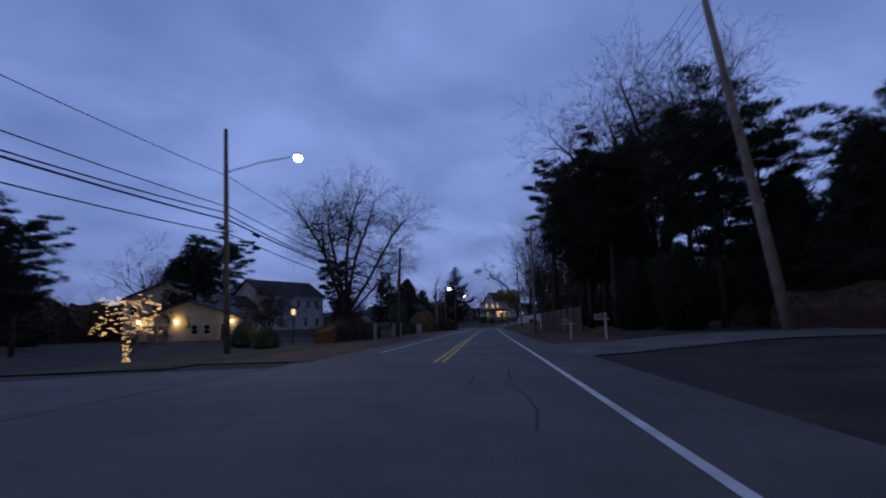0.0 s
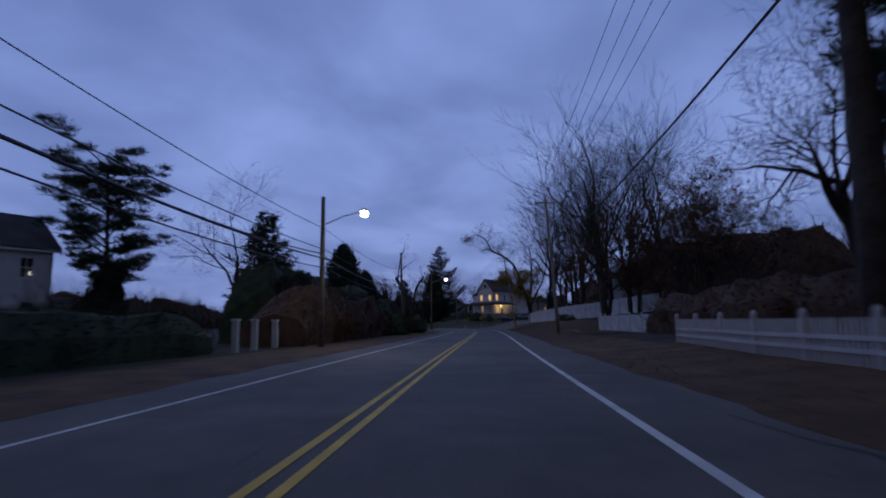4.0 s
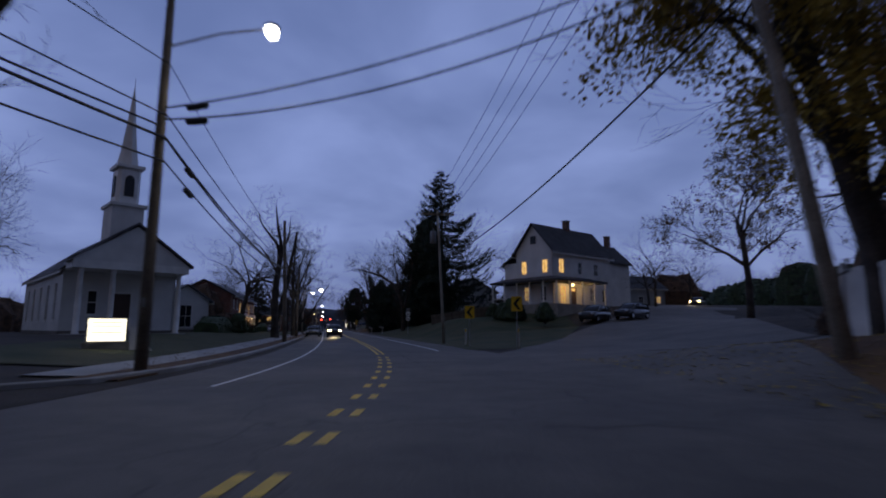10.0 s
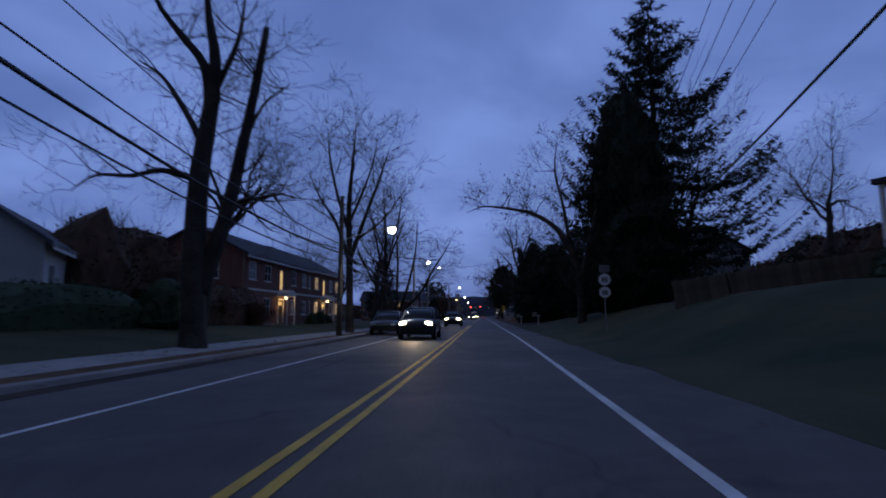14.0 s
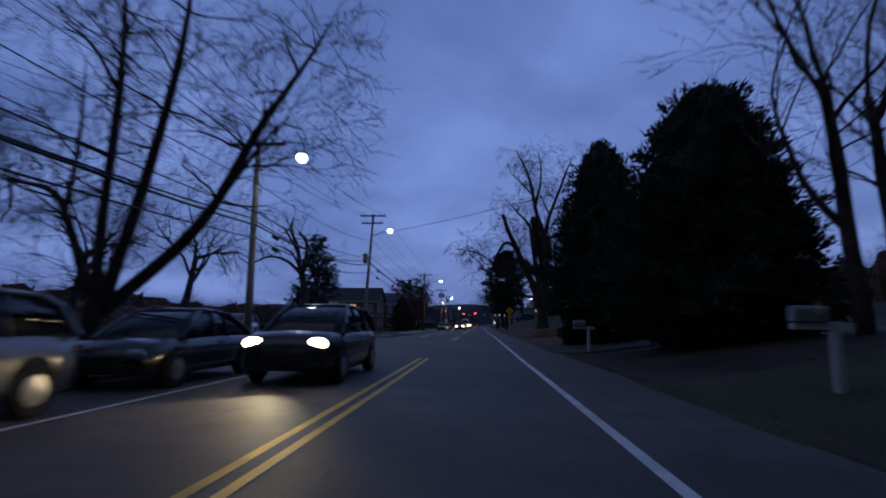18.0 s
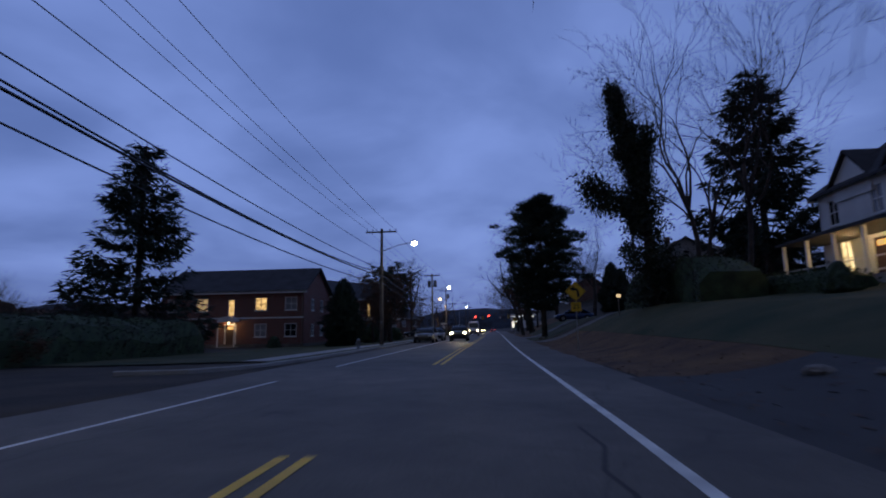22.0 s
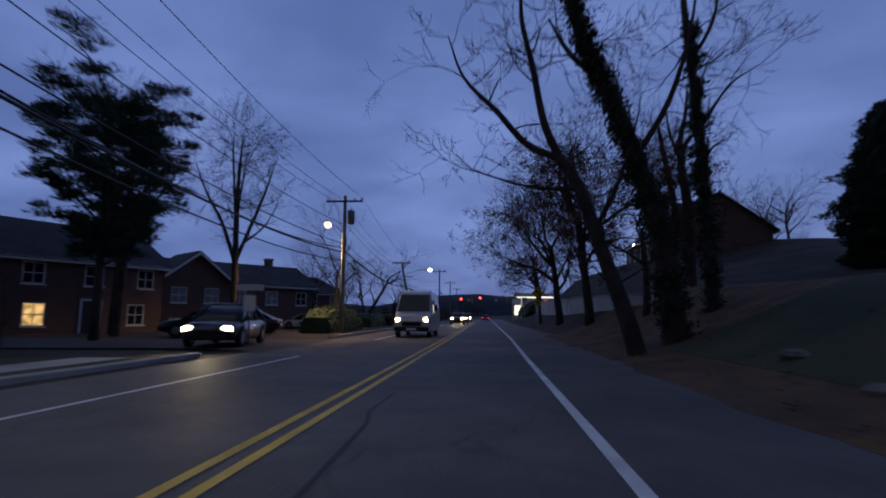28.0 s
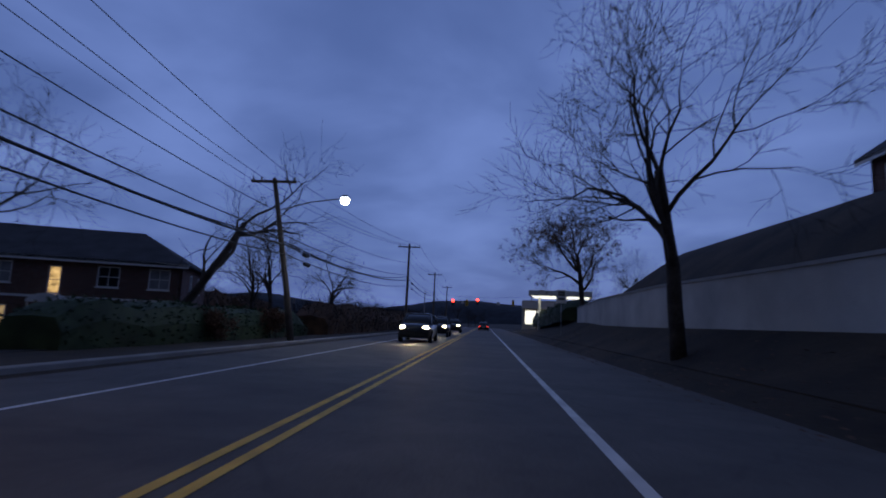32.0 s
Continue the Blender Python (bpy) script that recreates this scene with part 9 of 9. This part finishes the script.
# conifers
P1 = pine(61, 18, 4.2, 0.45)
P2 = pine(62, 15, 4.6, 0.3)
put(P1, 46, 12.5, 0, scale=0.9)
put(P2, 52, 11.5, 40, scale=0.95)
P3 = pine(73, 15.0, 6.4, 0.2, "broad dark pine with upswept plumes of needles", 96, 0.004, 0.9)
put(P3, 338.2, 6.9, 20)
P4 = pine(70, 23.5, 3.3, 0.46, "very tall pine with a high ragged crown", 40)
put(P4, 74, 10.9, 60)
for s, u, a, k, t in ((57, 14, 90, 1.1, P1), (62, 13.5, 10, 1.1, P2), (41, 17, 130, 1.0, P1), (36, 20, 10, 0.95, P2),
                      (22, 30, 40, 0.85, P2), (63, 18.5, 210, 1.25, P1), (72, 16.2, 210, 1.25, P2), (78, 17.0, 80, 1.25, P2), (66, 17.5, 300, 1.2, P2), (60, 19.5, 20, 1.3, P2), (30, 24, 130, 0.85, P2), (14, 34, 200, 0.95, P1), (36, 17, 20, 1.0, P2), (372.5, -14.5, 60, 0.78, P2), (379, -18.5, 160, 0.78, P1), (345, -11, 80, 0.45, P2), (98, -26.8, 30, 1.0, P2), (30, -27, 60, 0.6, P2), (94, -47.5, 70, 1.25, P2), (88, -48.5, 200, 1.05, P2)):
    copy_thing(t, spot(s, u, a) @ Matrix.Diagonal((k, k, k, 1)))
sp = spruce(64, 24.5, 9.3, 0.4, every=0.56)
put(sp, 233, 15.2, 0)
sp.matrix_basis = sp.matrix_basis @ Matrix.Diagonal((1.12, 1.12, 1.03, 1))
vine = dense_cone(65, 16.6, 4.4, "dark vine-hung mass against a spruce", M_IVY, 12000, 0.36, jag=0.55)
put(vine, 231.2, 12.6, 0)
S2 = spruce(66, 12, 2.9, 0.25, "dark conical spruce in a front yard", every=0.4)
put(S2, 318, -22.8, 0, scale=1.2)
S2.matrix_basis = S2.matrix_basis @ Matrix.Diagonal((1.35, 1.35, 1.06, 1))
for s, u, a, k in ((60, -33, 0, 0.85), (75, -45, 90, 0.8), (40, -38, 30, 0.7), (112, -20.5, 20, 0.85), (331, 25.5, 60, 1.35), (20, -45, 10, 0.9), (25, -48, 120, 0.7)):
    copy_thing(S2, spot(s, u, a) @ Matrix.Diagonal((k, k, k, 1)))
D1 = dense_cone(67, 9.8, 3.9, "broad dark evergreen hiding a front yard", None, 42000, 0.6, leaf=0.21, foot=1.6, jag=0.5)
put(D1, 268.8, 9.0, 0)
for s, u, a, k in ((36, 14.5, 10, 0.6), (25, 24, 110, 1.15), (34, 20.5, 60, 1.0), (29, 22, 190, 1.1), (18, 29, 290, 1.35), (138.5, -14.6, 30, 0.5), (133, -15.2, 230, 0.9), (141.5, -20.2, 140, 1.42), (41, 12.8, 80, 0.55), (47, 14.5, 150, 0.8), (98, -26.8, 40, 0.62), (66, 15.0, 40, 0.5), (72, 15.5, 140, 0.55), (59, 14.5, 40, 0.45), (243, 10.8, 40, 0.52), (20, 26, 60, 1.1), (30, 29, 100, 1.2), (12, 30, 200, 1.1), (104, -14, 50, 0.6), (98, -13, 250, 0.5), (329.5, -11.4, 90, 0.62), (380, 23, 20, 0.9), (338, 27, 60, 0.9), (365, 21, 100, 0.7), (130, -12, 30, 0.55), (204, 17.5, 60, 0.22), (282, 19, 60, 1.0), (100, -54, 20, 1.3), (96, -57, 130, 1.5)):
    copy_thing(D1, spot(s, u, a) @ Matrix.Diagonal((k * 0.9, k * 0.9, k, 1)))
D1.matrix_basis = D1.matrix_basis @ Matrix.Diagonal((1.04, 1.04, 1.19, 1))
D2 = dense_cone(69, 9.6, 3.9, "dark full evergreen crowding a front yard", None, 36000, 0.42, leaf=0.26, jag=0.6)
put(D2, 258.2, 10.4, 0)
bush = dense_cone(68, 1.9, 1.3, "rounded dark shrub in a front yard", M_HEDGE, 900, 0.42, 0.0, 0.16, M_HEDGE)
put(bush, 199, 18.2, 0, z=1.8)
for s, u, k in ((204.5, 16.6, 1.3), (202.5, 19.5, 0.8), (206, 16.2, 1.0), (212, 17.0, 0.9), (214, -12.6, 1.2), (210.5, -14.0, 0.9), (316.6, 17.4, 0.8), (305.6, 15.6, 0.7), (304.6, 19.5, 0.8), (132, -7.9, 1.3), (240, -14.4, 0.6), (243, -14.6, 0.7), (246, -14.8, 0.5), (331, -18.4, 0.6), (343, -12, 1.2), (349, -10.5, 0.9), (118, -8.4, 1.2), (33, -12.5, 0.8), (37.5, -16, 1.0)):
    copy_thing(bush, spot(s, u, s * 40) @ Matrix.Diagonal((k, k, k, 1)))

# hedges and thickets
hedge(40.5, 57.5, -11.0, 1.8, 1.7, M_BROWNHEDGE, "brown leafless-looking hedge along the road", 71, 80, wild=1.1)
hedge(64.5, 83.5, -11.4, 2.0, 1.9, M_HEDGE, "dark clipped hedge between white gate posts", 72, 90, 0.12, wild=1.1)
hedge(90.5, 112, -10.6, 4.2, 3.4, M_BROWNHEDGE, "dense overgrown roadside thicket", 73, 70, 0.6, wild=1.1)
hedge(110, 129, -11.4, 4.6, 3.9, M_HEDGE, "dense overgrown roadside thicket", 74, 75, 0.55, wild=1.1)
hedge(128, 140.4, -11.2, 2.2, 1.6, M_BROWNHEDGE, "low brown hedge beside the road", 89, 90, 0.2, wild=0.5)
hedge(97, 136, -15.5, 4.4, 5.4, M_HEDGE, "tall dark thicket behind the road", 75, 55, 0.5, leaf=0.22)
hedge(74, 100, 14.5, 4.0, 2.4, M_BROWNHEDGE, "brown undergrowth below bare trees", 76, 45, 0.4, wild=1.1)
hedge(131, 138, 12.2, 1.4, 0.7, M_HEDGE, "low dark shrubs before a white fence", 96, 90, 0.3, wild=0.5)
hedge(142, 168, 17.5, 4.0, 1.9, M_BROWNHEDGE, "brown undergrowth behind a white fence", 77, 40, 0.4, wild=1.1)
hedge(383.2, 391.8, -8.5, 2.0, 1.8, M_HEDGE, "clipped hedge lit by an orange street lamp", 78, 120, 0.08)
hedge(404, 424, -10.5, 2.2, 1.7, M_HEDGE, "dark hedge beside the pavement", 79, 80, 0.2)
hedge(216, 228, -15.5, 3.4, 2.6, M_BROWNHEDGE, "dark red-brown shrubs before brick flats", 80, 60, 0.3)
hedge(213, 223, -18.0, 5.0, 5.2, M_BROWNHEDGE, "tall dark thicket between the church hall and brick flats", 102, 34, 0.5, leaf=0.22, wild=1.6)
hedge(206, 214, -14.2, 2.4, 1.7, M_HEDGE, "dark shrubs beside the church annex", 81, 70, 0.3)
hedge(306.5, 315.5, 17.0, 1.4, 1.1, M_HEDGE, "low clipped hedge before a lit porch", 82, 120, 0.1)
hedge(295, 318, -19, 3.0, 2.4, M_HEDGE, "dark shrubs behind the pavement", 83, 60, 0.3, wild=1.1)
hedge(312, 330, 14.5, 3.6, 2.6, M_HEDGE, "dark shrubs on the bank", 84, 60, 0.35, wild=1.1)
hedge(346, 366, -13.5, 2.6, 2.6, M_BROWNHEDGE, "brown shrubs under pines", 85, 60, 0.35, wild=1.1)
hedge(426, 500, -10, 3.0, 2.4, M_BROWNHEDGE, "dark roadside shrubs in the distance", 86, 40, 0.3, wild=1.1)
hedge(440, 470, 10.5, 3.0, 2.2, M_HEDGE, "dark roadside shrubs in the distance", 87, 40, 0.3)
hedge(45, 70, 17.0, 5.0, 5.6, M_HEDGE, "tall dark evergreen undergrowth below pines", 98, 26, 0.5, leaf=0.3, wild=1.4)
hedge(30, 64, 27.0, 6.0, 6.5, M_HEDGE, "tall dark evergreen undergrowth behind pines", 99, 16, 0.5, leaf=0.4, wild=1.6)
hedge(224, 262, 34.0, 6.0, 4.6, M_BROWNHEDGE, "dark woods behind a fenced yard", 101, 14, 0.5, name="woodland_edge", leaf=0.4, wild=2.0)
hedge(16, 38, 20, 3.5, 2.2, M_BROWNHEDGE, "brown undergrowth by a driveway", 88, 40, 0.3, wild=1.1)
hedge(258, 300, -27, 4.0, 2.5, M_BROWNHEDGE, "dark shrubs along the side street", 90, 40, 0.3)

SH = bare_tree(97, 4.6, 0.05, 1.25, 0.01, kids=(9, 5, 4, 3), fork=0.22, leaf=M_BROWNLEAF, leaves=420, label="tall bare shrub with a few dry leaves in a thicket")
put(SH, 95, -8.9, 0)
for k in range(17):
    s, u, q = 92.5 + 2.3 * k + random.uniform(-0.8, 0.8), -10.2 + random.uniform(-1.6, 1.7), random.uniform(0.75, 1.3)
    copy_thing(SH, spot(s, u, random.uniform(0, 360)) @ Matrix.Diagonal((q, q, q, 1)))
for s, u, q in ((218, -13.8, 0.8), (222, -14.6, 0.9), (226, -13.6, 0.8), (296, -17.5, 0.9), (304, -18, 0.8), (412, -9.6, 0.7), (418, -9.4, 0.8), (82, 13.5, 0.9), (88, 14, 0.8), (94, 13.4, 0.9), (322, 13.6, 0.8)):
    copy_thing(SH, spot(s, u, s * 37) @ Matrix.Diagonal((q, q, q, 1)))

# dark woods that close the view behind the houses
hedge(112, 178, 33, 7.0, 7.4, M_BROWNHEDGE, "dark brown woods on the hill behind a fence", 92, 14, 0.5, name="woodland_edge", leaf=0.4, wild=2.2)
hedge(-20, 520, -56, 9.0, 5.0, M_BROWNHEDGE, "dark line of distant woods behind the houses", 93, 5, 0.6, name="woodland_edge", leaf=0.55, wild=2.5)
hedge(232, 430, 58, 9.0, 6.0, M_BROWNHEDGE, "dark line of distant woods behind the houses", 94, 5, 0.6, name="woodland_edge", leaf=0.55, wild=2.5)
hedge(206, 262, 78, 8.0, 6.0, M_HEDGE, "dark woods at the end of the side road", 95, 8, 0.6, name="woodland_edge", leaf=0.5, wild=2.5)

# small tree hung with fairy lights
ft = bare_tree(91, 3.4, 0.06, 1.15, 0.0, kids=(7, 5, 4, 3), depth=3, fork=0.35, label="small bare tree wound with warm fairy lights")
put(ft, 21.4, -13.6, 0)
lights, rng = Shape(), np.random.default_rng(9)
for k in range(170):
    a, q = rng.uniform(0, 2 * math.pi), rng.uniform(0, 1)
    r = 0.12 if q < 0.12 else 1.35 * math.sqrt(rng.random())
    z = q / 0.12 * 1.2 if q < 0.12 else rng.uniform(1.3, 3.0) - 0.15 * r
    lights.lathe([(0.005, -0.03), (0.024, 0), (0.005, 0.03)], 4, Matrix.Translation((r * math.cos(a), r * math.sin(a), z)))
part("fairy_lights", lights, G_FAIRY, ft, "string of warm fairy lights")

# ---- loose leaves on the verges and stones ----
def litter(name, s0, s1, u0, u1, count, material, label, seed):
    rng = np.random.default_rng(seed)
    sh = Shape()
    v = []
    for _ in range(count):
        s, u = rng.uniform(s0, s1), u0 + (u1 - u0) * rng.random() ** 1.3
        p = at(s, u, max(ground(s, u) + 0.045, 0.012 if u < 5.6 else 0) + rng.uniform(0, 0.02))
        a, r = rng.uniform(0, 6.3), rng.uniform(0.035, 0.08)
        q = [Vector((math.cos(a + k * 1.57) * r * (1 if k % 2 else 0.6), math.sin(a + k * 1.57) * r * (1 if k % 2 else 0.6), rng.uniform(0, 0.03))) for k in range(4)]
        v.append([p + e for e in q])
    for q in v:
        sh.add(q, [(0, 1, 2, 3)])
    tagged(part(name, sh, material), label, "leaves", kind="stuff")


litter("fallen_leaves", 90, 140, 5.0, 11, 3200, M_BROWNLEAF, "scattered brown leaves on the verge", 101)
litter("fallen_leaves", 28, 80, 5.0, 9, 2200, M_BROWNLEAF, "scattered brown leaves on the verge", 102)
litter("fallen_leaves", 152, 168, 6.5, 13, 1600, M_YELLOWLEAF, "scattered yellow leaves under a maple", 103)
litter("fallen_leaves", 225, 330, 5.1, 9, 3000, M_BROWNLEAF, "scattered brown leaves on the verge", 104)
litter("fallen_leaves", 352, 430, 5.6, 10, 2600, M_BROWNLEAF, "scattered brown leaves on the verge", 105)
litter("fallen_leaves", 165, 255, -8.5, -5.2, 2200, M_BROWNLEAF, "scattered brown leaves on the verge", 106)
for s, u, k in ((361.5, 7.6, 0.28), (358.5, 7.0, 0.2), (293.5, 7.6, 0.26), (292.4, 8.0, 0.2), (336.2, 6.4, 0.35), (109.5, 9.4, 0.35)):
    b = thing("boulder", "rough grey field stone lying on the verge", "stone", "stones on the verge")
    put(b, s, u)
    rng = np.random.default_rng(int(s))
    sh = Shape().lathe([(0.2, -0.15), (0.85, 0.1), (1.0, 0.45), (0.8, 0.8), (0.35, 1.0)], 9)
    sh.v = [(x * k * rng.uniform(0.8, 1.2), y * k * rng.uniform(0.8, 1.2), z * k * 0.75) for x, y, z in sh.v]
    part("stone", sh, M_STONE, b)
hy = thing("fire_hydrant", "small pale fire hydrant on the verge", "hydrant")
put(hy, 316.5, -6.6)
part("barrel", Shape().lathe([(0.16, 0), (0.16, 0.05), (0.11, 0.07), (0.11, 0.5), (0.14, 0.52), (0.13, 0.6), (0.05, 0.7)], 12), M_TIN, hy, "", True)
part("cap", Shape().lathe([(0.06, -0.18), (0.06, 0.18)], 8, Matrix.Translation((0, 0, 0.42)) @ pose(0, 0, 0, 0, 90, 0)), M_TIN, hy)
